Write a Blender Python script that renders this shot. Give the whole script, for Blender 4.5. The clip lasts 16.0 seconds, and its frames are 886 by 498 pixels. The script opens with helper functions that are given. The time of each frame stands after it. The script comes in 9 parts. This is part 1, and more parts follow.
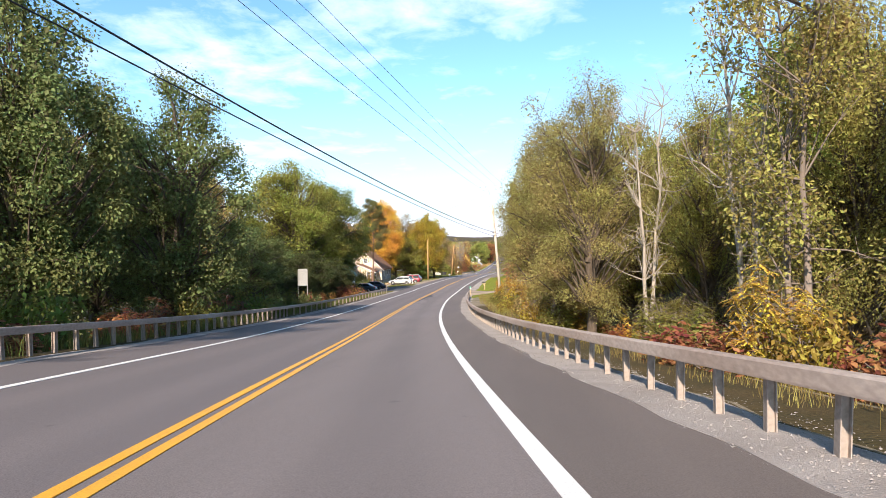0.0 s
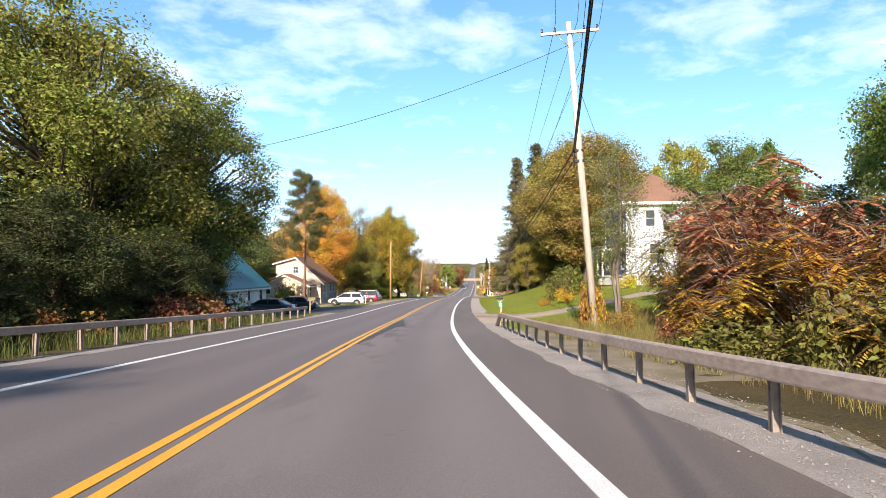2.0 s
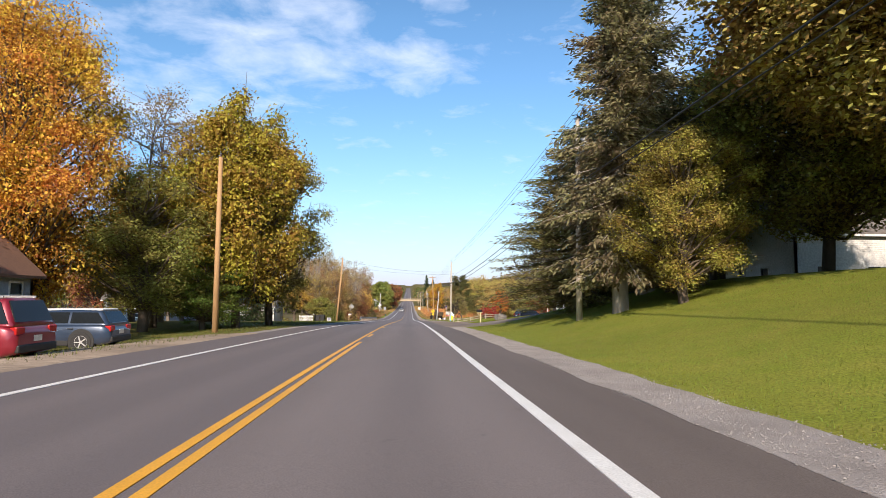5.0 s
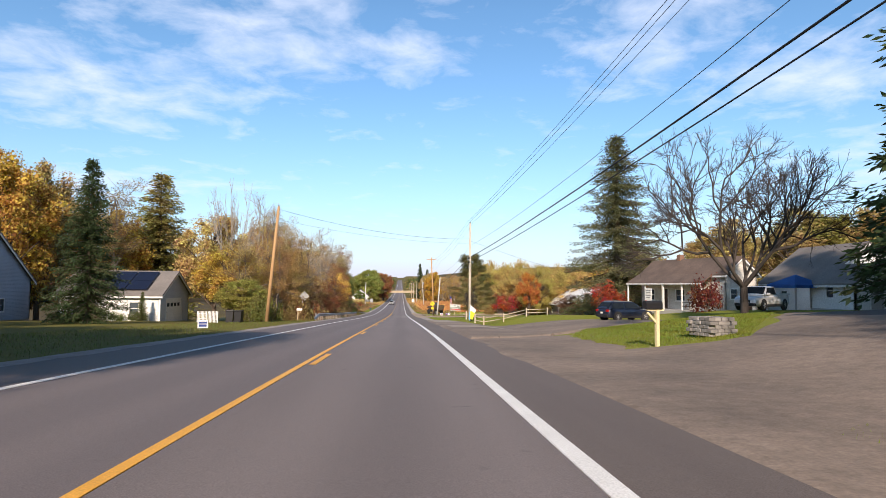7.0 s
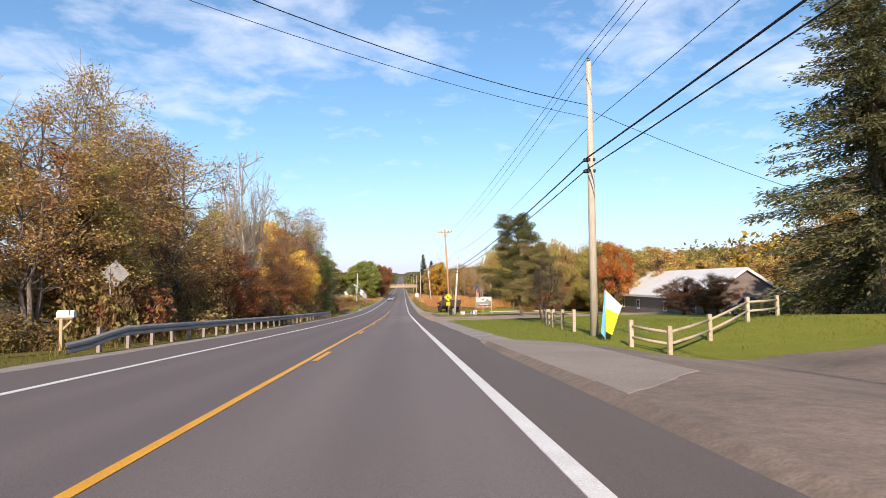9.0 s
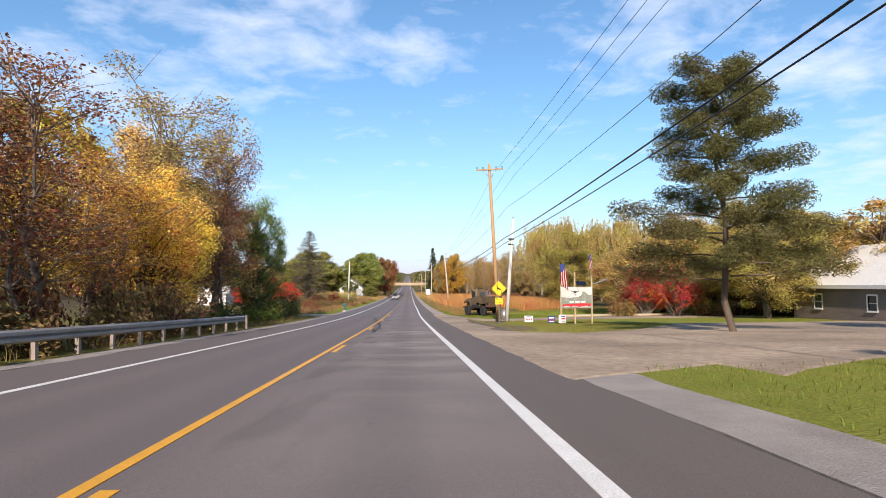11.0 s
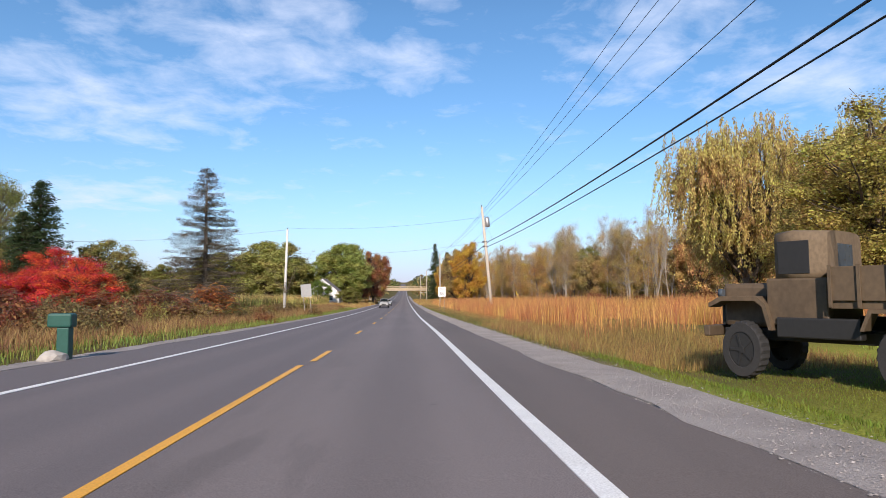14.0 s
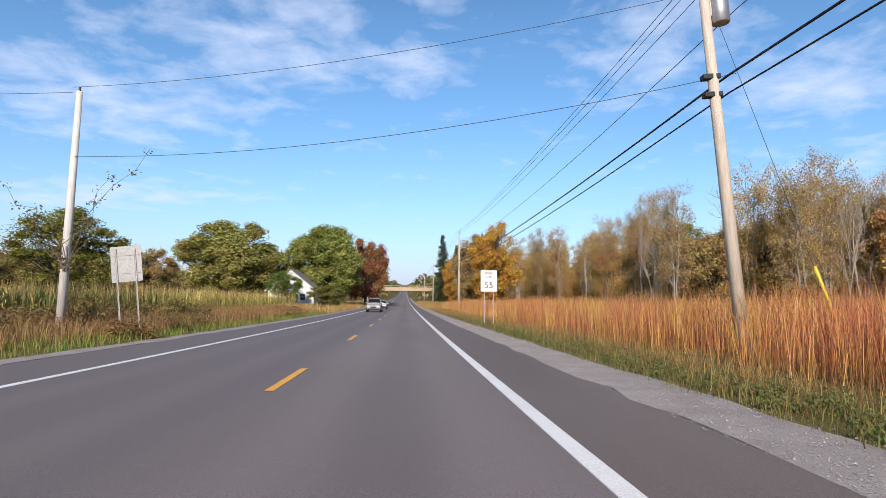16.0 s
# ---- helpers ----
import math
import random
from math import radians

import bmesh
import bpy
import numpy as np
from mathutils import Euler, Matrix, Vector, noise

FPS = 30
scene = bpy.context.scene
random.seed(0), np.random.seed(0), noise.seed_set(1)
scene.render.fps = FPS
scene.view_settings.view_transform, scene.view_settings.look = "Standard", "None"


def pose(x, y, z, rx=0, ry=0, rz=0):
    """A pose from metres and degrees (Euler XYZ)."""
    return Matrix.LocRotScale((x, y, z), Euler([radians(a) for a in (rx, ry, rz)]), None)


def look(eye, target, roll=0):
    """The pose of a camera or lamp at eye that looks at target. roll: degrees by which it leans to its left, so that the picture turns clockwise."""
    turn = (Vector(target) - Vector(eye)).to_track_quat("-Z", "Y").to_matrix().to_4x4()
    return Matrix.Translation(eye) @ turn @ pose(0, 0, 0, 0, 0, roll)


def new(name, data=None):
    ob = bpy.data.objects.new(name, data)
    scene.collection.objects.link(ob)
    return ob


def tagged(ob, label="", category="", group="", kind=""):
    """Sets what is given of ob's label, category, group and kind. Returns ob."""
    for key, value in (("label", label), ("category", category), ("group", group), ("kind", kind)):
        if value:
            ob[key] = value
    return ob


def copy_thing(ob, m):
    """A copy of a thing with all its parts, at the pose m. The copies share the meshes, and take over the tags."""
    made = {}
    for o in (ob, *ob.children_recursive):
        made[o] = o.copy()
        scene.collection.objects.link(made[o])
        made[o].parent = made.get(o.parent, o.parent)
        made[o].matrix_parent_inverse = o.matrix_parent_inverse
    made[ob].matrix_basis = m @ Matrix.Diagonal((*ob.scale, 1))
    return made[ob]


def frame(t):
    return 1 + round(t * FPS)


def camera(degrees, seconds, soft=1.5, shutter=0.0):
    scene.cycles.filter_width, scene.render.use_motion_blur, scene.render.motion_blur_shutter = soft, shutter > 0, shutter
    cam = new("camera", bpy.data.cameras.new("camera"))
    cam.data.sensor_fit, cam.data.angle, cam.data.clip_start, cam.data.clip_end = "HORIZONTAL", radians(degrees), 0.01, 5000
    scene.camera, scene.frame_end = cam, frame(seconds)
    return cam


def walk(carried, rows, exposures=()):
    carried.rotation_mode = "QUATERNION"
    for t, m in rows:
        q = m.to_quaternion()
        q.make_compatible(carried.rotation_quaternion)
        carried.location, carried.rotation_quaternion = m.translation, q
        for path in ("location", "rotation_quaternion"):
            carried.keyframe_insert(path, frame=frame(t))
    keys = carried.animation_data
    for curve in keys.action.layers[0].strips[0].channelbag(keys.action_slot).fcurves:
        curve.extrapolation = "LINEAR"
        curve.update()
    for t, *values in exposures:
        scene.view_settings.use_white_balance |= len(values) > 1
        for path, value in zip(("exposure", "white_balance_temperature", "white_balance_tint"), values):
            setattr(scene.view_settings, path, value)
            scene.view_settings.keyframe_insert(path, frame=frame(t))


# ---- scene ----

# ---- camera: seconds, x, y, z, yaw, pitch, roll ----
cam = camera(71.95, 16.0, soft=0.75)
ROWS = [
    (0, 10.53, -156.69, 7.55, 6.78, -0.46, -0.55),
    (0.5, 8.56, -145.52, 6.42, 5.87, -0.11, -0.76),
    (1, 6.76, -134.32, 5.38, 5.00, 0.45, -0.23),
    (1.5, 5.13, -123.10, 4.45, 4.17, 1.15, 0.36),
    (2, 3.70, -111.87, 3.70, 3.10, 2.11, 0.08),
    (2.5, 2.50, -100.66, 3.09, 1.93, 2.58, 0.33),
    (3, 1.55, -89.50, 2.55, 0.81, 2.86, 0.36),
    (3.5, 0.83, -78.46, 2.08, -0.47, 3.23, -0.23),
    (4, 0.33, -67.38, 1.72, -1.51, 3.95, 0.60),
    (4.5, 0.04, -56.26, 1.45, -2.59, 4.23, -0.17),
    (4.7, -0.03, -51.78, 1.36, -2.85, 4.25, 0.16),
    (6.8, -0.03, -4.51, 0.14, -3.95, 3.76, 0.48),
    (7, 0.00, 0.00, 0.00, -3.91, 3.58, 0.53),
    (7.5, 0.08, 11.29, -0.37, -3.93, 3.56, 0.15),
    (8, 0.15, 22.48, -0.75, -3.87, 3.40, 0.02),
    (8.5, 0.20, 33.57, -1.15, -3.90, 3.24, -0.41),
    (9, 0.23, 44.51, -1.58, -3.84, 3.21, -0.50),
    (9.2, 0.25, 48.84, -1.76, -3.82, 3.09, -0.31),
    (11.3, 0.06, 94.41, -3.54, -3.21, 3.30, -0.16),
    (11.5, 0.04, 98.74, -3.70, -3.28, 3.26, -0.09),
    (12, -0.00, 109.51, -4.09, -3.31, 3.44, 0.12),
    (12.5, -0.03, 120.21, -4.45, -3.46, 3.50, 0.23),
    (13, -0.04, 130.89, -4.79, -3.52, 3.67, -0.38),
    (13.5, -0.05, 141.53, -5.09, -3.57, 3.93, -0.46),
    (14, -0.05, 152.15, -5.33, -3.62, 4.20, -0.32),
    (14.5, -0.06, 162.71, -5.53, -3.47, 4.41, 0.18),
    (15, -0.08, 173.15, -5.69, -3.41, 4.59, 0.34),
    (15.5, -0.11, 183.48, -5.85, -3.41, 4.52, 0.24),
    (16, -0.13, 193.72, -6.02, -3.50, 4.52, 0.46),
]

def eye_pose(x, y, z, yaw, pitch, roll):
    return pose(x, y, z, 90 + pitch, 0, yaw) @ pose(0, 0, 0, 0, 0, roll)


walk(cam, [(t, eye_pose(*r)) for t, *r in ROWS],
     exposures=[(0.0, 0.95, 6400, 15), (1.5, 0.92, 6400, 15), (2.5, 0.74, 6350, 15), (3.5, 0.5, 6350, 16), (7.0, 0.36, 6500, 18), (8.0, 0.38, 6600, 19), (11.5, 0.36, 6350, 18), (12.6, 0.24, 6200, 19), (15.0, 0.16, 6100, 18), (16.0, 0.14, 6100, 18)])

# ---- sky and sun ----
SUN_AZ, SUN_EL = radians(-8), radians(30)
sun_dir = Vector((math.sin(SUN_AZ) * math.cos(SUN_EL), -math.cos(SUN_AZ) * math.cos(SUN_EL), math.sin(SUN_EL)))
world = bpy.data.worlds.new("sky")
scene.world = world
world.use_nodes = True
wn, wl = world.node_tree.nodes, world.node_tree.links
wn.clear()
w_out, w_bg, sky = wn.new("ShaderNodeOutputWorld"), wn.new("ShaderNodeBackground"), wn.new("ShaderNodeTexSky")
sky.sky_type, sky.sun_disc = "NISHITA", False
sky.sun_elevation, sky.sun_rotation = SUN_EL, math.pi - SUN_AZ
sky.air_density, sky.dust_density, sky.ozone_density = 1.0, 0.6, 2.2
w_bg.inputs["Strength"].default_value = 0.125
coord, sep = wn.new("ShaderNodeTexCoord"), wn.new("ShaderNodeSeparateXYZ")
wl.new(coord.outputs["Generated"], sep.inputs[0])


def wmath(op, a, b=None, clamp=False):
    n = wn.new("ShaderNodeMath")
    n.operation, n.use_clamp = op, clamp
    for i, v in enumerate((a, b)):
        if v is None:
            continue
        if isinstance(v, (int, float)):
            n.inputs[i].default_value = v
        else:
            wl.new(v, n.inputs[i])
    return n.outputs[0]


zc = wmath("MAXIMUM", sep.outputs[2], 0.0)
den = wmath("ADD", zc, 0.12)
flat = wn.new("ShaderNodeCombineXYZ")
wl.new(wmath("DIVIDE", sep.outputs[0], den), flat.inputs[0])
wl.new(wmath("DIVIDE", sep.outputs[1], den), flat.inputs[1])
cl = wn.new("ShaderNodeTexNoise")
cl.inputs["Scale"].default_value, cl.inputs["Detail"].default_value, cl.inputs["Roughness"].default_value = 5.0, 8.0, 0.6
cl.inputs["Distortion"].default_value = 0.3
wl.new(flat.outputs[0], cl.inputs["Vector"])
ramp = wn.new("ShaderNodeValToRGB")
ramp.color_ramp.elements[0].position, ramp.color_ramp.elements[1].position = 0.60, 1.0
# fair-weather cloud banks: place and size on a flat layer overhead
bank = None
for bx, by, rx, ry in ((-0.47, 1.85, 0.42, 0.42), (-1.05, 2.2, 0.6, 0.5), (-0.21, 1.65, 0.14, 0.22), (0.0, 1.95, 0.24, 0.24), (0.1, 1.3, 0.55, 0.28), (-0.9, 1.25, 0.5, 0.25),
                       (0.75, 1.75, 0.28, 0.45), (1.35, 1.9, 0.4, 0.4), (-1.7, 3.4, 1.0, 0.35), (-2.6, 1.6, 1.2, 0.7), (2.6, 2.6, 1.0, 0.6), (0.5, -1.5, 1.2, 0.8), (-1.5, -0.6, 0.8, 0.6), (1.9, 0.4, 0.7, 0.6)):
    off, size = wn.new("ShaderNodeVectorMath"), wn.new("ShaderNodeVectorMath")
    off.operation, size.operation = "SUBTRACT", "MULTIPLY"
    off.inputs[1].default_value, size.inputs[1].default_value = (bx, by, 0), (1 / rx, 1 / ry, 0)
    wl.new(flat.outputs[0], off.inputs[0])
    wl.new(off.outputs[0], size.inputs[0])
    dist = wn.new("ShaderNodeVectorMath")
    dist.operation = "LENGTH"
    wl.new(size.outputs[0], dist.inputs[0])
    near = wmath("SUBTRACT", 1.25, dist.outputs["Value"], True)
    bank = near if bank is None else wmath("MAXIMUM", bank, near)
wl.new(wmath("ADD", wmath("MULTIPLY", cl.outputs["Fac"], 1.05), wmath("MULTIPLY", bank, 0.30)), ramp.inputs["Fac"])
haze = wmath("POWER", wmath("SUBTRACT", 1.0, zc, True), 10.0)
cover = wmath("MULTIPLY", ramp.outputs["Color"], 0.6)
mix1, mix2 = wn.new("ShaderNodeMixRGB"), wn.new("ShaderNodeMixRGB")
tint = wn.new("ShaderNodeMixRGB")
tint.blend_type, tint.inputs[0].default_value, tint.inputs[2].default_value = "MULTIPLY", 1.0, (0.77, 1.08, 1.14, 1)
deep = wn.new("ShaderNodeMapRange")
deep.inputs[1].default_value, deep.inputs[2].default_value, deep.inputs[3].default_value, deep.inputs[4].default_value = 0.42, 0.85, 1.0, 0.52
wl.new(zc, deep.inputs[0])
high = wn.new("ShaderNodeMixRGB")
high.blend_type, high.inputs[0].default_value = "MULTIPLY", 1.0
wl.new(sky.outputs[0], high.inputs[1])
wl.new(deep.outputs[0], high.inputs[2])
wl.new(high.outputs[0], tint.inputs[1])
wl.new(cover, mix1.inputs[0])
wl.new(tint.outputs[0], mix1.inputs[1])
mix1.inputs[2].default_value = (6.6, 7.2, 7.9, 1)
wl.new(wmath("MULTIPLY", haze, 0.95), mix2.inputs[0])
wl.new(mix1.outputs[0], mix2.inputs[1])
mix2.inputs[2].default_value = (4.9, 4.75, 5.95, 1)
wl.new(mix2.outputs[0], w_bg.inputs["Color"])
wl.new(w_bg.outputs[0], w_out.inputs["Surface"])

sun = new("sun", bpy.data.lights.new("sun", "SUN"))
sun.data.energy, sun.data.angle, sun.data.color = 5.0, radians(0.8), (1.0, 0.86, 0.68)
sun.matrix_world = look(sun_dir * 300, (0, 0, 0))


# ---- materials ----
def nodes_of(name):
    m = bpy.data.materials.new(name)
    m.use_nodes = True
    nt = m.node_tree
    return m, nt.nodes, nt.links, nt.nodes["Principled BSDF"]


def stain(n, l, coord_out, scale, detail=4.0, stretch=None):
    tex = n.new("ShaderNodeTexNoise")
    tex.inputs["Scale"].default_value, tex.inputs["Detail"].default_value = scale, detail
    if stretch:
        mp = n.new("ShaderNodeMapping")
        mp.inputs["Scale"].default_value = stretch
        l.new(coord_out, mp.inputs["Vector"])
        coord_out = mp.outputs[0]
    l.new(coord_out, tex.inputs["Vector"])
    return tex.outputs["Fac"]


def remap(n, l, value, a0, a1, b0, b1):
    r = n.new("ShaderNodeMapRange")
    for i, v in enumerate((a0, a1, b0, b1)):
        r.inputs[i + 1].default_value = v
    l.new(value, r.inputs[0])
    return r.outputs[0]


def blend(n, l, fac, a, b, kind="MIX"):
    m = n.new("ShaderNodeMixRGB")
    m.blend_type = kind
    for i, v in enumerate((fac, a, b)):
        if isinstance(v, (int, float)):
            m.inputs[i].default_value = v if i == 0 else (v, v, v, 1)
        elif isinstance(v, tuple):
            m.inputs[i].default_value = (*v[:3], 1)
        else:
            l.new(v, m.inputs[i])
    return m.outputs[0]


def surface(name, base, second=None, rough=0.8, metal=0.0, big=0.6, fine=18.0, bump=0.15, depth=0.01, amount=0.6, vary=0.0,
            stretch=None, spec=0.5, boards=0.0, island=0.0, mottle=0.0):
    """A worn surface: base colour, a second colour in stains, fine grain and bump; boards: the height of lapped boards."""
    m, n, l, bsdf = nodes_of(name)
    tc = n.new("ShaderNodeTexCoord").outputs["Object"]
    second = second or tuple(c * 0.7 for c in base)
    f_big = stain(n, l, tc, big, 5.0, stretch)
    f_fine = stain(n, l, tc, fine, 3.0, stretch)
    col = blend(n, l, remap(n, l, f_big, 0.35, 0.7, 0.0, amount), base, second)
    col = blend(n, l, 1.0, col, remap(n, l, f_fine, 0.25, 0.75, 0.8, 1.2), "MULTIPLY")
    if mottle:
        spots = stain(n, l, tc, 4.5, 6.0)
        col = blend(n, l, 1.0, col, remap(n, l, spots, 0.3, 0.7, 1 - mottle, 1 + mottle * 0.7), "MULTIPLY")
    if vary:
        info = n.new("ShaderNodeObjectInfo")
        col = blend(n, l, 1.0, col, remap(n, l, info.outputs["Random"], 0, 1, 1 - vary, 1 + vary), "MULTIPLY")
    if island:
        geo = n.new("ShaderNodeNewGeometry")
        col = blend(n, l, 1.0, col, remap(n, l, geo.outputs["Random Per Island"], 0, 1, 1 - island, 1 + island), "MULTIPLY")
    l.new(col, bsdf.inputs["Base Color"])
    bsdf.inputs["Roughness"].default_value, bsdf.inputs["Metallic"].default_value = rough, metal
    bsdf.inputs["Specular IOR Level"].default_value = spec
    b = n.new("ShaderNodeBump")
    b.inputs["Strength"].default_value, b.inputs["Distance"].default_value = bump, depth
    height = f_fine
    if boards:
        sp = n.new("ShaderNodeSeparateXYZ")
        l.new(tc, sp.inputs[0])
        saw = n.new("ShaderNodeMath")
        saw.operation = "FRACT"
        div = n.new("ShaderNodeMath")
        div.operation, div.inputs[1].default_value = "DIVIDE", boards
        l.new(sp.outputs[2], div.inputs[0])
        l.new(div.outputs[0], saw.inputs[0])
        height = saw.outputs[0]
        b.invert = True
        b.inputs["Strength"].default_value, b.inputs["Distance"].default_value = 0.9, 0.02
    l.new(height, b.inputs["Height"])
    l.new(b.outputs[0], bsdf.inputs["Normal"])
    return m


def plain(name, base, rough=0.5, metal=0.0, emit=0.0):
    m, n, l, bsdf = nodes_of(name)
    tc = n.new("ShaderNodeTexCoord").outputs["Object"]
    f = stain(n, l, tc, 9.0)
    l.new(blend(n, l, 1.0, base, remap(n, l, f, 0.3, 0.7, 0.88, 1.08), "MULTIPLY"), bsdf.inputs["Base Color"])
    bsdf.inputs["Roughness"].default_value, bsdf.inputs["Metallic"].default_value = rough, metal
    return m


def leaf_material(name):
    """Leaves: the colour of the object, varied leaf by leaf, with light coming through."""
    m, n, l, bsdf = nodes_of(name)
    info, geo = n.new("ShaderNodeObjectInfo"), n.new("ShaderNodeNewGeometry")
    tc = n.new("ShaderNodeTexCoord").outputs["Object"]
    hsv = n.new("ShaderNodeHueSaturation")
    clump = stain(n, l, tc, 0.55, 3.0)
    hue = n.new("ShaderNodeMath")
    hue.operation = "ADD"
    l.new(remap(n, l, geo.outputs["Random Per Island"], 0, 1, -0.035, 0.025), hue.inputs[0])
    l.new(remap(n, l, clump, 0.3, 0.7, 0.47, 0.53), hue.inputs[1])
    l.new(hue.outputs[0], hsv.inputs["Hue"])
    l.new(remap(n, l, geo.outputs["Random Per Island"], 0, 1, 0.75, 2.1), hsv.inputs["Value"])
    l.new(info.outputs["Color"], hsv.inputs["Color"])
    l.new(hsv.outputs[0], bsdf.inputs["Base Color"])
    bsdf.inputs["Roughness"].default_value = 0.6
    bsdf.inputs["Specular IOR Level"].default_value = 0.25
    tr, mx, out = n.new("ShaderNodeBsdfTranslucent"), n.new("ShaderNodeMixShader"), n["Material Output"]
    l.new(hsv.outputs[0], tr.inputs["Color"])
    mx.inputs[0].default_value = 0.38
    l.new(bsdf.outputs[0], mx.inputs[1])
    l.new(tr.outputs[0], mx.inputs[2])
    l.new(mx.outputs[0], out.inputs["Surface"])
    return m


def band(n, l, value, middle, half):
    """One at the middle of a band, falling to zero at its sides."""
    d = n.new("ShaderNodeMath")
    d.operation, d.inputs[1].default_value = "SUBTRACT", middle
    l.new(value, d.inputs[0])
    a = n.new("ShaderNodeMath")
    a.operation = "ABSOLUTE"
    l.new(d.outputs[0], a.inputs[0])
    return remap(n, l, a.outputs[0], half, half * 0.3, 0.0, 1.0)


def times(n, l, a, b):
    m = n.new("ShaderNodeMath")
    m.operation = "MULTIPLY"
    l.new(a, m.inputs[0])
    if isinstance(b, float):
        m.inputs[1].default_value = b
    else:
        l.new(b, m.inputs[1])
    return m.outputs[0]


def asphalt_material(name, tone, streak, tracked=False):
    m, n, l, bsdf = nodes_of(name)
    tc = n.new("ShaderNodeTexCoord").outputs["Object"]
    patch = stain(n, l, tc, 0.9, 5.0, (1.6, 0.10, 1))
    mottled = stain(n, l, tc, 0.25, 6.0, (1.0, 0.35, 1))
    grain = stain(n, l, tc, 90.0, 2.0)
    col = blend(n, l, remap(n, l, patch, 0.35, 0.7, 0.0, streak), tone, tuple(c * 0.62 for c in tone))
    col = blend(n, l, remap(n, l, mottled, 0.45, 0.75, 0.0, 0.35), col, tuple(c * 1.35 for c in tone))
    if tracked:
        sp = n.new("ShaderNodeSeparateXYZ")
        l.new(tc, sp.inputs[0])
        off = n.new("ShaderNodeAttribute")
        off.attribute_name = "offset"
        u = off.outputs["Fac"]
        # the oncoming lane is toned darker to stand in for lens vignetting
        col = blend(n, l, remap(n, l, u, -0.3, 0.3, 0.8, 0.0), col, tuple(c * f for c, f in zip(tone, (0.74, 0.75, 0.79))))
        # tar smears beside the centre line
        smear = stain(n, l, tc, 1.3, 6.0, (1.2, 0.28, 1))
        for my, half in ((-84.0, 30.0), (126.0, 46.0)):
            here = times(n, l, band(n, l, u, 0.8, 0.9), band(n, l, sp.outputs[1], my, half))
            col = blend(n, l, times(n, l, remap(n, l, smear, 0.52, 0.6, 0.0, 0.75), here), col, tuple(c * 0.4 for c in tone))
        # dusty drag marks off the gravel apron
        dust = stain(n, l, tc, 0.6, 6.0, (0.55, 0.9, 1))
        here = times(n, l, band(n, l, u, 2.2, 2.2), band(n, l, sp.outputs[1], 112.0, 22.0))
        col = blend(n, l, times(n, l, remap(n, l, dust, 0.46, 0.62, 0.0, 0.8), here), col, (0.33, 0.29, 0.255))
        # oil strip along the middle of the lane, faint polished wheel tracks
        col = blend(n, l, times(n, l, band(n, l, u, 1.85, 0.5), 0.30), col, tuple(c * 0.66 for c in tone))
        for wu in (0.95, 2.75, -1.1, -2.8):
            col = blend(n, l, times(n, l, band(n, l, u, wu, 0.5), 0.22), col, tuple(c * 1.25 for c in tone))
        specks = stain(n, l, tc, 2.2, 3.0)
        col = blend(n, l, remap(n, l, specks, 0.72, 0.76, 0.0, 0.6), col, tuple(c * 0.45 for c in tone))
    col = blend(n, l, 1.0, col, remap(n, l, grain, 0.3, 0.7, 0.72, 1.28), "MULTIPLY")
    l.new(col, bsdf.inputs["Base Color"])
    bsdf.inputs["Roughness"].default_value = 0.82
    b = n.new("ShaderNodeBump")
    b.inputs["Strength"].default_value, b.inputs["Distance"].default_value = 0.35, 0.006
    l.new(grain, b.inputs["Height"])
    l.new(b.outputs[0], bsdf.inputs["Normal"])
    return m


def ground_material():
    """Meadow ground: greens and dry browns mixed by noise; its cover attribute goes from lawn to dry field to forest floor."""
    m, n, l, bsdf = nodes_of("ground_cover")
    tc = n.new("ShaderNodeTexCoord").outputs["Object"]
    big, mid, fine = stain(n, l, tc, 0.06, 5.0), stain(n, l, tc, 0.8, 5.0), stain(n, l, tc, 22.0, 3.0)
    at = n.new("ShaderNodeAttribute")
    at.attribute_name = "cover"
    lawn = blend(n, l, remap(n, l, mid, 0.3, 0.7, 0, 1), (0.18, 0.215, 0.022), (0.235, 0.235, 0.036))
    dry = blend(n, l, remap(n, l, mid, 0.3, 0.7, 0, 1), (0.17, 0.12, 0.035), (0.10, 0.10, 0.025))
    floor = blend(n, l, remap(n, l, mid, 0.3, 0.7, 0, 1), (0.06, 0.05, 0.02), (0.10, 0.07, 0.03))
    col = blend(n, l, remap(n, l, at.outputs["Fac"], 0.0, 0.5, 0, 1), lawn, dry)
    col = blend(n, l, remap(n, l, at.outputs["Fac"], 0.5, 1.0, 0, 1), col, floor)
    col = blend(n, l, 1.0, col, remap(n, l, fine, 0.25, 0.75, 0.55, 1.4), "MULTIPLY")
    col = blend(n, l, 1.0, col, remap(n, l, big, 0.3, 0.7, 0.85, 1.15), "MULTIPLY")
    l.new(col, bsdf.inputs["Base Color"])
    bsdf.inputs["Roughness"].default_value, bsdf.inputs["Specular IOR Level"].default_value = 0.9, 0.2
    b = n.new("ShaderNodeBump")
    b.inputs["Strength"].default_value, b.inputs["Distance"].default_value = 0.6, 0.05
    l.new(fine, b.inputs["Height"])
    l.new(b.outputs[0], bsdf.inputs["Normal"])
    return m


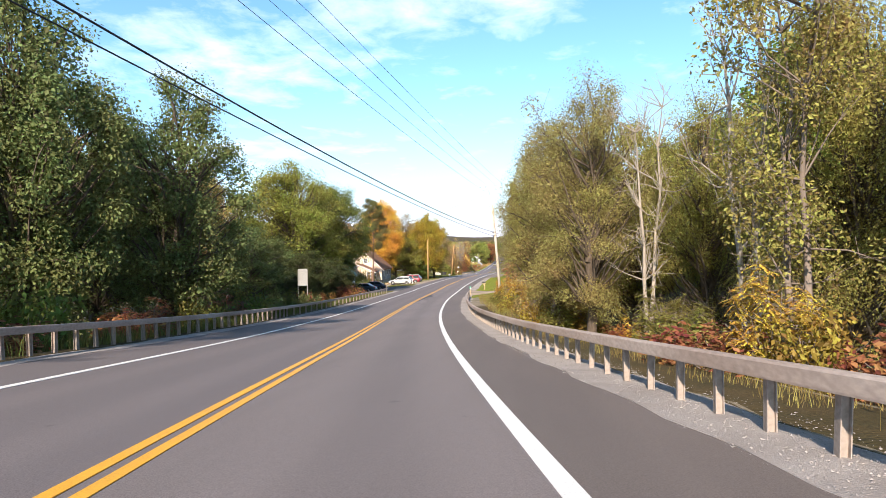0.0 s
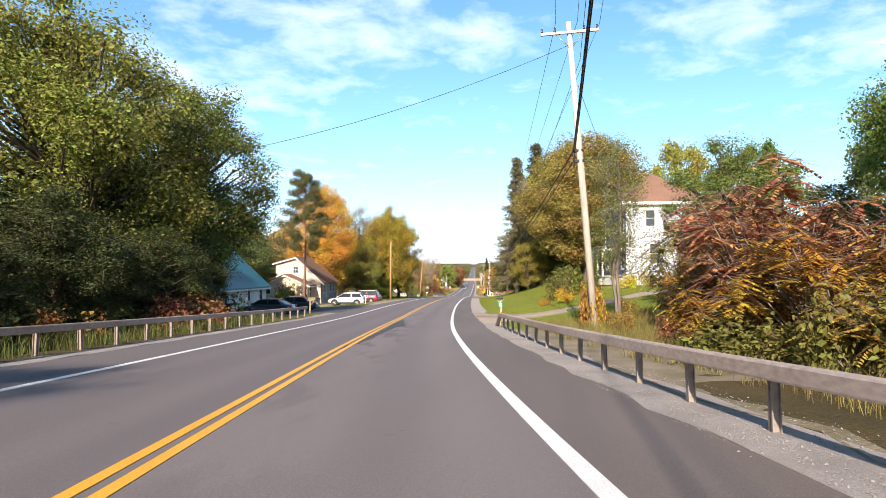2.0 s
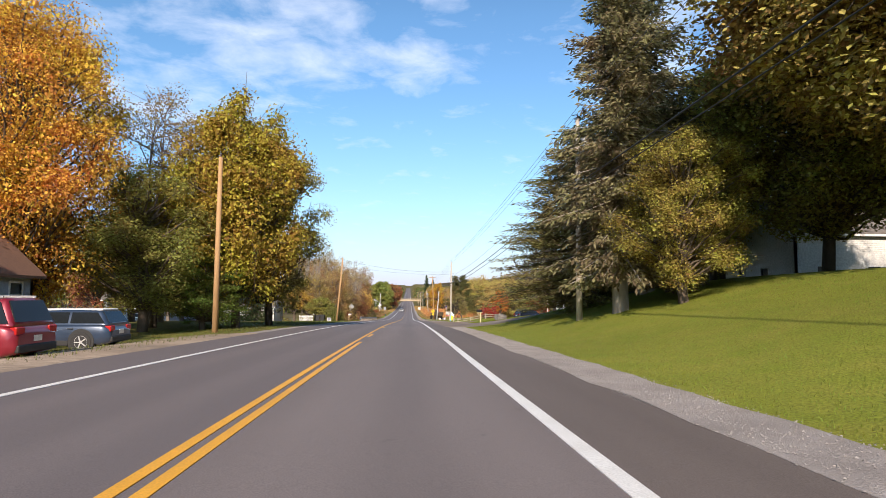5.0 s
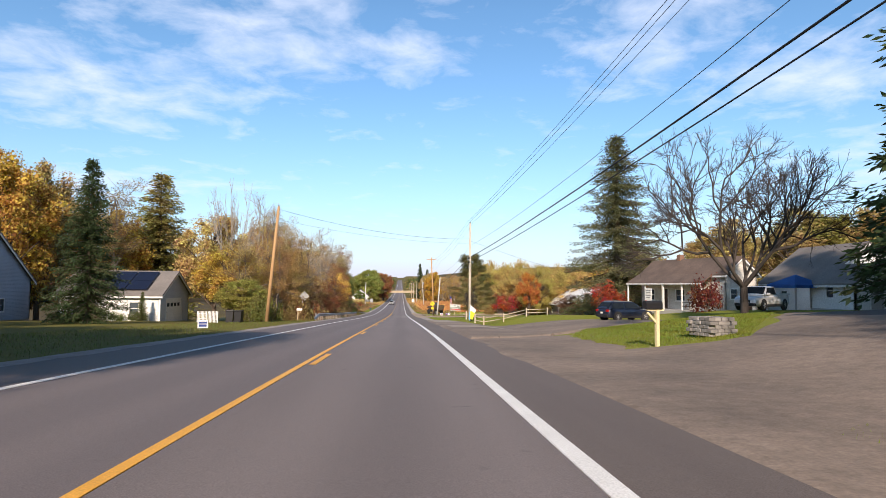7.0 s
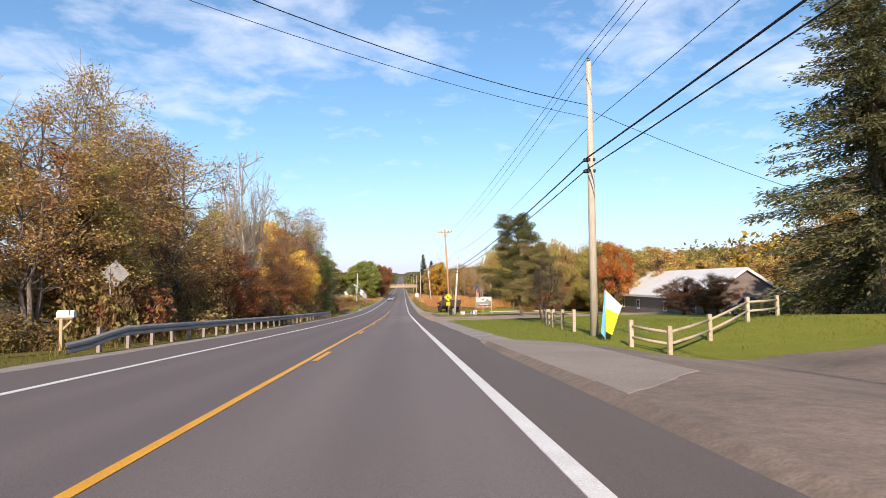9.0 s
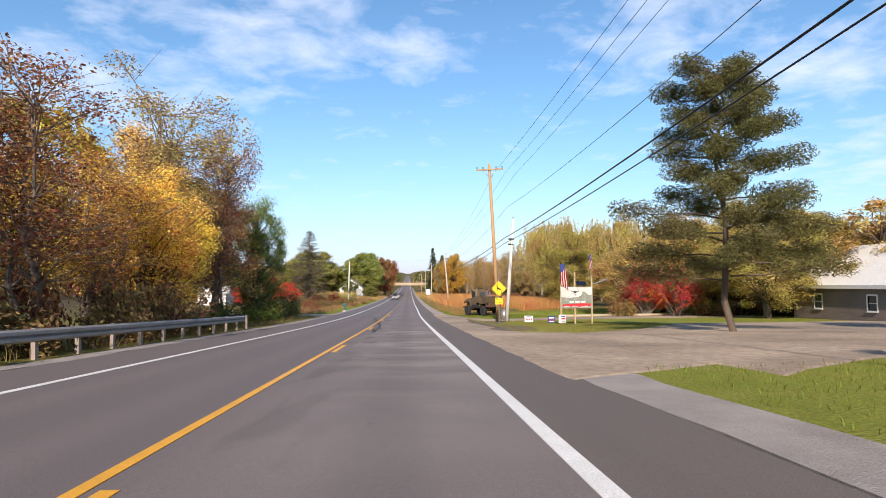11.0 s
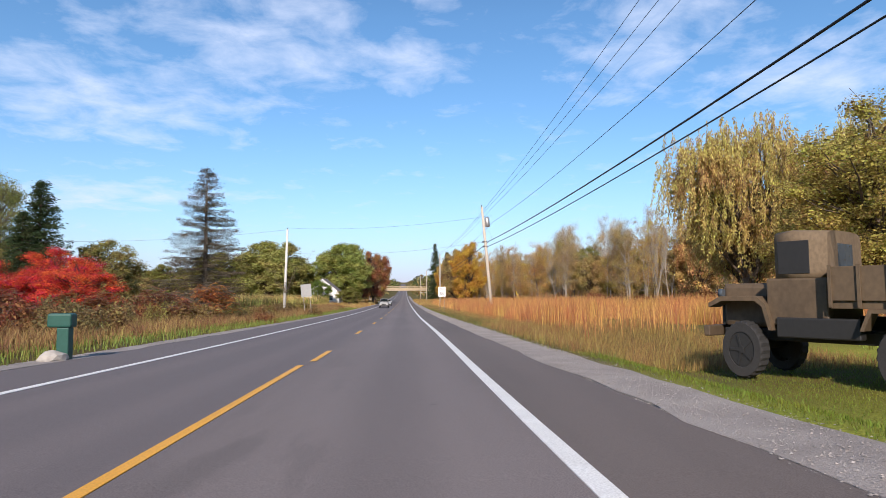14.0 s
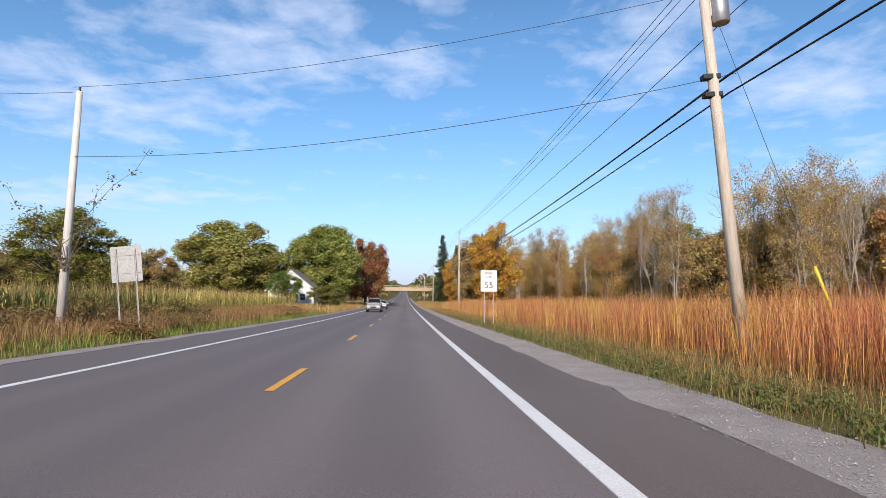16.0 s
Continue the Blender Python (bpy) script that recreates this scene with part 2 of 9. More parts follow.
ASPHALT = asphalt_material("asphalt", (0.178, 0.151, 0.146), 0.3, True)
# brown of its own; also toned down a little for lens vignetting
SHOULDER = asphalt_material("shoulder_asphalt", (0.142, 0.116, 0.104), 0.4)
GRAVEL = surface("gravel", (0.36, 0.325, 0.305), (0.22, 0.195, 0.18), 0.95, fine=55, bump=0.9, depth=0.02, big=1.2, amount=0.7)
DIRT = surface("gravel_drive", (0.43, 0.335, 0.245), (0.20, 0.152, 0.112), 0.95, fine=26, bump=0.5, depth=0.015, big=0.25, amount=0.9, mottle=0.25)
FORECOURT = surface("brown_forecourt", (0.25, 0.195, 0.155), (0.125, 0.10, 0.083), 0.95, fine=24, bump=0.5, depth=0.015, big=0.3, amount=0.9, mottle=0.2)
PATCHED = surface("worn_paving", (0.31, 0.265, 0.225), (0.19, 0.165, 0.145), 0.9, fine=26, bump=0.4, big=0.5)
WHITE_LINE = surface("white_road_paint", (0.80, 0.80, 0.78), (0.62, 0.61, 0.58), 0.6, fine=60, bump=0.2, big=2.0, amount=0.5)
YELLOW_LINE = surface("yellow_road_paint", (0.80, 0.40, 0.03), (0.62, 0.31, 0.03), 0.6, fine=60, bump=0.2, big=2.0, amount=0.5)
GROUND = ground_material()
LEAF = leaf_material("leaf")
BARK = surface("bark", (0.12, 0.09, 0.065), (0.06, 0.045, 0.035), 0.95, fine=14, bump=0.8, depth=0.03, stretch=(1, 1, 0.25))
PALE_BARK = surface("pale_bark", (0.35, 0.305, 0.25), (0.18, 0.155, 0.125), 0.9, fine=12, bump=0.6, depth=0.02, stretch=(1, 1, 0.3))
PINE_BARK = surface("pine_bark", (0.23, 0.135, 0.095), (0.13, 0.085, 0.065), 0.95, fine=12, bump=0.7, depth=0.03, stretch=(1, 1, 0.3))
DARK_BARK = surface("dark_bark", (0.06, 0.048, 0.04), (0.035, 0.028, 0.024), 0.95, fine=14, bump=0.6, depth=0.02)
TWIG = surface("grey_twigs", (0.20, 0.16, 0.13), (0.12, 0.10, 0.085), 0.95, fine=8, bump=0.3)
POLE_PALE = surface("weathered_pole", (0.58, 0.51, 0.42), (0.42, 0.36, 0.28), 0.9, fine=25, bump=0.6, stretch=(1, 1, 0.08), vary=0.12)
POLE_BROWN = surface("brown_pole", (0.46, 0.28, 0.13), (0.31, 0.175, 0.08), 0.9, fine=25, bump=0.6, stretch=(1, 1, 0.08))
POLE_WHITE = surface("whitened_pole", (0.62, 0.60, 0.56), (0.45, 0.42, 0.38), 0.85, fine=25, bump=0.5, stretch=(1, 1, 0.08))
STEEL = surface("galvanised_steel", (0.38, 0.365, 0.35), (0.25, 0.235, 0.22), 0.55, 0.4, fine=20, bump=0.1)
RAIL_PAINT = surface("weathered_rail", (0.47, 0.39, 0.34), (0.27, 0.19, 0.145), 0.7, 0.2, fine=20, bump=0.2, amount=0.9, stretch=(1, 0.4, 1))
POST_STEEL = surface("rusted_post", (0.32, 0.26, 0.22), (0.44, 0.40, 0.36), 0.75, 0.3, fine=20, bump=0.2)
CABLE = plain("black_cable", (0.02, 0.02, 0.022), 0.6)
WIRE = plain("grey_wire", (0.07, 0.08, 0.09), 0.5, 0.3)
GREY_METAL = plain("grey_metal", (0.38, 0.38, 0.38), 0.45, 0.7)
PORCELAIN = plain("brown_porcelain", (0.08, 0.04, 0.03), 0.3)
WHITE_PAINT = surface("white_paint", (0.80, 0.79, 0.76), (0.66, 0.65, 0.62), 0.6, fine=10, bump=0.1, amount=0.5)
GLASS = plain("dark_window", (0.07, 0.085, 0.10), 0.04)


# ---- helpers for things ----
def mesh_of(bm, name, material):
    me = bpy.data.meshes.new(name)
    bm.to_mesh(me)
    bm.free()
    me.materials.append(material)
    return me


def part(name, bm, material, parent, label=""):
    me = mesh_of(bm, name, material) if isinstance(bm, bmesh.types.BMesh) else bm
    ob = new(name, me)
    ob.parent = parent
    return tagged(ob, label=label)


def raw_mesh(name, verts, faces, material, smooth=False):
    me = bpy.data.meshes.new(name)
    verts = np.asarray(verts, dtype=np.float32)
    faces = np.asarray(faces, dtype=np.int32)
    k = faces.shape[1]
    me.vertices.add(len(verts))
    me.vertices.foreach_set("co", verts.ravel())
    me.loops.add(faces.size)
    me.loops.foreach_set("vertex_index", faces.ravel())
    me.polygons.add(len(faces))
    me.polygons.foreach_set("loop_start", np.arange(len(faces), dtype=np.int32) * k)
    me.polygons.foreach_set("use_smooth", np.full(len(faces), smooth))
    me.update(calc_edges=True)
    me.materials.append(material)
    return me


def thing(name, label, category, at=(0, 0, 0), turn=0.0, group="", kind=""):
    ob = new(name)
    ob.matrix_basis = pose(*at, 0, 0, turn)
    ob.empty_display_size = 0.2
    return tagged(ob, label, category, group, kind)


def box(bm, x0, x1, y0, y1, z0, z1, m=None):
    c = [Vector((x, y, z)) for x in (x0, x1) for y in (y0, y1) for z in (z0, z1)]
    if m is not None:
        c = [m @ v for v in c]
    v = [bm.verts.new(p) for p in c]
    for f in ((0, 1, 3, 2), (4, 6, 7, 5), (0, 4, 5, 1), (2, 3, 7, 6), (0, 2, 6, 4), (1, 5, 7, 3)):
        bm.faces.new([v[i] for i in f])
    return v


def boxed(x0, x1, y0, y1, z0, z1, bevel=0.0, m=None):
    bm = bmesh.new()
    box(bm, x0, x1, y0, y1, z0, z1, m)
    if bevel:
        bmesh.ops.bevel(bm, geom=bm.edges[:], offset=bevel, segments=2, affect="EDGES", profile=0.5)
    return bm


def tube(bm, points, radii, sides=8, cap=True):
    """A tapered tube through points."""
    rings = []
    pts = [Vector(p) for p in points]
    for i, p in enumerate(pts):
        d = (pts[min(i + 1, len(pts) - 1)] - pts[max(i - 1, 0)]).normalized()
        a = d.orthogonal().normalized()
        b = d.cross(a)
        rings.append([bm.verts.new(p + radii[i] * (a * math.cos(k * math.tau / sides) + b * math.sin(k * math.tau / sides))) for k in range(sides)])
    for r0, r1 in zip(rings, rings[1:]):
        for k in range(sides):
            f = bm.faces.new((r0[k], r0[(k + 1) % sides], r1[(k + 1) % sides], r1[k]))
            f.smooth = True
    if cap:
        bm.faces.new(rings[0][::-1])
        bm.faces.new(rings[-1])


def prism(bm, outline, x0, x1, axis="x"):
    """An outline of (a, z) pairs, drawn out along x or y."""
    def at(s, a, z):
        return (s, a, z) if axis == "x" else (a, s, z)
    r0 = [bm.verts.new(at(x0, a, z)) for a, z in outline]
    r1 = [bm.verts.new(at(x1, a, z)) for a, z in outline]
    n = len(outline)
    for k in range(n):
        bm.faces.new((r0[k], r0[(k + 1) % n], r1[(k + 1) % n], r1[k]))
    bm.faces.new(r0[::-1])
    bm.faces.new(r1)
    bmesh.ops.recalc_face_normals(bm, faces=bm.faces[:])


# ---- lie of the land ----
def spline(knots, values):
    k, v = np.array(knots, float), np.array(values, float)
    s = np.gradient(v, k)

    def at(y):
        y = np.asarray(y, float)
        i = np.clip(np.searchsorted(k, y) - 1, 0, len(k) - 2)
        h = k[i + 1] - k[i]
        u = np.clip((y - k[i]) / h, 0, 1)
        r = (v[i] * (1 + 2 * u) * (1 - u) ** 2 + s[i] * h * u * (1 - u) ** 2 + v[i + 1] * u * u * (3 - 2 * u) + s[i + 1] * h * u * u * (u - 1))
        r = np.where(y < k[0], v[0] + s[0] * (y - k[0]), r)
        return np.where(y > k[-1], v[-1] + s[-1] * (y - k[-1]), r)
    return at


# the double yellow line in plan, and the height of the road
centre = spline([-300, -220, -156.7, -134.3, -111.9, -89.5, -67.4, -54, -4.5, 44.5, 98.7, 194, 400, 1500],
                [46.5, 23.2, 8.35, 4.6, 1.6, -0.36, -1.36, -1.69, -1.93, -1.85, -2.0, -2.1, -2.1, -2.1])
road_z = spline([-300, -220, -156.7, -134.3, -111.9, -89.5, -67.4, -54, -4.5, 44.5, 98.7, 141.5, 194, 300, 400, 640, 1000, 1500],
                [22.0, 13.0, 6.35, 4.18, 2.50, 1.35, 0.52, 0.21, -1.06, -2.78, -4.9, -6.29, -7.22, -8.1, -8.3, -6.4, 0.5, 16.0])
rise_right = spline([-300, -125, -98, -80, -60, -30, -8, 8, 22, 45, 60, 76, 92, 150, 180, 420, 700, 1500],
                    [-1.6, -1.6, 0.0, 1.5, 2.1, 2.8, 3.0, 2.0, 1.2, 1.3, 1.15, 0.45, 0.2, 0.1, 0.0, 0.0, 1.0, 4.0])
rise_left = spline([-300, -100, -70, -50, -36, -16, 4, 30, 60, 100, 140, 200, 420, 700, 1500],
                   [-1.2, -1.2, -0.6, -0.35, -0.5, -0.45, 0.05, 0.0, -0.1, -0.8, -0.2, 0.15, 0.3, 0.5, 2.0])


def smooth(x):
    x = np.clip(x, 0, 1)
    return x * x * (3 - 2 * x)


def ground_z(x, y):
    """The height of the ground beside the road."""
    x, y = np.asarray(x, float), np.asarray(y, float)
    u = x - centre(y)
    r = np.where(u > 0, rise_right(y) * smooth((u - 6.2) / 14), rise_left(y) * smooth((-u - 6.8) / 6))
    far = 26 * smooth((np.abs(u) - 90) / 420) + 9 * smooth((u - 50) / 110) * smooth((y - 60) / 120)
    roll = 1.2 * np.sin(x * 0.021 + 1.3) * np.cos(y * 0.017) * smooth((np.abs(u) - 30) / 80)
    swale = np.where(u > 0, smooth((u - 6.5) / 2.0) * (0.22 * smooth((y - 122) / 10) + 0.28 * smooth((y - 150) / 10)) * smooth((184 - y) / 14), 0.0)
    swale += np.where(u > 0, 0.95 * smooth((u - 6.5) / 6) * smooth((28.5 - u) / 3.5) * smooth((y - 27) / 12) * smooth((70 - y) / 8), 0.0)
    return road_z(y) + r + far + roll - swale


def gz(x, y):
    return float(ground_z(x, y))


def strip(name, u0, u1, y0, y1, lift, material, step=2.0, label="", wob=0.0, parent=None):
    """A band that follows the road between two offsets from its centre line, with a low edge all round."""
    ys = np.linspace(y0, y1, max(2, int((y1 - y0) / step) + 1))
    rng = np.random.RandomState(int(abs(y0 * 7 + y1 * 3)) % 9999)
    def side(u):
        off = np.array([u(v) for v in ys]) if callable(u) else np.full(len(ys), u)
        return off + wob * rng.uniform(-1, 1, len(ys))
    ua, ub = side(u0), side(u1)
    cols = []
    for off, dz in ((ua, -0.1), (ua, 0), (ub, 0), (ub, -0.1)):
        x = centre(ys) + off
        cols.append(np.stack([x, ys, ground_z(x, ys) + lift + dz], 1))
    v = np.stack(cols, 1).reshape(-1, 3)
    f = []
    for i in range(len(ys) - 1):
        for k in range(3):
            a = i * 4 + k
            f.append((a, a + 1, a + 5, a + 4))
    me = raw_mesh(name, v, f, material)
    me.attributes.new("offset", "FLOAT", "POINT").data.foreach_set("value", np.stack([ua, ua, ub, ub], 1).astype(np.float32).ravel())
    ob = new(name, me)
    if parent:
        ob.parent = parent
        return ob
    return tagged(ob, label, kind="structure")


# ground: one sheet to the horizon, sunk a little under the pavement
us = np.concatenate([[-900, -600, -420, -300, -220, -160, -120, -95, -75, -60, -50, -42, -36, -31, -27, -23.5, -20.5, -18, -15.5, -13, -11, -9.5, -8.4, -7.4, -6.6, -5.9, -4, 0,
                      3.5, 4.9, 5.6, 6.4, 7.2, 8.2, 9.4, 11, 13, 15.5, 18, 20.5, 23.5, 27, 31, 36, 42, 50, 60, 75, 95, 120, 160, 220, 300, 420, 600, 900]])
ys = np.concatenate([np.arange(-330, -170, 10), np.arange(-170, 300, 3.0), np.arange(300, 500, 8), np.arange(500, 1000, 25), np.arange(1000, 1900, 60)])
U, Y = np.meshgrid(us, ys)
X = centre(Y) + U
Z = ground_z(X, Y)
Z = Z - 0.10 * ((U > -5.95) & (U < 5.0))
Z[:, [0, -1]] += 12
nr, nc = U.shape
idx = np.arange(nr * nc).reshape(nr, nc)
quads = np.stack([idx[:-1, :-1], idx[:-1, 1:], idx[1:, 1:], idx[1:, :-1]], -1).reshape(-1, 4)
gmesh = raw_mesh("ground", np.stack([X, Y, Z], -1).reshape(-1, 3), quads, GROUND, True)
# cover: 0 lawn, 0.5 dry field, 1 forest floor
lawnish = smooth((Y + 92) / 14) * smooth((np.where(U < 14, 168, 178) - Y) / 10)
cover = 1 - 0.5 * smooth((Y - 150) / 30) * smooth((60 - np.abs(U)) / 30) - lawnish * smooth((48 - U) / 12) * smooth((U + 40) / 10) * np.where(U < -3, 0.6, 1.0)
att = gmesh.attributes.new("cover", "FLOAT", "POINT")
att.data.foreach_set("value", np.clip(cover, 0, 1).astype(np.float32).ravel())
tagged(new("ground", gmesh), "rolling ground of lawn, dry grass and leaf litter", kind="structure")

lane_right = spline([-300, -156, -134, -107, -85, -63, -50, -30, 0, 27, 49, 103, 125, 157, 177, 198, 240, 1500], [3.23, 3.23, 3.34, 3.40, 3.34, 3.38, 3.39, 3.40, 3.37, 3.38, 3.32, 3.39, 3.36, 3.34, 3.45, 3.42, 3.50, 3.50])
LEFT_LINE, LEFT_EDGE, RIGHT_EDGE = -3.72, -5.75, 5.0
tagged(strip("road", LEFT_EDGE, lambda y: lane_right(y) + 0.02, -300, 1500, 0.0, ASPHALT, 3.0), "dark grey two-lane asphalt road with faint wheel tracks", "road")
tagged(strip("road_shoulder", lambda y: lane_right(y) + 0.02, RIGHT_EDGE, -300, 1500, 0.0, SHOULDER, 3.0), "brownish asphalt shoulder beside the white edge line", "road shoulder")
tagged(strip("gravel_verge_right", RIGHT_EDGE - 0.02, 6.1, -300, 600, 0.005, GRAVEL, 1.2, wob=0.10), "loose grey gravel verge along the pavement", "gravel verge")
LITTER = surface("dry_litter", (0.26, 0.21, 0.15), (0.13, 0.115, 0.055), 0.95, fine=16, bump=0.8, depth=0.04, big=0.9, amount=0.95)
tagged(strip("litter_bank_right", 6.0, 9.0, -300, -84, 0.006, LITTER, 1.2, wob=0.3), "dry grass and stones under the guard rail", "verge")


def pebbles(name, u0, u1, y0, y1, count, seed, label):
    """Loose stones on the verge: flat-bottomed chips of many sizes."""
    rs = np.random.RandomState(seed)
    y = rs.uniform(y0, y1, count)
    x = centre(y) + u0 + (u1 - u0) * rs.beta(1.3, 1.6, count)
    s = 0.005 + 0.012 * rs.rand(count) ** 2.5
    o = np.array([(1, 0, 0), (0, 1, 0), (-1, 0, 0), (0, -1, 0), (0, 0, 0.7)])
    v = o[None] * (s[:, None] * rs.uniform(0.6, 1.3, (count, 3)))[:, None] + rs.normal(size=(count, 5, 3)) * (s * 0.15)[:, None, None]
    v += np.stack([x, y, ground_z(x, y) + 0.012], 1)[:, None]
    t = np.array([(0, 1, 4), (1, 2, 4), (2, 3, 4), (3, 0, 4)])
    f = (np.arange(count)[:, None, None] * 5 + t[None]).reshape(-1, 3)
    tagged(new(name, raw_mesh(name, v.reshape(-1, 3), f, PEBBLE)), label, "gravel", kind="stuff")


PEBBLE = surface("loose_stones", (0.31, 0.285, 0.27), (0.19, 0.17, 0.16), 0.9, fine=20, bump=0.2, island=0.3)
pebbles("loose_stones_bend", 4.85, 6.6, -160, -84, 20000, 1, "loose grey stones under the guard rail")
pebbles("loose_stones_lawn", 4.9, 6.2, -62, 2, 24000, 2, "loose grey stones along the lawn")
pebbles("loose_stones_marsh", 4.9, 6.3, 148, 236, 34000, 3, "loose grey stones along the marsh")
pebbles("loose_stones_apron", 5.0, 9.6, 99, 148, 16000, 5, "loose stones on the gravel apron")
pebbles("loose_stones_forecourt", 4.9, 12, 14, 62, 14000, 6, "loose stones on the forecourt")
pebbles("loose_stones_drive", 4.9, 7.0, -84, -62, 4000, 7, "loose stones on the driveway")
pebbles("loose_stones_left", -6.6, -5.6, -130, 230, 9000, 4, "loose grey stones along the pavement")
tagged(strip("gravel_verge_left", -6.4, LEFT_EDGE + 0.02, -300, 600, 0.005, GRAVEL, 1.2, wob=0.10), "loose grey gravel verge along the pavement", "gravel verge")


def line(name, u, w, y0, y1, material, label):
    lo, hi = (lambda y: u(y) - w / 2, lambda y: u(y) + w / 2) if callable(u) else (u - w / 2, u + w / 2)
    return tagged(strip(name, lo, hi, y0, y1, 0.008, material, 2.0), label, "road marking")


line("edge_line_right", lambda y: lane_right(y) + 0.0, 0.18, -300, 1200, WHITE_LINE, "white painted edge line on the asphalt")
line("edge_line_left", LEFT_LINE, 0.16, -300, 1200, WHITE_LINE, "white painted edge line on the asphalt")
line("centre_line_left", -0.10, 0.12, -300, 165, YELLOW_LINE, "solid yellow centre line")
line("centre_line_right", 0.12, 0.12, -300, -22, YELLOW_LINE, "solid yellow centre line")
for s, d in [(12.9 + 15.24 * k, 0.105) for k in range(-2, 10)] + [(165.85 + 12.19 * k, 0.02 if k < 2 else 0.11) for k in range(0, 26)]:
    o = strip("centre_dash", d - 0.065, d + 0.065, s, s + 3.05, 0.008, YELLOW_LINE, 1.6)
    tagged(o, "short yellow dash of the centre line", "road marking", "yellow centre dashes")


# ---- trees ----
def leaves(rng, centres, n, spread, size, lie=0.5, aspect=0.55, hang=0.0, flat=1.0, loose=0.8):
    """n pointed leaves scattered round centres; lie: how far they lie flat; hang: how far they droop."""
    c = centres[rng.randint(0, len(centres), n)]
    off = rng.normal(size=(n, 3))
    off /= np.linalg.norm(off, axis=1, keepdims=True) + 1e-9
    rad = c[:, 3:4] * spread * rng.uniform(0, 1, (n, 1)) ** 0.42
    p = c[:, :3] + off * rad * np.array([1, 1, flat])
    nrm = off * 0.7 + rng.normal(size=(n, 3)) * loose + np.array([0, 0, lie])
    nrm /= np.linalg.norm(nrm, axis=1, keepdims=True)
    a = np.cross(nrm, rng.normal(size=(n, 3)))
    a[:, 2] -= hang
    a /= np.linalg.norm(a, axis=1, keepdims=True) + 1e-9
    b = np.cross(nrm, a)
    s = size * rng.uniform(0.55, 1.35, (n, 1))
    v = np.stack([p - a * s * 0.5, p + b * s * aspect * 0.5 + nrm * s * 0.08, p + a * s * 0.5, p - b * s * aspect * 0.5 + nrm * s * 0.08], 1).reshape(-1, 3)
    f = np.arange(4 * n).reshape(-1, 4)
    return v, f


def sticks(segments, sides=5):
    """Tapered sticks as one mesh: rows of (p0, p1, r0, r1)."""
    p0 = np.array([s[0] for s in segments], float)
    p1 = np.array([s[1] for s in segments], float)
    r0 = np.array([s[2] for s in segments], float)[:, None, None]
    r1 = np.array([s[3] for s in segments], float)[:, None, None]
    d = p1 - p0
    d /= np.linalg.norm(d, axis=1, keepdims=True) + 1e-9
    ref = np.where(np.abs(d[:, 2:3]) > 0.9, np.array([[1.0, 0, 0]]), np.array([[0, 0, 1.0]]))
    a = np.cross(d, ref)
    a /= np.linalg.norm(a, axis=1, keepdims=True) + 1e-9
    b = np.cross(d, a)
    ang = np.arange(sides) * math.tau / sides
    ring = a[:, None] * np.cos(ang)[None, :, None] + b[:, None] * np.sin(ang)[None, :, None]
    v = np.concatenate([p0[:, None] + ring * r0, p1[:, None] + ring * r1], 1)
    n = len(segments)
    k = np.arange(sides)
    q = np.stack([k, (k + 1) % sides, (k + 1) % sides + sides, k + sides], -1)
    f = (np.arange(n)[:, None, None] * 2 * sides + q[None]).reshape(-1, 4)
    return v.reshape(-1, 3), f


def wander(rng, p0, p1, n, sway):
    pts = [np.array(p0, float) + (np.array(p1, float) - np.array(p0, float)) * i / n for i in range(n + 1)]
    for q in pts[1:-1]:
        q += rng.normal(size=3) * sway
    return pts


def limb(segs, rng, p0, p1, r0, r1, n=3, sway=0.15):
    pts = wander(rng, p0, p1, n, sway)
    for i in range(n):
        segs.append((pts[i], pts[i + 1], r0 + (r1 - r0) * i / n, r0 + (r1 - r0) * (i + 1) / n))
    return pts


def grow_bare(segs, rng, p, d, length, r, depth, spread=0.55, up=0.15):
    q = p + d * length
    mid = (p + q) / 2 + rng.normal(size=3) * length * 0.06
    segs.append((p, mid, r, r * 0.85))
    segs.append((mid, q, r * 0.85, r * 0.68))
    if depth == 0:
        return
    for _ in range(rng.randint(2, 4) if depth > 1 else 3):
        e = d + rng.normal(size=3) * spread + np.array([0, 0, up])
        e /= np.linalg.norm(e)
        grow_bare(segs, rng, mid if rng.rand() < 0.35 else q, e, length * rng.uniform(0.62, 0.86), r * 0.68, depth - 1, spread, up)


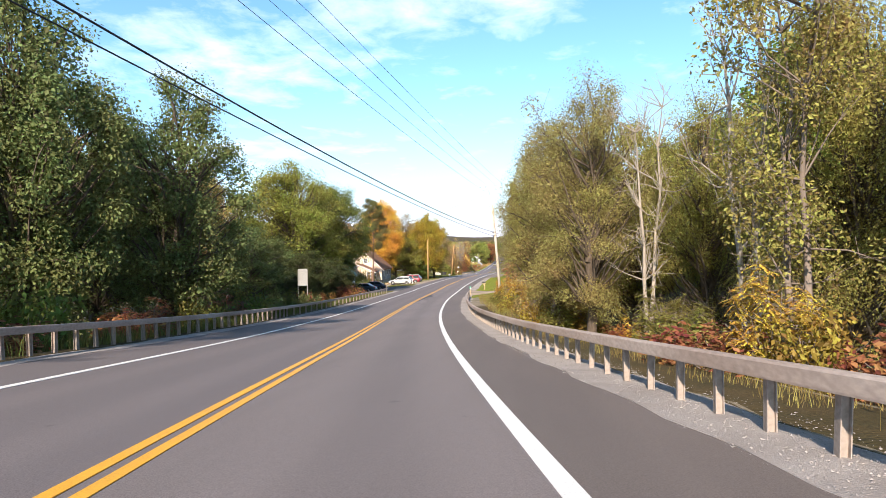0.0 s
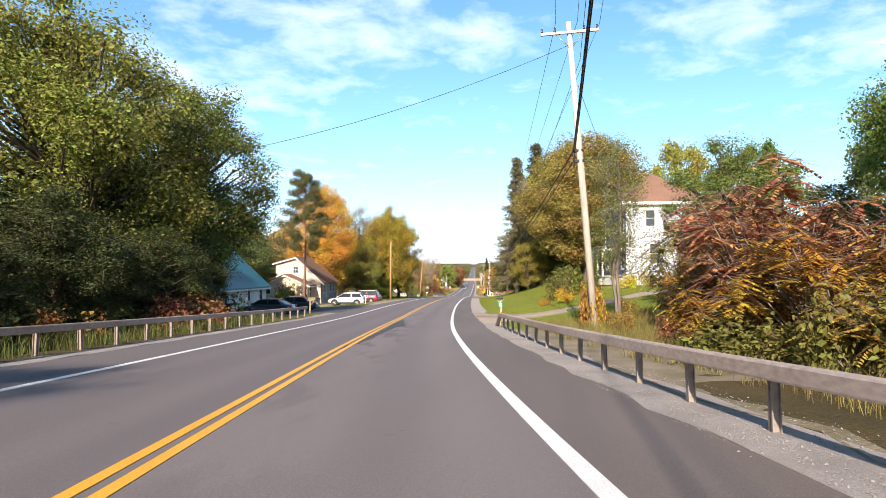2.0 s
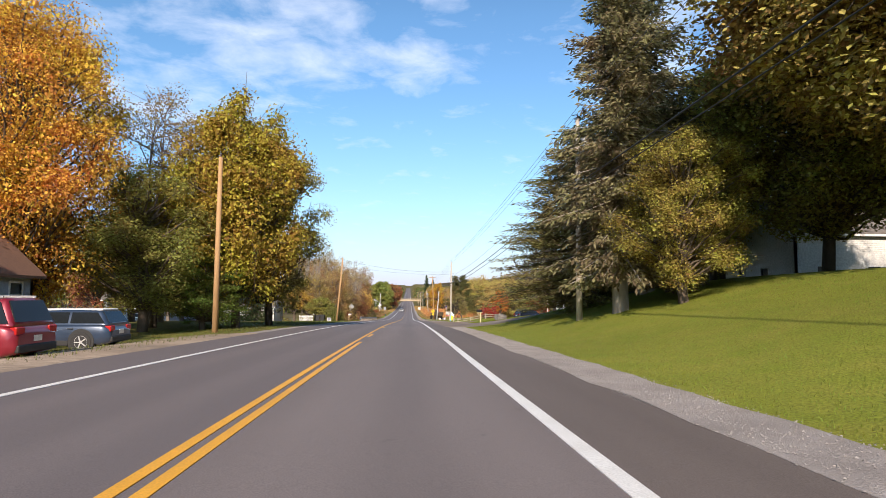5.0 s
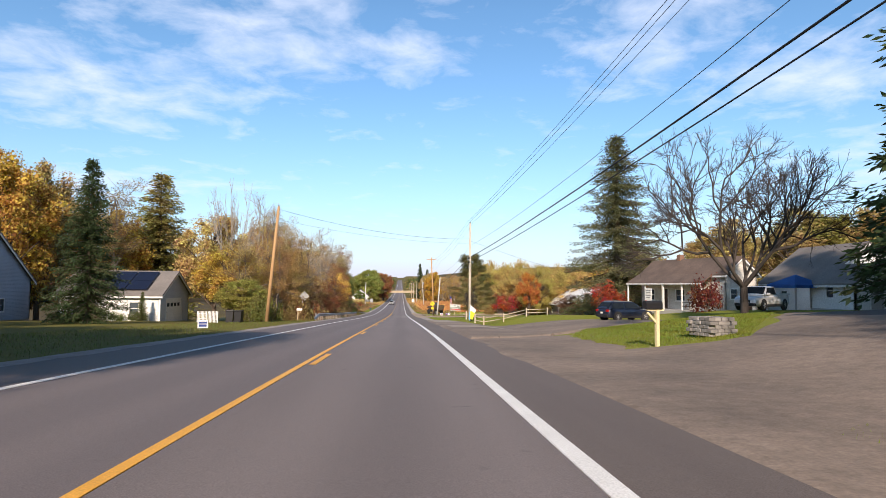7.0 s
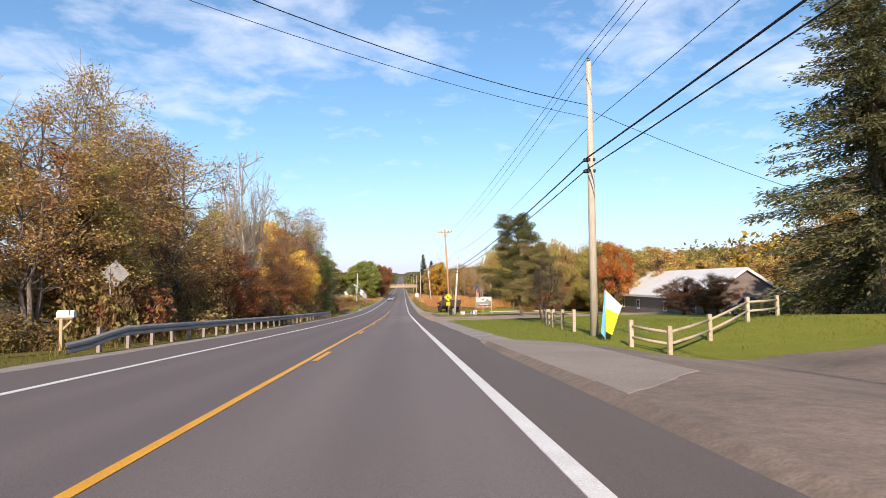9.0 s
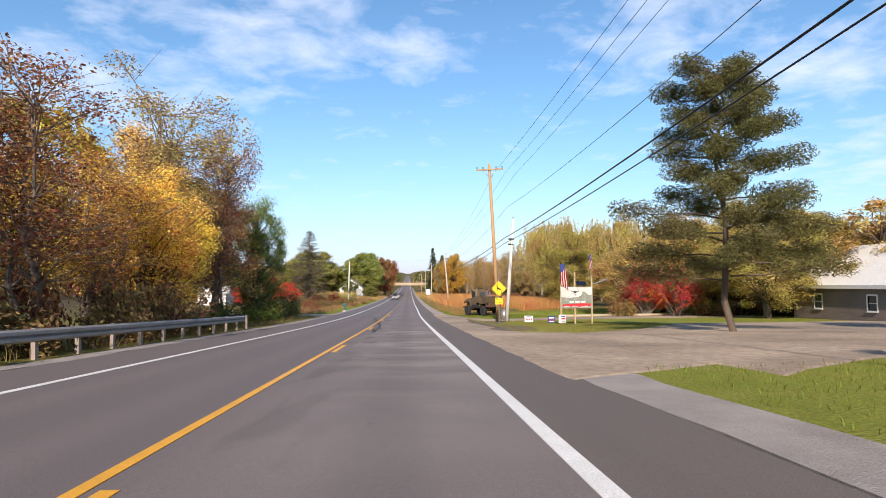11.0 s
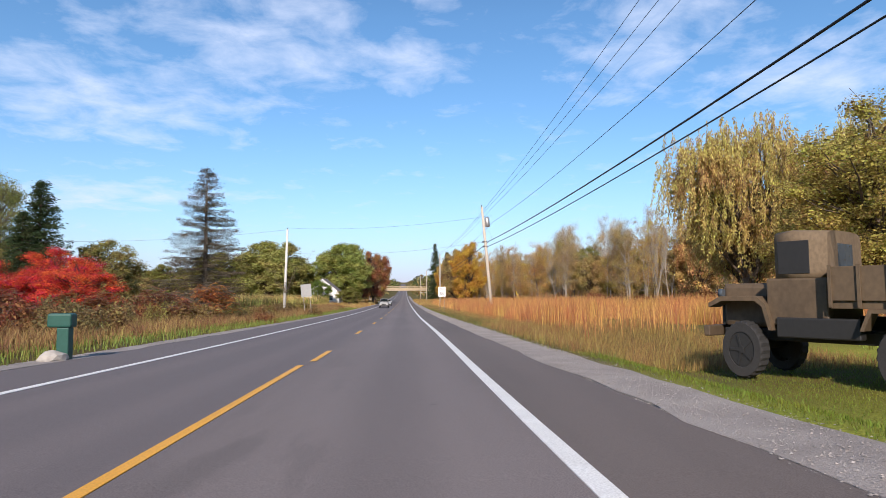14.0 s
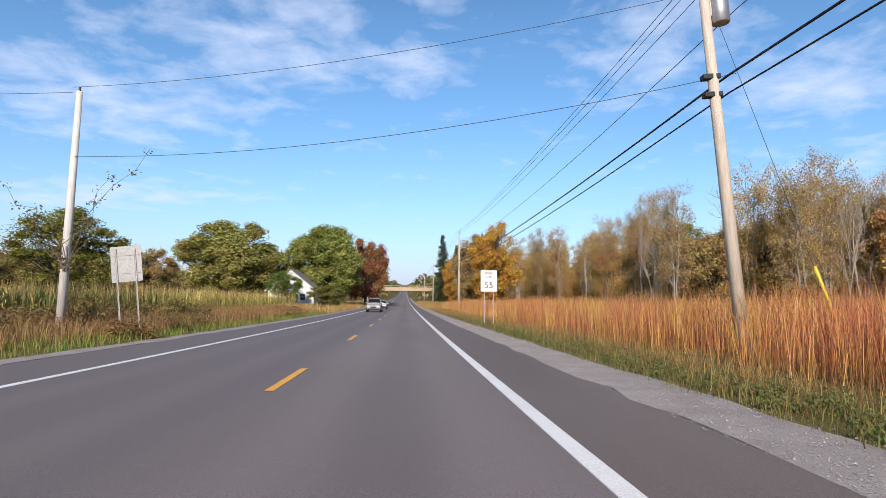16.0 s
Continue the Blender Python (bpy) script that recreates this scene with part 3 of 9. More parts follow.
def crown_broad(seed, h=12.0, r=4.2, base=0.16, n=9000, size=0.26, lobes=46, top=1.0, flat=0.7, aspect=0.6, hang=0.0, stout=1.0):
    rng = np.random.RandomState(seed)
    segs, cs = [], []
    trunk = limb(segs, rng, (0, 0, -0.3), (rng.normal() * 0.3, rng.normal() * 0.3, h * 0.72), h * 0.022 * stout, h * 0.006, 5, 0.10)
    zc = h * (base + 1) / 2
    hz = h * (1 - base) / 2
    for i in range(lobes):
        u = rng.normal(size=3)
        u /= np.linalg.norm(u)
        k = rng.uniform(0.62, 0.9) if rng.rand() < 0.72 else rng.uniform(0.1, 0.6)
        zz = u[2] * k
        wide = r * (1.0 if zz < 0 else 1.0 - 0.25 * zz * top)
        c = np.array([u[0] * k * wide, u[1] * k * wide, zc + zz * hz])
        cs.append((*c, r * rng.uniform(0.15, 0.29)))
        z0 = np.clip(c[2] - rng.uniform(0.12, 0.3) * h, h * 0.12, h * 0.68)
        q = trunk[min(5, int(z0 / (h * 0.72) * 5))]
        limb(segs, rng, (q[0], q[1], z0), c, h * 0.006, h * 0.0014, 3, 0.15)
        limb(segs, rng, c - u * r * 0.1, c + rng.normal(size=3) * r * 0.12, h * 0.0016, h * 0.0007, 2, 0.05)
    cs = np.array(cs)
    v, f = leaves(rng, cs, n, 1.0, size, 0.5, aspect, hang, flat, 0.45)
    core = cs.copy()
    core[:, 3] *= 0.62
    vc, fc = leaves(rng, core, lobes * 50, 1.0, size * 1.5, 0.3, 0.8, 0.0, flat, 0.6)
    return segs, np.concatenate([v, vc]), np.concatenate([f, fc + len(v)])


def crown_thin(seed, h=11.0, r=2.6, n=3200, size=0.2):
    """A thinning tree: many upright twigs with few leaves left."""
    rng = np.random.RandomState(seed)
    segs, cs = [], []
    stems = rng.randint(2, 4)
    for _ in range(stems):
        lean = rng.normal(size=2) * 0.9
        pts = limb(segs, rng, (lean[0] * 0.2, lean[1] * 0.2, -0.3), (lean[0], lean[1], h * rng.uniform(0.8, 1.0)), h * 0.012, h * 0.002, 6, 0.12)
        for p in pts[2:]:
            for _ in range(7):
                d = rng.normal(size=3) * 0.6 + np.array([0, 0, 0.7])
                q = p + d / np.linalg.norm(d) * r * rng.uniform(0.4, 1.0)
                limb(segs, rng, p, q, h * 0.0028, h * 0.0007, 2, 0.1)
                for _ in range(3):
                    segs.append((q - (q - p) * 0.3, q + rng.normal(size=3) * 0.45 + np.array([0, 0, 0.3]), h * 0.0011, h * 0.0005))
                cs.append((*q, r * 0.28))
    v, f = leaves(rng, np.array(cs), n, 1.0, size)
    return segs, v, f


def crown_spruce(seed, h=15.0, r=3.4, n=30000, size=0.27, base=0.05, droop=0.35, thin=False, ragged=0.0):
    rng = np.random.RandomState(seed)
    segs = []
    limb(segs, rng, (0, 0, -0.3), (0, 0, h), h * 0.017, 0.015, 6, 0.03)
    ps, dirs = [], []
    z = h * base
    while z < h * 0.985:
        k = (z - h * base) / (h * (1 - base))
        reach = r * (1 - k) ** 0.78 * (0.5 + 0.5 * smooth(k * 8 + 0.3)) + 0.12
        reach *= 1 - ragged * rng.rand() ** 1.5
        for _ in range(6 if not thin else 5):
            a = rng.uniform(0, math.tau)
            L = reach * (rng.uniform(0.6, 1.08) if not thin else rng.uniform(0.75, 1.05))
            tip = np.array([math.cos(a) * L, math.sin(a) * L, z - droop * L * (1 - 0.6 * k) + 0.25 * L * k])
            p0 = np.array([0, 0, z])
            segs.append((p0, tip, 0.035 * (1 - k) + 0.008, 0.006))
            m = max(2, int(L * 4))
            for j in range(m):
                s = (j + 0.6) / m
                ps.append(p0 + (tip - p0) * s + np.array([0, 0, -0.12 * math.sin(s * 3)]))
                dirs.append((tip - p0) / (np.linalg.norm(tip - p0) + 1e-9))
        z += h * 0.0135 * (1.0 if not thin else 1.7)
    ps, dirs = np.array(ps), np.array(dirs)
    i = rng.randint(0, len(ps), n)
    p = ps[i] + rng.normal(size=(n, 3)) * np.array([0.13, 0.13, 0.10])
    a = dirs[i] + rng.normal(size=(n, 3)) * 0.5
    a[:, 2] -= 0.25
    a /= np.linalg.norm(a, axis=1, keepdims=True)
    nrm = rng.normal(size=(n, 3)) + np.array([0, 0, 0.8])
    b = np.cross(nrm, a)
    b /= np.linalg.norm(b, axis=1, keepdims=True) + 1e-9
    s = size * rng.uniform(0.5, 1.3, (n, 1))
    v = np.stack([p, p + a * s * 0.5 + b * s * 0.16, p + a * s, p + a * s * 0.5 - b * s * 0.16], 1).reshape(-1, 3)
    return segs, v, np.arange(4 * n).reshape(-1, 4)


def crown_pine(seed, h=15.0, n=34000, start=0.42, boughs=32, reach=3.1, size=0.2):
    """A tall pine with a bare lower trunk and a few flat boughs."""
    rng = np.random.RandomState(seed)
    segs, cs = [], []
    trunk = limb(segs, rng, (0, 0, -0.3), (0.5, 0.2, h), h * 0.0105, 0.03, 7, 0.10)
    for k in range(boughs):
        z = h * (start + (1 - start) * k / boughs)
        a = k * 2.4 + rng.uniform(-0.4, 0.4)
        L = (reach - (reach - 1.2) * k / boughs) * rng.uniform(0.6, 1.1)
        p0 = np.array([0.5 * z / h, 0.2 * z / h, z])
        tip = p0 + np.array([math.cos(a) * L, math.sin(a) * L, 0.35])
        limb(segs, rng, p0, tip, 0.05, 0.012, 3, 0.12)
        for s in (0.55, 0.8, 1.0):
            c = p0 + (tip - p0) * s
            cs.append((c[0], c[1], c[2] + 0.1, 0.55))
    v, f = leaves(rng, np.array(cs), n, 1.0, size, 0.2, 0.2)
    return segs, v, f


def crown_shrub(seed, h=2.2, r=1.5, n=1500, size=0.18, stalks=14):
    rng = np.random.RandomState(seed)
    segs, cs = [], []
    for _ in range(stalks):
        a, k = rng.uniform(0, math.tau), rng.uniform(0.1, 1) ** 0.5
        p = np.array([math.cos(a) * k * r * 0.8, math.sin(a) * k * r * 0.8, h * rng.uniform(0.35, 0.9) * (1 - 0.35 * k)])
        limb(segs, rng, (p[0] * 0.03, p[1] * 0.03, -0.1), p, 0.022, 0.007, 2, 0.08)
        cs.append((*p, r * 0.36))
        cs.append((p[0], p[1], p[2] * 0.5, r * 0.38))
    v, f = leaves(rng, np.array(cs), n, 1.0, size)
    return segs, v, f


def crown_sumac(seed, h=4.2, r=2.6, n=2600):
    """Sumac: leaning stems with long feathered leaves at their ends."""
    rng = np.random.RandomState(seed)
    segs, vs = [], []
    for _ in range(36):
        a, k = rng.uniform(0, math.tau), rng.uniform(0.05, 1) ** 0.55
        tip = np.array([math.cos(a) * k * r, math.sin(a) * k * r, h * (1 - 0.4 * k * k) * rng.uniform(0.5, 1)])
        limb(segs, rng, (tip[0] * 0.03, tip[1] * 0.03, -0.1), tip, 0.035, 0.012, 3, 0.08)
        for _ in range(15):
            b = rng.uniform(0, math.tau)
            d = np.array([math.cos(b), math.sin(b), rng.uniform(-0.35, 0.4)])
            d /= np.linalg.norm(d)
            L = rng.uniform(0.4, 0.75)
            start = tip - np.array([tip[0] * 0.12, tip[1] * 0.12, rng.uniform(0, 0.8)])
            side = np.cross(d, (0, 0, 1.0))
            segs.append((start, start + d * L, 0.006, 0.003))
            for j in range(9):
                s = (j + 1) / 9
                o = start + d * L * s + np.array([0, 0, -0.18 * s * s])
                for sg in (-1, 1):
                    t = side * sg * 0.8 + d * 0.5 + np.array([0, 0, -0.3]) + rng.normal(size=3) * 0.1
                    t /= np.linalg.norm(t)
                    w = np.cross(t, (0, 0, 1.0)) * 0.045
                    le = 0.19 * (1 - 0.3 * s)
                    vs.append([o, o + t * le * 0.45 + w, o + t * le, o + t * le * 0.45 - w])
    v = np.array(vs).reshape(-1, 3)
    return segs, v, np.arange(len(v)).reshape(-1, 4)


def crown_willow(seed, h=13.0, r=5.2, boughs=120, n=56):
    """A weeping willow: arching boughs, each with a curtain of hanging leafy strands."""
    rng = np.random.RandomState(seed)
    segs, p, a = [], [], []
    limb(segs, rng, (0, 0, -0.3), (0.3, 0.1, h * 0.3), h * 0.035, h * 0.022, 3, 0.08)
    for _ in range(boughs):
        u = rng.normal(size=3)
        u /= np.linalg.norm(u)
        k = rng.uniform(0.55, 1.0)
        c = np.array([u[0] * k * r * 0.9, u[1] * k * r * 0.9, h * (0.66 + 0.31 * u[2] * k)])
        limb(segs, rng, (0.3, 0.1, h * rng.uniform(0.15, 0.3)), c, h * 0.008, h * 0.0012, 4, 0.25)
        for _ in range(15):
            q = c + rng.normal(size=3) * np.array([0.6, 0.6, 0.5])
            long_ = rng.uniform(0.4, 1.0) ** 2 * 3.2 * (1.0 if c[2] > h * 0.5 else 0.6)
            drift = rng.normal(size=2) * 0.12 + u[:2] * 0.12
            s = rng.uniform(0, 1, n) ** 0.8
            p.append(np.stack([q[0] + drift[0] * s * long_ + rng.normal(size=n) * 0.05, q[1] + drift[1] * s * long_ + rng.normal(size=n) * 0.05, q[2] - s * long_], 1))
            d = rng.normal(size=(n, 3)) * 0.42
            d[:, 2] -= 1.0
            a.append(d)
    p, a = np.concatenate(p), np.concatenate(a)
    p[:, 2] = np.maximum(p[:, 2], 0.25)
    a /= np.linalg.norm(a, axis=1, keepdims=True)
    b = np.cross(a, rng.normal(size=p.shape))
    b /= np.linalg.norm(b, axis=1, keepdims=True) + 1e-9
    s = 0.2 * rng.uniform(0.6, 1.3, (len(p), 1))
    v = np.stack([p, p + a * s * 0.5 + b * s * 0.15, p + a * s, p + a * s * 0.5 - b * s * 0.15], 1).reshape(-1, 3)
    return segs, v, np.arange(len(v)).reshape(-1, 4)


def crown_bare(seed, h=9.0, depth=7, spread=0.5):
    rng = np.random.RandomState(seed)
    segs = []
    p = np.array([0, 0, -0.3])
    trunk = limb(segs, rng, p, (0, 0, h * 0.15), h * 0.024, h * 0.019, 2, 0.03)
    for k in range(5):
        a = k * math.tau / 5 + rng.uniform(-0.3, 0.3)
        d = np.array([math.cos(a) * 0.75, math.sin(a) * 0.75, 0.75])
        grow_bare(segs, rng, trunk[-1], d / np.linalg.norm(d), h * 0.24, h * 0.0115, depth - 1, spread, 0.10)
    cs = np.array([(*segs[i][1], 0.2) for i in rng.randint(len(segs) // 8, len(segs), 400)])
    v, f = leaves(rng, cs, 160, 1.0, 0.10)
    return segs, v, f


TREES = {}


def tree(kind, x, y, h, w=None, colour=(0.1, 0.12, 0.02), label="", name="tree", turn=None, variant=0, group="", lean=(0, 0)):
    """One tree of a kind, h metres high and w metres wide; its crown takes the given leaf colour."""
    if kind == "broad" and (abs(x) > 31 or y > 250):
        kind, variant = "broad_far", variant % 2
    if kind == "broad" and abs(x) < 17.5 and h > 4.5 and y < 200:
        kind = "broad_near"
    make, bark = KINDS[kind]
    key = (kind, variant)
    rng = random.Random(int(x * 13 + y * 7 + h * 3))
    turn = rng.uniform(0, 360) if turn is None else turn
    place = pose(x, y, gz(x, y) - 0.05, lean[0], lean[1], turn)
    if key not in TREES:
        segs, v, f = make(variant)
        ob = new(name)
        sv, sf = sticks(segs)
        part("trunk", raw_mesh("trunk", sv, sf, bark, True), None, ob)
        part("crown", raw_mesh("crown", v, f, LEAF), None, ob)
        tall = max(v[:, 2].max(), sv[:, 2].max())
        wide = 2 * np.percentile(np.hypot(v[:, 0], v[:, 1]), 97)
        s = h / tall
        sw = s if w is None else w / wide
        ob.matrix_basis = place @ Matrix.Diagonal((sw, sw, s, 1))
        TREES[key] = (ob, tall, wide, sw, s)
        t = ob
    else:
        base, tall, wide, sw0, s0 = TREES[key]
        s = h / tall
        sw = s if w is None else w / wide
        t = copy_thing(base, place @ Matrix.Diagonal((sw / sw0, sw / sw0, s / s0, 1)))
        t.name = name
    if kind.startswith(("broad", "maple", "willow")):
        colour = tuple(c * 1.3 for c in colour)
    for c in t.children:
        if c.name.startswith("crown"):
            c.color = (*colour, 1)
    tagged(t, label or "tree in autumn leaf", "shrub" if name in ("shrub", "bush") else "tree", group)
    return t


KINDS = {
    "broad": (lambda s: crown_broad(11 + s, n=20000, size=0.185, lobes=110, flat=0.9), BARK),
    "maple": (lambda s: crown_broad(61 + s, base=0.04, n=46000, size=0.15, lobes=190, flat=0.95), BARK),
    "maple_big": (lambda s: crown_broad(66 + s, base=0.04, flat=0.85, n=92000, size=0.098, lobes=260), BARK),
    "maple_open": (lambda s: crown_broad(66 + s, base=0.1, flat=0.9, n=210000, size=0.11, lobes=340, stout=0.75), BARK),
    "maple_round": (lambda s: crown_broad(67 + s, base=0.02, n=52000, size=0.22, lobes=150, flat=0.95), BARK),
    "broad_far": (lambda s: crown_broad(31 + s, base=0.03, n=18000, size=0.2, lobes=90, flat=0.95), BARK),
    "broad_near": (lambda s: crown_broad(51 + s, r=3.8, base=0.03, flat=0.95, n=44000, size=0.115, lobes=135), BARK),
    "broad_fine": (lambda s: crown_broad(53 + s, r=3.8, base=0.03, flat=0.95, n=120000, size=0.068, lobes=170), BARK),
    "thin": (lambda s: crown_thin(71 + s, n=13000, size=0.125), TWIG),
    "bare_pale": (lambda s: crown_bare(171 + s, h=10.0, depth=6, spread=0.36), PALE_BARK),
    "thin_far": (lambda s: crown_thin(81 + s, n=9000, size=0.16), PALE_BARK),
    "spruce": (lambda s: crown_spruce(91 + s), BARK),
    "spruce_big": (lambda s: crown_spruce(92 + s, n=80000, size=0.16, droop=0.45), BARK),
    "spruce_open": (lambda s: crown_spruce(97 + s, r=3.6, n=60000, size=0.13, base=0.08, droop=0.12, thin=True), TWIG),
    "spruce_ragged": (lambda s: crown_spruce(191 + s, r=2.9, n=46000, size=0.2, base=0.1, droop=0.5, ragged=0.75), PALE_BARK),
    "pine": (lambda s: crown_pine(101 + s), PINE_BARK),
    "pine_low": (lambda s: crown_pine(105 + s, h=12.0, n=70000, size=0.17, start=0.2, boughs=44, reach=3.6), BARK),
    "willow": (lambda s: crown_willow(111 + s), BARK),
    "shrub": (lambda s: crown_shrub(121 + s), TWIG),
    "sumac": (lambda s: crown_sumac(131 + s), TWIG),
    "bare": (lambda s: crown_bare(141 + s, depth=8, spread=0.42), DARK_BARK),
    "dead": (lambda s: crown_thin(151 + s, h=13.0, r=2.2, n=120, size=0.15), PALE_BARK),
}

GREEN, DARK, OLIVE = (0.09, 0.125, 0.025), (0.088, 0.105, 0.036), (0.14, 0.135, 0.032)
YELLOW, GOLD, ORANGE = (0.27, 0.20, 0.035), (0.31, 0.19, 0.03), (0.40, 0.16, 0.02)
RED, RUST, TAN = (0.42, 0.05, 0.02), (0.20, 0.09, 0.04), (0.235, 0.175, 0.07)
NEEDLE, PINE = (0.045, 0.065, 0.025), (0.125, 0.12, 0.045)

# left of the road, from the bend on
for k, x, y, h, w, c, v in [
        ("broad_near", -4.5, -147, 15, 8, DARK, 0), ("broad_near", -10.4, -133, 18, 9, DARK, 1), ("broad", -16, -146, 19, 11, DARK, 0), ("broad", -20, -132, 19, 11, DARK, 1),
        ("broad_near", -7.4, -126, 15, 8, DARK, 0), ("broad_near", -15, -122, 17, 9, DARK, 2), ("broad_near", -19.5, -111, 16, 9, DARK, 0), ("broad", -26, -118, 19, 11, OLIVE, 2),
        ("broad_near", -13.5, -104, 9, 8, DARK, 1), ("broad_near", -24, -94, 17, 9, (0.17, 0.135, 0.045), 1), ("broad", -33, -104, 19, 11, OLIVE, 0), ("broad", -37, -70, 21, 10, TAN, 1), ("broad", -31, -82, 17, 9, TAN, 2)]:
    tree(k, x, y, h, w, c, "dark leafy roadside tree in shade", variant=v)
tree("maple_big", -18.2, -81, 18.6, 14.5, (0.145, 0.148, 0.03), "big round maple with olive green crown", variant=0)
tree("maple_big", -15.8, -72.5, 17.0, 11.4, (0.08, 0.095, 0.022), "dark green maple beside the road", variant=0)
# undergrowth whose near-black green stands in for the shade under the maple
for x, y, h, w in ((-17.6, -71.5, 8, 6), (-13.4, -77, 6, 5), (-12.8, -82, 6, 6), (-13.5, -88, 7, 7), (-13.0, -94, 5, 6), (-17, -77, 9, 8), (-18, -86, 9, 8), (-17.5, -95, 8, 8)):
    tree("broad", x, y, h, w, (0.042, 0.05, 0.018), "undergrowth below the maple, coloured dark as shade", "bush", variant=1)
for x, y, h, w, c in [(-24, -66, 13, 10, DARK), (-31, -50, 10, 9, DARK), (-34, -34, 10, 10, GREEN), (-34, -60, 14, 11, OLIVE), (-28, -37, 10, 10, DARK), (-29.5, -44, 11, 9, DARK), (-27.5, -31, 8, 8, DARK), (-50, 20, 21, 13, GOLD), (-38, -22, 14, 10, DARK), (-33, 4, 15, 10, TAN)]:
    tree("broad", x, y, h, w, c, "autumn tree behind the houses", variant=1)
tree("pine", -19.3, -31.3, 18.2, 7.5, PINE, "tall pine with bare trunk and sparse boughs", "pine_tree")
for x, y, h, w in ((-32.8, -19, 12.6, 10), (-31.5, -14, 11, 9)):
    tree("broad_near", x, y, h, w, DARK, "dark leafy tree behind the cream house", variant=2)
for x, y, h, w, c in ((-22.9, -28.2, 3.7, 3.4, (0.09, 0.10, 0.03)), (-19.6, -30.9, 4.4, 1.7, (0.15, 0.10, 0.04)), (-21.4, -27.2, 1.8, 1.9, DARK), (-20.6, -33.2, 1.3, 3.2, DARK), (-18.6, -29.6, 1.4, 1.5, OLIVE)):
    tree("shrub", x, y, h, w, c, "loose shrub in front of the cream house", "shrub", variant=1)
tree("maple_big", -22.4, -9, 20.6, 12, (0.36, 0.215, 0.033), "orange and yellow maple", variant=0)
tree("thin", -17.8, -2, 18, 9, TAN, "thinning tan tree beside the maple", variant=0)
tree("maple", -12.1, -1.5, 18.2, 10, (0.22, 0.17, 0.025), "yellow green tree behind the pole", variant=1)
tree("broad", -16.5, -6, 11, 9, OLIVE, "low yellow green tree behind the cars", variant=2)
tree("broad", -13.5, -4, 5, 6, GREEN, "low green tree behind the cars", "bush", variant=0)
for k, x, y, h, w, c in [("broad", -36, 12, 14, 10, TAN), ("broad", -35, 77, 14, 9, (0.3, 0.2, 0.04)), ("thin", -33, 74, 17, 9, TAN), ("thin", -38, 50, 17, 9, RUST), ("broad", -44, 54, 15, 10, (0.3, 0.19, 0.05)), ("thin", -42, 80, 18, 10, TAN), ("broad", -36, 92, 16, 11, OLIVE), ("thin", -30, 38, 12, 7, RUST), ("broad", -44, 70, 16, 9, RUST), ("thin", -34, 44, 16, 9, TAN), ("broad", -40, 64, 18, 10, (0.30, 0.20, 0.04)),
                         ("thin", -47, 66, 19, 9, TAN), ("broad_far", -42, 74, 19, 10, TAN), ("broad_far", -48, 80, 20, 10, (0.33, 0.22, 0.06)), ("thin", -37, 78, 18, 9, TAN), ("broad_far", -55, 76, 22, 11, RUST), ("broad", -50, 84, 19, 12, (0.25, 0.18, 0.07)), ("broad", -52, 60, 17, 9, RUST)]:
    tree(k, x, y, h, w, c, "autumn tree in the wood edge", variant=1)
for x, y, h, w in ((-10.9, 3.5, 15.5, 8.5), (-16.5, 8, 15, 9), (-23, 13, 15, 10), (-29, 21, 14, 10)):
    tree("broad_near", x, y, h, w, (0.17, 0.14, 0.035), "leafy tree shading the verge", variant=1)
tree("spruce", -22.3, 45.3, 12.0, 4.8, NEEDLE, "dark young spruce beside the garage", "spruce_tree", variant=0)
tree("spruce", -31.6, 82, 19.6, 11.5, (0.22, 0.195, 0.06), "tall pine behind the garage", "pine_tree", variant=1)
for k, x, y, h, w, c in [("broad", -14.8, 59, 4.2, 5, OLIVE), ("broad", -18, 66, 8, 7, (0.24, 0.17, 0.035)), ("thin", -15.5, 63, 9, 6, TAN), ("broad", -14, 72, 9, 6, (0.19, 0.14, 0.055)), ("thin", -12.6, 80, 11.5, 8, (0.25, 0.17, 0.07)), ("bare_pale", -12.4, 94, 14.5, 5.0, TAN), ("bare_pale", -13.2, 98, 12.5, 4.0, TAN), ("bare_pale", -19, 70, 17, 5.5, TAN), ("thin", -14.6, 84, 14, 8, (0.28, 0.18, 0.07)), ("thin", -13.4, 68, 10, 6, (0.26, 0.16, 0.06)), ("dead", -20, 85, 18.5, 8, TAN), ("thin", -17.8, 88, 15.5, 8, RUST),
                         ("dead", -12.2, 93, 14.5, 6, TAN), ("dead", -14, 98, 13.5, 6, TAN), ("thin", -18, 102, 13, 8, TAN), ("broad", -15, 99, 8, 7, (0.2, 0.13, 0.04)), ("thin", -11.6, 108, 10.3, 7, RUST),
                         ("thin", -13.2, 114, 9, 7, (0.36, 0.22, 0.05)), ("broad", -22, 95, 15, 9, TAN), ("broad", -22, 74, 13, 9, TAN), ("thin", -16, 76, 15, 6, TAN), ("broad", -20, 112, 11, 8, (0.24, 0.16, 0.05)), ("broad", -11.6, 87, 6, 5, RUST),
                         ("broad", -12.0, 101, 5, 5, RUST), ("broad", -28, 106, 14, 9, OLIVE)]:
    tree(k, x, y, h, w, tuple(1.3 * q for q in c), "brushy roadside tree losing its leaves", variant=0)
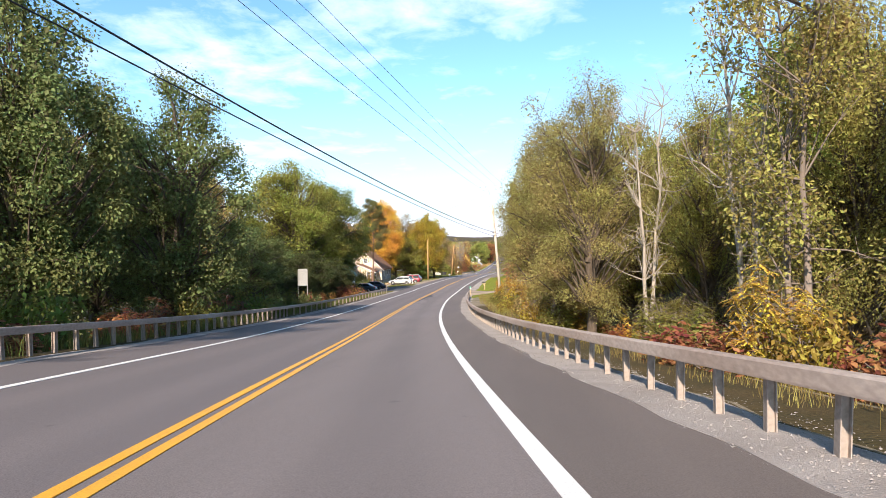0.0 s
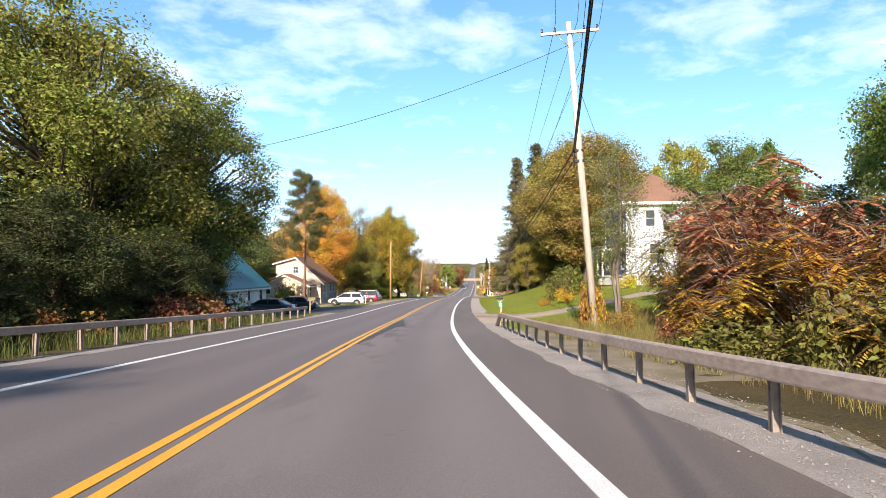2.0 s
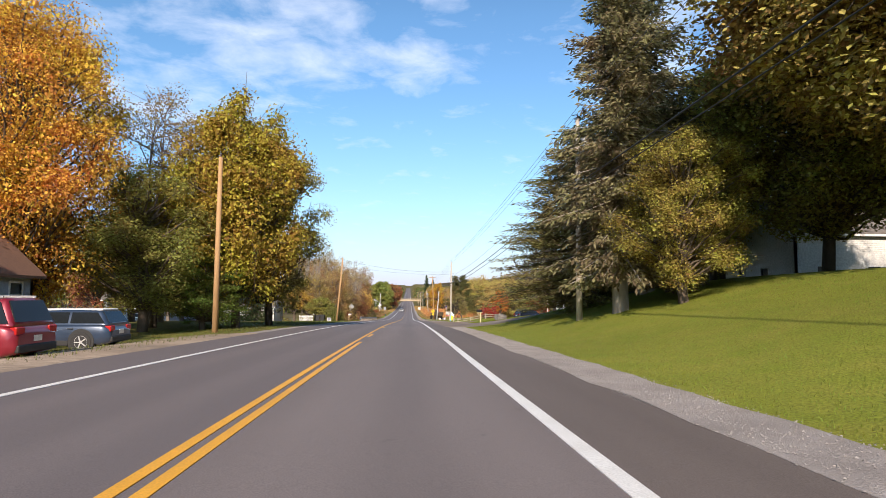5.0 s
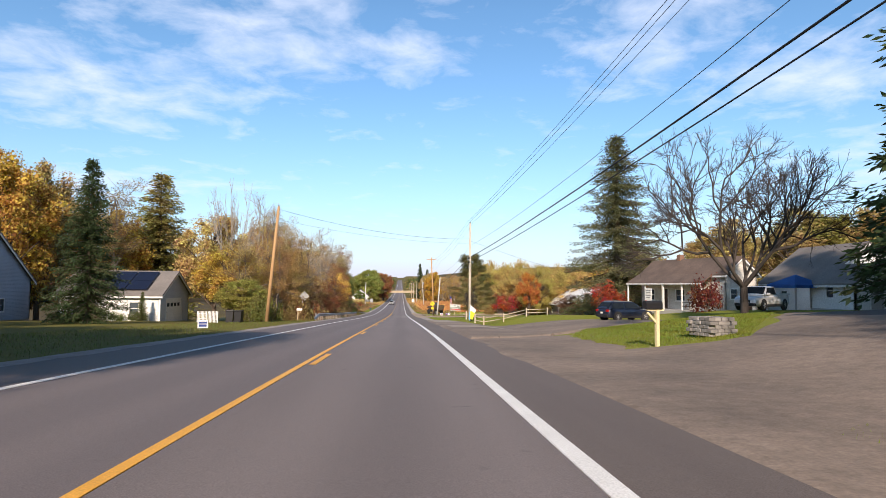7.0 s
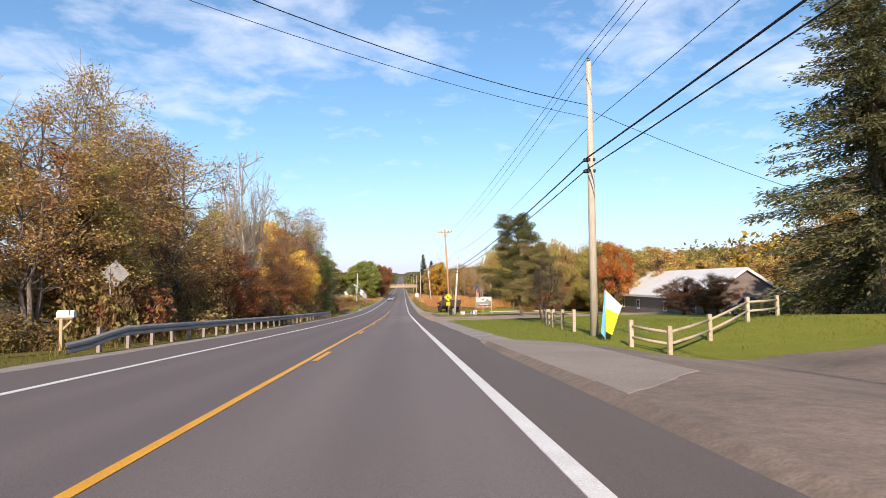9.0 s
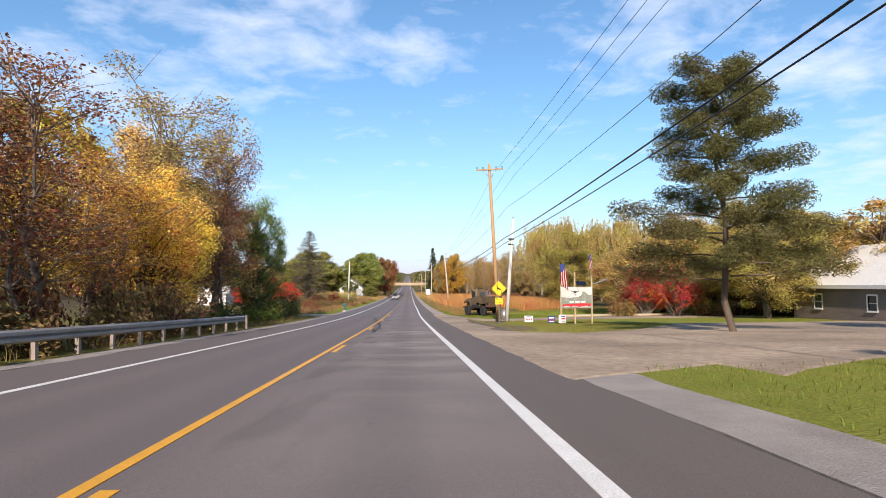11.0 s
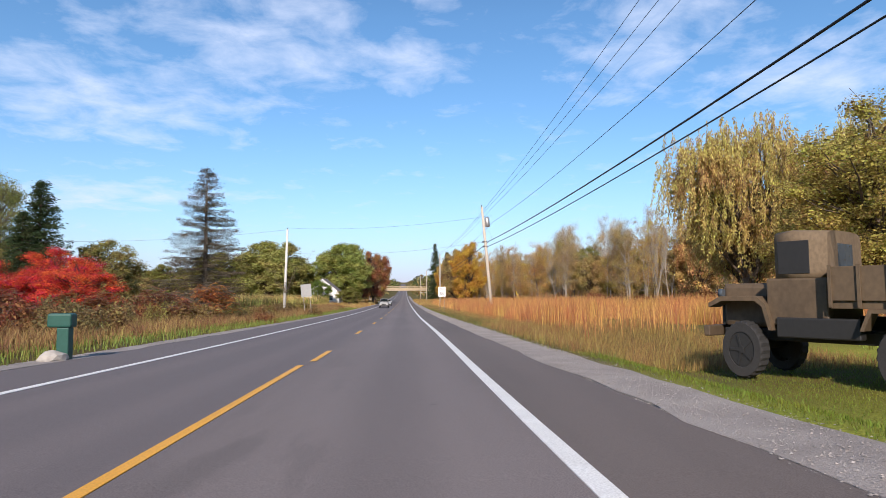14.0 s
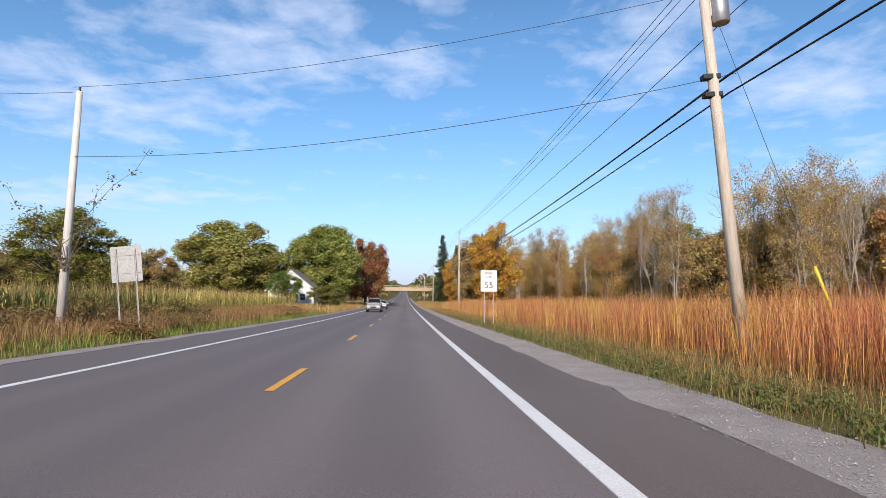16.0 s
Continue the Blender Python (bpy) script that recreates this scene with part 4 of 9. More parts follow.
for k, x, y, h, w, c, v in [("thin", -14.5, 124, 17, 9, TAN, 1), ("thin", -17.0, 131, 14, 8, (0.40, 0.27, 0.13), 1), ("broad_near", -17.5, 128, 14, 7.5, (0.36, 0.25, 0.07), 0), ("thin", -14.6, 137, 13.8, 7.5, (0.44, 0.29, 0.11), 1), ("thin", -15.4, 140, 12, 7, (0.38, 0.25, 0.07), 0), ("thin", -13.8, 132, 15, 7, RUST, 0),
                            ("broad_near", -13.6, 143.5, 11.6, 5.5, (0.10, 0.125, 0.035), 1), ("broad", -20, 138, 15, 9, OLIVE, 2), ("broad", -23, 126, 15, 10, (0.2, 0.15, 0.03), 0), ("broad", -21, 146, 8, 7, OLIVE, 2),
                            ("broad_near", -12.8, 119, 9, 6, (0.4, 0.28, 0.065), 1)]:
    tree(k, x, y, h, w, tuple(1.3 * q for q in c), "tall roadside tree with mixed autumn leaf", variant=v)
for x, y, h, w, c in ((-37, 323, 17.5, 20, (0.21, 0.20, 0.06)), (-17.2, 323, 17, 16, (0.18, 0.195, 0.05))):
    tree("maple_round", x, y, h, w, c, "broad round green tree along the road ahead", variant=0)
tree("spruce_open", -20.6, 216.5, 15.4, 8.4, (0.11, 0.09, 0.06), "tall thin spruce with open drooping boughs", "spruce_tree")
tree("spruce", -29.5, 201, 8.5, 4.5, NEEDLE, "dark spruce beside the white shed", "spruce_tree", variant=0)
for k, x, y, h, w, c in (("thin", -42, 216, 17, 8, (0.2, 0.2, 0.06)), ("broad_near", -46, 222, 17, 9, (0.16, 0.16, 0.05)), ("broad", -52, 218, 15, 9, OLIVE), ("broad", -35, 226, 9, 8, (0.17, 0.15, 0.05)), ("broad", -28, 246, 9, 9, OLIVE)):
    tree(k, x, y, h, w, c, "pale thinning tree beside the white shed", variant=1)
tree("spruce", -38.5, 219, 14.5, 7.5, NEEDLE, "dark spruce behind the white shed", "spruce_tree", variant=2)
for x, y, h, w, c in [(-20.4, 191.5, 4.4, 5.0, (0.40, 0.055, 0.03)), (-23.2, 194, 5.2, 5.5, (0.38, 0.045, 0.025)), (-26.8, 192, 4.6, 5.5, (0.33, 0.045, 0.025)), (-13.2, 193.5, 2.8, 4.4, (0.34, 0.15, 0.04)), (-14.6, 190, 2.4, 4.0, RUST), (-18.4, 188.6, 2.2, 4.2, (0.25, 0.12, 0.04)), (-22.5, 188, 2.4, 4.4, RUST)]:
    tree("broad_near" if h > 4 else "sumac", x, y, h, w, c, "flaming red sumac bush", "bush", variant=0)
tree("broad", -12.6, 292, 4, 6, OLIVE, "green bush before the white house", "bush", variant=0)
tree("broad", -19.5, 293, 6, 6, GREEN, "green bush before the white house", "bush", variant=1)
for x, y, h, w, c in [(-9.5, 338, 17, 11, RUST), (-11, 362, 17, 11, (0.2, 0.12, 0.03)), (-11, 385, 17, 11, RUST), (-13, 420, 17, 11, TAN),
                      (-30, 330, 14, 12, OLIVE), (-52, 320, 12, 13, TAN), (-66, 326, 12, 14, OLIVE), (-80, 310, 12, 14, TAN), (-94, 318, 12, 14, RUST), (-110, 300, 13, 15, TAN), (-60, 288, 8, 11, (0.2, 0.16, 0.06)), (-75, 276, 8, 11, TAN)]:
    tree("broad", x, y, h, w, c, "broad green tree along the road ahead", variant=2)

# right of the road, from the bend on
for k, x, y, h, w, c, v in [
        ("broad_fine", 21.5, -147, 16, 7, (0.18, 0.165, 0.045), 0), ("thin", 17.4, -141, 13.5, 5, (0.2, 0.18, 0.05), 1), ("dead", 17.2, -139, 14.5, 3.4, TAN, 1), ("broad_fine", 20.6, -137, 13.5, 6.5, (0.18, 0.165, 0.045), 1), ("broad_fine", 18.6, -130, 12, 6, (0.17, 0.155, 0.04), 0),
        ("dead", 15.4, -133, 10.5, 4, TAN, 0), ("broad_fine", 13.6, -131, 11.4, 6.0, (0.165, 0.145, 0.05), 0), ("broad_near", 17.0, -122, 12.5, 6.5, (0.13, 0.13, 0.028), 0), ("broad_near", 15.2, -116.5, 11, 6, (0.10, 0.11, 0.025), 1), ("broad", 24.5, -126, 16, 9, GREEN, 0), ("broad", 28, -140, 17, 9, OLIVE, 2),
        ("broad_near", 17.6, -107.5, 13.5, 6.5, (0.11, 0.13, 0.025), 2), ("broad", 23.5, -113, 15, 9, DARK, 2), ("broad", 23, -103, 12, 8, DARK, 1), ("broad", 27, -97, 13, 9, DARK, 0), ("broad_near", 24.5, -152, 16, 7, OLIVE, 1),
        ("thin", 14.0, -120, 9.5, 5.5, OLIVE, 0), ("broad_fine", 12.6, -126.5, 10.5, 6.5, (0.16, 0.14, 0.045), 1), ("thin", 12.1, -127.5, 11.5, 5.0, (0.24, 0.19, 0.07), 1), ("broad_fine", 13.0, -119.5, 9.5, 6, (0.13, 0.125, 0.035), 1)]:
    tree(k, x, y, h, w, c, "leafy tree crowding the roadside rail", variant=v)
for x, y, h, w, c in [(12.4, -94.5, 5.4, 6.4, (0.31, 0.16, 0.075)), (15.6, -97, 6.0, 6.4, (0.29, 0.14, 0.07)), (13.9, -91.5, 4.2, 5, (0.30, 0.14, 0.065)), (11.2, -99, 3.6, 4.6, GOLD), (11.9, -104.5, 3.4, 4.4, (0.36, 0.24, 0.03)), (14.6, -104, 4.6, 5, (0.40, 0.24, 0.03)), (12.8, -110.5, 2.8, 3.6, (0.34, 0.24, 0.03)), (13.6, -101, 3.4, 4, GOLD), (10.6, -102, 2.6, 3.4, YELLOW), (12.2, -108.5, 2.4, 3, GOLD), (14.2, -127, 2.8, 3, YELLOW),
                      (15.2, -137.5, 2.3, 2.4, OLIVE), (15.9, -143.5, 2.7, 2.2, (0.34, 0.25, 0.04)), (9.9, -97, 2.2, 3.2, GOLD), (17.3, -147.5, 2.2, 2.4, OLIVE), (12.9, -122, 2.2, 2.6, GOLD), (16.5, -101.5, 3.8, 4.4, ORANGE)]:
    tree("sumac", x, y, h, w, c, "sumac bush in orange and yellow leaf", "bush", variant=1)
for x, y, h, w, c in [(-8.2, -120, 2.8, 4, RUST), (-7.4, -126, 2.4, 3.6, GREEN), (-9.6, -115, 3.0, 4, RUST), (-9.6, -110, 2.4, 4, GREEN), (-10.6, -107, 2.2, 3.6, GREEN), (-6.4, -131, 2.6, 3.4, RUST), (-11.2, -99.5, 2.4, 3.6, GREEN), (-11.6, -95, 2.0, 3.2, RUST)]:
    tree("sumac", x, y, h, w, c, "young sumac behind the guard rail", "bush", variant=1)
for x, y, h, w, c in [(12.4, -86.5, 5.2, 4.4, (0.19, 0.17, 0.045)), (13.6, -88.5, 5.2, 4.6, (0.34, 0.15, 0.055)), (11.6, -90, 3.2, 3.6, GOLD), (14.8, -84, 5.0, 4.4, GOLD)]:
    tree("sumac", x, y, h, w, c, "sumac bush in orange and yellow leaf", "bush", variant=0)
tree("thin", 10.6, -82, 9.4, 4.2, (0.13, 0.14, 0.04), "slender twiggy tree behind the pole", variant=0)
tree("broad_near", 15.5, -82, 8.4, 5.5, (0.10, 0.12, 0.03), "leafy tree behind the sumac", variant=0)
tree("shrub", 8.75, -85.2, 2.4, 1.3, (0.34, 0.19, 0.04), "vine leaves round the pole's foot", "shrub", variant=1)
rng = random.Random(3)
for i in range(34):
    y = -158 + i * 1.9 + rng.uniform(-0.8, 0.8)
    x = float(centre(y)) + rng.uniform(8.2, 11.0)
    tree("shrub", x, y, rng.uniform(0.8, 1.9), rng.uniform(1.8, 3.0), rng.choice([OLIVE, (0.30, 0.2, 0.03), (0.2, 0.15, 0.03), RUST, TAN]), "tangled roadside brush behind the rail", "shrub", variant=i % 3, group="roadside brush")
# left brush: mostly dark leaf colours, putting the trees' shade into it
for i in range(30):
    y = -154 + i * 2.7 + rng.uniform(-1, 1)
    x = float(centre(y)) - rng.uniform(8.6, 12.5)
    tree("shrub", x, y, rng.uniform(1.4, 3.0), rng.uniform(2.4, 3.6), rng.choice([OLIVE, GREEN, DARK, DARK, RUST, (0.2, 0.11, 0.03)]), "roadside brush behind the rail, coloured darker as shade", "shrub", variant=i % 3, group="roadside brush")
for i in range(26):
    y = 66 + i * 2.1 + rng.uniform(-0.8, 0.8)
    tree("shrub", -rng.uniform(9.8, 13), y, rng.uniform(1.4, 3.6), rng.uniform(2.4, 3.8), rng.choice([(0.18, 0.13, 0.05), TAN, RUST, (0.2, 0.13, 0.06)]), "dry brush beside the guard rail", "shrub", variant=i % 3, group="roadside brush")
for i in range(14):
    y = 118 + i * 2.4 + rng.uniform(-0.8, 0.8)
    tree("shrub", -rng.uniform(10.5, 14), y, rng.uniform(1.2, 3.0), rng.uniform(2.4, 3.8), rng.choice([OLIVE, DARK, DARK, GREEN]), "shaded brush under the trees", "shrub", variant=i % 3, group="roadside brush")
for x, y, h, w, c in ((11.5, -20, 8, 6, (0.19, 0.16, 0.035)), (13.5, -14, 9, 7, (0.13, 0.14, 0.03))):
    tree("broad_near", x, y, h, w, c, "leafy lower tree beside the huge maple", variant=1)
tree("maple_open", 18.6, -27.6, 20.4, 17.5, (0.20, 0.155, 0.042), "huge maple turning rust brown", variant=0)
tree("maple_open", 21.2, -15.2, 16, 13, (0.185, 0.165, 0.038), "spreading maple on the lawn", variant=0)
tree("spruce_big", 11.2, -5, 12.2, 11.5, (0.17, 0.15, 0.055), "ragged cedar beside the pole", "cedar_tree", variant=1)
tree("spruce_ragged", 10.2, -16, 21.5, 6.6, (0.16, 0.14, 0.07), "tall ragged spruce by the road", "spruce_tree", variant=0)
tree("spruce_ragged", 13.6, -10.5, 24, 8.0, (0.10, 0.10, 0.05), "tall ragged spruce behind another", "spruce_tree", variant=1)
for k, x, y, h, w, c in [("broad", 19.5, -2, 14, 10, OLIVE), ("broad", 24, 2, 15, 10, OLIVE), ("broad", 29, -35, 18.2, 10, (0.2, 0.19, 0.03)), ("broad", 34, -45, 16.5, 9, GREEN), ("broad", 42, -56, 17, 10, DARK),
                         ("broad", 30, -66, 8, 7, DARK), ("broad_near", 31, -76, 19, 10, GREEN), ("broad_near", 27, -86, 17, 9, GREEN), ("broad_near", 25, -92, 16, 8, DARK), ("broad", 36, -20, 16, 11, OLIVE), ("broad", 33, 0, 16, 11, GREEN), ("broad", 27, 6, 15, 10, DARK)]:
    tree(k, x, y, h, w, c, "tree behind the blue house", variant=2)
tree("spruce", 27.4, 26.6, 21, 8.6, NEEDLE, "dark spruce with drooping boughs", "spruce_tree", variant=0)
for x, y, h, w in ((23.5, 8, 17, 11), (29, 12, 17, 11)):
    tree("broad_near", x, y, h, w, OLIVE, "tall leafy tree shading the drive", variant=1)
for x, y, h, w in ((20.8, 19.0, 20, 8.5), (31.0, 25.0, 22, 9.5), (32.5, 29, 22, 9.5), (36.5, 34, 20, 9)):
    tree("spruce", x, y, h, w, NEEDLE, "dark spruce shading the drive", "spruce_tree", variant=0)
tree("bare", 18.4, 31.7, 10.6, 13.0, TAN, "bare spreading tree without leaves", "bare_tree")
tree("spruce_big", 28.6, 79, 24.5, 13.2, (0.115, 0.115, 0.05), "broad tall spruce beside the bungalow", "spruce_tree", variant=0)
for i, (x, y, h, w) in enumerate([(52, 70, 13, 13), (44, 66, 10, 9), (60, 64, 14, 12), (50, 86, 12, 11), (66, 76, 15, 12), (58, 94, 14, 12), (72, 60, 15, 12), (40, 84, 9, 8), (62, 46, 14, 12), (52, 40, 13, 11), (74, 38, 15, 12), (40, 98, 11, 9)]):
    tree("broad_far", x, y, h, w, (OLIVE, TAN, (0.27, 0.19, 0.04), TAN)[i % 4], "autumn tree behind the bungalow", variant=i % 2)
for x, y, h, w, c in ((42, 76, 13, 11, (0.25, 0.19, 0.07)), (50, 72, 14, 12, (0.22, 0.18, 0.065)), (58, 68, 14.5, 12, (0.26, 0.19, 0.07)), (66, 62, 15, 12, TAN), (46, 84, 13, 11, OLIVE), (56, 80, 14, 12, TAN), (60, 54, 14, 11, (0.21, 0.17, 0.06)), (70, 50, 15, 12, TAN)):
    tree("broad_far", x, y, h, w, c, "golden tree behind the bungalow", variant=1)
tree("pine_low", 11.0, 91, 6.2, 5.0, (0.24, 0.20, 0.085), "small scraggly pine beside the lawn", "pine_tree", variant=1)
tree("bare", 9.6, 84.6, 4.6, 2.6, TAN, "slender bare young tree", "bare_tree")
tree("broad", 23, 109, 8.2, 4.4, (0.3, 0.12, 0.03), "small orange tree beside the ranch house", variant=0)
tree("pine_low", 13.8, 113, 11.8, 8.5, PINE, "pine with heavy boughs over the drive", "pine_tree", variant=1)
tree("broad_near", 30.4, 108.6, 4.3, 5.6, (0.14, 0.08, 0.05), "rusty shrub clump before the ranch house", "bush", variant=2)
tree("broad_near", 33.6, 107.5, 4.6, 5.0, (0.26, 0.13, 0.06), "rusty shrub clump before the ranch house", "bush", variant=1)
tree("sumac", 24.2, 69.5, 4.4, 4.6, (0.40, 0.07, 0.02), "red leaved bush beside the bungalow", "bush", variant=1)
tree("shrub", 27.6, 53.6, 3.6, 3.2, (0.12, 0.035, 0.02), "red leaved bush at the bungalow corner", "bush", variant=1)
for i in range(46):
    x = random.Random(i).uniform(21, 62)
    y = 146 + (x - 21) * 0.15 + random.Random(i + 99).uniform(-1, 5)
    if 22 < x < 29 and y < 152:
        continue
    tree("shrub", x, y, 1.2 + (i * 7 % 10) * 0.16, 3.2, (OLIVE, TAN, (0.2, 0.17, 0.04), (0.22, 0.14, 0.05))[i % 4], "brushy growth along the wood edge", "shrub", variant=i % 3, group="wood edge brush")
rng = random.Random(5)
for i in range(120):
    y = 246 + i * 1.65 + rng.uniform(-3, 3)
    x = (26 if y < 300 else 21) + rng.uniform(0, 19)
    kind, h, w = rng.choice(["thin", "thin_far", "thin", "dead", "thin_far", "thin", "bare_pale"]), rng.uniform(11.0, 16.5), rng.uniform(4.5, 6.5)
    tree(kind, x, y, h, w * (0.55 if kind == "bare_pale" else 1.0), rng.choice([(0.30, 0.21, 0.08), (0.38, 0.25, 0.08), (0.34, 0.21, 0.07), (0.24, 0.18, 0.06), (0.38, 0.27, 0.06)]), "tan birch and poplar in the wood edge", "birch_tree", variant=i % 2)
for i in range(70):
    y = 246 + i * 2.7
    x = rng.uniform(31, 74)
    tree("broad_far", x, y, rng.uniform(9, 14.5), 8, rng.choice([TAN, (0.30, 0.19, 0.07), (0.32, 0.22, 0.06), (0.2, 0.16, 0.05), OLIVE]), "dense autumn tree in the wood", variant=i % 2)
for i in range(60):
    y = 190 + i * 2.6
    tree("shrub", rng.uniform(24.5, 30), y, rng.uniform(1.6, 3.6), rng.uniform(3, 4.6), rng.choice([TAN, (0.2, 0.14, 0.07), (0.17, 0.13, 0.06), RUST]), "twiggy brush along the marsh", "shrub", variant=i % 3, group="marsh edge brush")
for i in range(26):
    x, y = rng.uniform(24, 60), 134 + rng.uniform(0, 44)
    tree("broad_far" if x > 38 else "broad_near", x, y + max(0, (36 - x)), rng.uniform(8.5, 13), 9.5, rng.choice([(0.30, 0.21, 0.075), (0.23, 0.19, 0.05), (0.33, 0.23, 0.08), (0.25, 0.205, 0.06)]), "autumn tree in the wood edge", variant=i % 2)
for x, y, h, w in [(27.5, 200, 17, 12.5), (37, 195, 17, 13), (47, 189, 15.5, 13), (34, 211, 13.5, 10)]:
    tree("willow", x, y, h, w, (0.285, 0.225, 0.075), "weeping willow with yellowing strands", "willow_tree")
for i in range(30):
    kind = ("thin", "bare_pale", "thin_far", "dead", "thin")[i % 5]
    tree(kind, rng.uniform(34, 62), rng.uniform(245, 282), rng.uniform(14, 18.5), 3.0 if kind == "bare_pale" else 5.0, rng.choice([(0.34, 0.23, 0.08), (0.38, 0.26, 0.07), (0.28, 0.2, 0.08)]), "slender tan tree in the marsh wood", "birch_tree", variant=i % 2)
for x, y in ((24.5, 150), (27, 148)):
    tree("sumac", x, y, 5.4, 5, RED, "red leaved bush at the wood edge", "bush", variant=0)
for y, h, c in [(300, 16, GOLD), (312, 15, TAN), (325, 17, GOLD), (338, 16, TAN), (352, 17, RUST), (368, 17, TAN), (384, 16, GOLD), (405, 17, TAN), (428, 17, OLIVE)]:
    tree("broad", 13.5 + (h * 7) % 5, y, h, 9, c, "golden tree along the road ahead", variant=1)
for x, y, h in [(12.5, 402, 24), (17, 396, 20)]:
    tree("spruce", x, y, h, 7, NEEDLE, "dark narrow spruce in the distance", "spruce_tree", variant=2)

for i in range(22):
    y = 196 + i * 1.7
    tree("shrub", rng.uniform(-14.5, -11.3), y, rng.uniform(0.7, 1.5), rng.uniform(1.8, 2.8), rng.choice([(0.13, 0.10, 0.045), (0.17, 0.12, 0.05), (0.15, 0.13, 0.04)]), "dark brown brush along the corn field", "shrub", variant=i % 3, group="corn field brush")

for i in range(20):
    tree("shrub", rng.uniform(-19, -10.8), 166 + i * 1.35, rng.uniform(0.9, 1.9), rng.uniform(2.0, 3.2), rng.choice([(0.15, 0.12, 0.05), (0.19, 0.13, 0.05), (0.13, 0.13, 0.04), RUST]), "low brown brush on the verge", "shrub", variant=i % 3, group="corn field brush")


def far_wood(name, spots, colours, label, size=1.4):
    """A distant wood: many leaf clumps with uneven tops, as one body of leaves."""
    rs = np.random.RandomState(len(spots) + 3)
    for ci, col in enumerate(colours):
        mine = spots[ci::len(colours)]
        cs = []
        for x, y, h in mine:
            z = gz(x, y)
            for _ in range(7):
                cs.append((x + rs.normal() * h * 0.16, y + rs.normal() * h * 0.16, z + h * rs.uniform(0.25, 0.9), h * 0.22))
        v, f = leaves(rs, np.array(cs), len(mine) * 90, 1.0, size)
        ob = new(name, raw_mesh(name, v, f, LEAF))
        ob.color = (*col, 1)
        tagged(ob, label, "woodland", kind="stuff")


rs = np.random.RandomState(8)
spots = [(rs.uniform(72, 260), rs.uniform(-60, 620), rs.uniform(9, 15)) for _ in range(1900)]
far_wood("far_wood_right", spots, [TAN, OLIVE, GOLD, RUST], "distant autumn wood on a low hill")
spots = [(-rs.uniform(95, 260), rs.uniform(-60, 620), rs.uniform(9, 15)) for _ in range(1500)]
far_wood("far_wood_left", spots, [TAN, OLIVE, RUST], "distant autumn wood behind the fields")
spots = [(rs.choice([-1, 1]) * rs.uniform(10, 240) - 2, rs.uniform(450, 1000), rs.uniform(9, 15)) for _ in range(1700)]
far_wood("far_wood_ahead", spots, [TAN, OLIVE, DARK], "distant wood on the hill beyond the bridge", 1.8)


# ---- poles and wires ----
def insulator(parent, x, y, z):
    bm = bmesh.new()
    tube(bm, [(x, y, z), (x, y, z + 0.06), (x, y, z + 0.10), (x, y, z + 0.17)], [0.03, 0.055, 0.035, 0.05], 8)
    part("insulator", bm, PORCELAIN, parent)


def utility_pole(x, y, h, material, label, arm=0.0, can=False, lean=(0, 0), boxes=()):
    t = thing("utility_pole", label, "utility pole", (x, y, gz(x, y) - 0.05))
    t.matrix_basis = pose(x, y, gz(x, y) - 0.05, lean[0], lean[1], 0)
    bm = bmesh.new()
    tube(bm, [(0, 0, -0.4), (0, 0, h * 0.5), (0, 0, h)], [0.165, 0.14, 0.105], 14)
    part("pole", bm, material, t)
    if arm:
        part("crossarm", boxed(-arm, arm, -0.16, -0.06, h - 0.55, h - 0.43, 0.01), material, t)
        for s in (-1, 1):
            bm = bmesh.new()
            tube(bm, [(s * arm * 0.5, -0.11, h - 0.52), (s * 0.1, -0.11, h - 1.1)], [0.018, 0.018], 6)
            part("brace", bm, GREY_METAL, t)
        for k in (-0.95, -0.5, 0.5, 0.95):
            insulator(t, k * arm, -0.11, h - 0.43)
    else:
        insulator(t, 0, 0, h)
    if can:
        bm = bmesh.new()
        tube(bm, [(0.36, 0, h - 1.9), (0.36, 0, h - 1.86), (0.36, 0, h - 1.1), (0.36, 0, h - 1.0)], [0.2, 0.23, 0.23, 0.14], 14)
        part("transformer", bm, GREY_METAL, t, "grey steel transformer can")
        part("bracket", boxed(0.05, 0.2, -0.05, 0.05, h - 1.7, h - 1.2, 0.01), GREY_METAL, t)
    for z in boxes:
        part("clamp", boxed(-0.28, 0.16, -0.12, 0.12, z - 0.06, z + 0.07, 0.02), CABLE, t, "black cable clamp")
    return t


POLES = [(-3.0, -170, 14.5), (8.1, -85.5, 13.1), (8.7, -14, 10.6), (7.7, 68, 10.9), (8.3, 138.9, 8.7), (8.0, 208, 10.2), (7.2, 277, 10.8), (7.6, 364, 11), (7.8, 450, 11), (7.8, 540, 11)]
utility_pole(*POLES[0], POLE_PALE, "weathered utility pole beside the bend", 0.9)
utility_pole(8.75, -85.5, 13.3, POLE_PALE, "pale leaning utility pole with a crossarm", 1.25, boxes=(7.65, 7.2), lean=(0, -4.5))
utility_pole(*POLES[2], POLE_PALE, "utility pole with a grey transformer among the trees", 0, True)
utility_pole(*POLES[3], POLE_PALE, "pale utility pole beside the rail fence", 0, boxes=(6.95, 6.5))
utility_pole(*POLES[4], POLE_WHITE, "whitened short utility pole beside the brown one", 0, boxes=(6.5, 6.95), lean=(0, 4))
utility_pole(7.5, 138.2, 13.2, POLE_BROWN, "tall brown utility pole with a crossarm", 1.1, lean=(0, -3))
utility_pole(*POLES[5], POLE_PALE, "pale utility pole in the cattails", 0, True, lean=(0, -5), boxes=(6.95, 6.5))
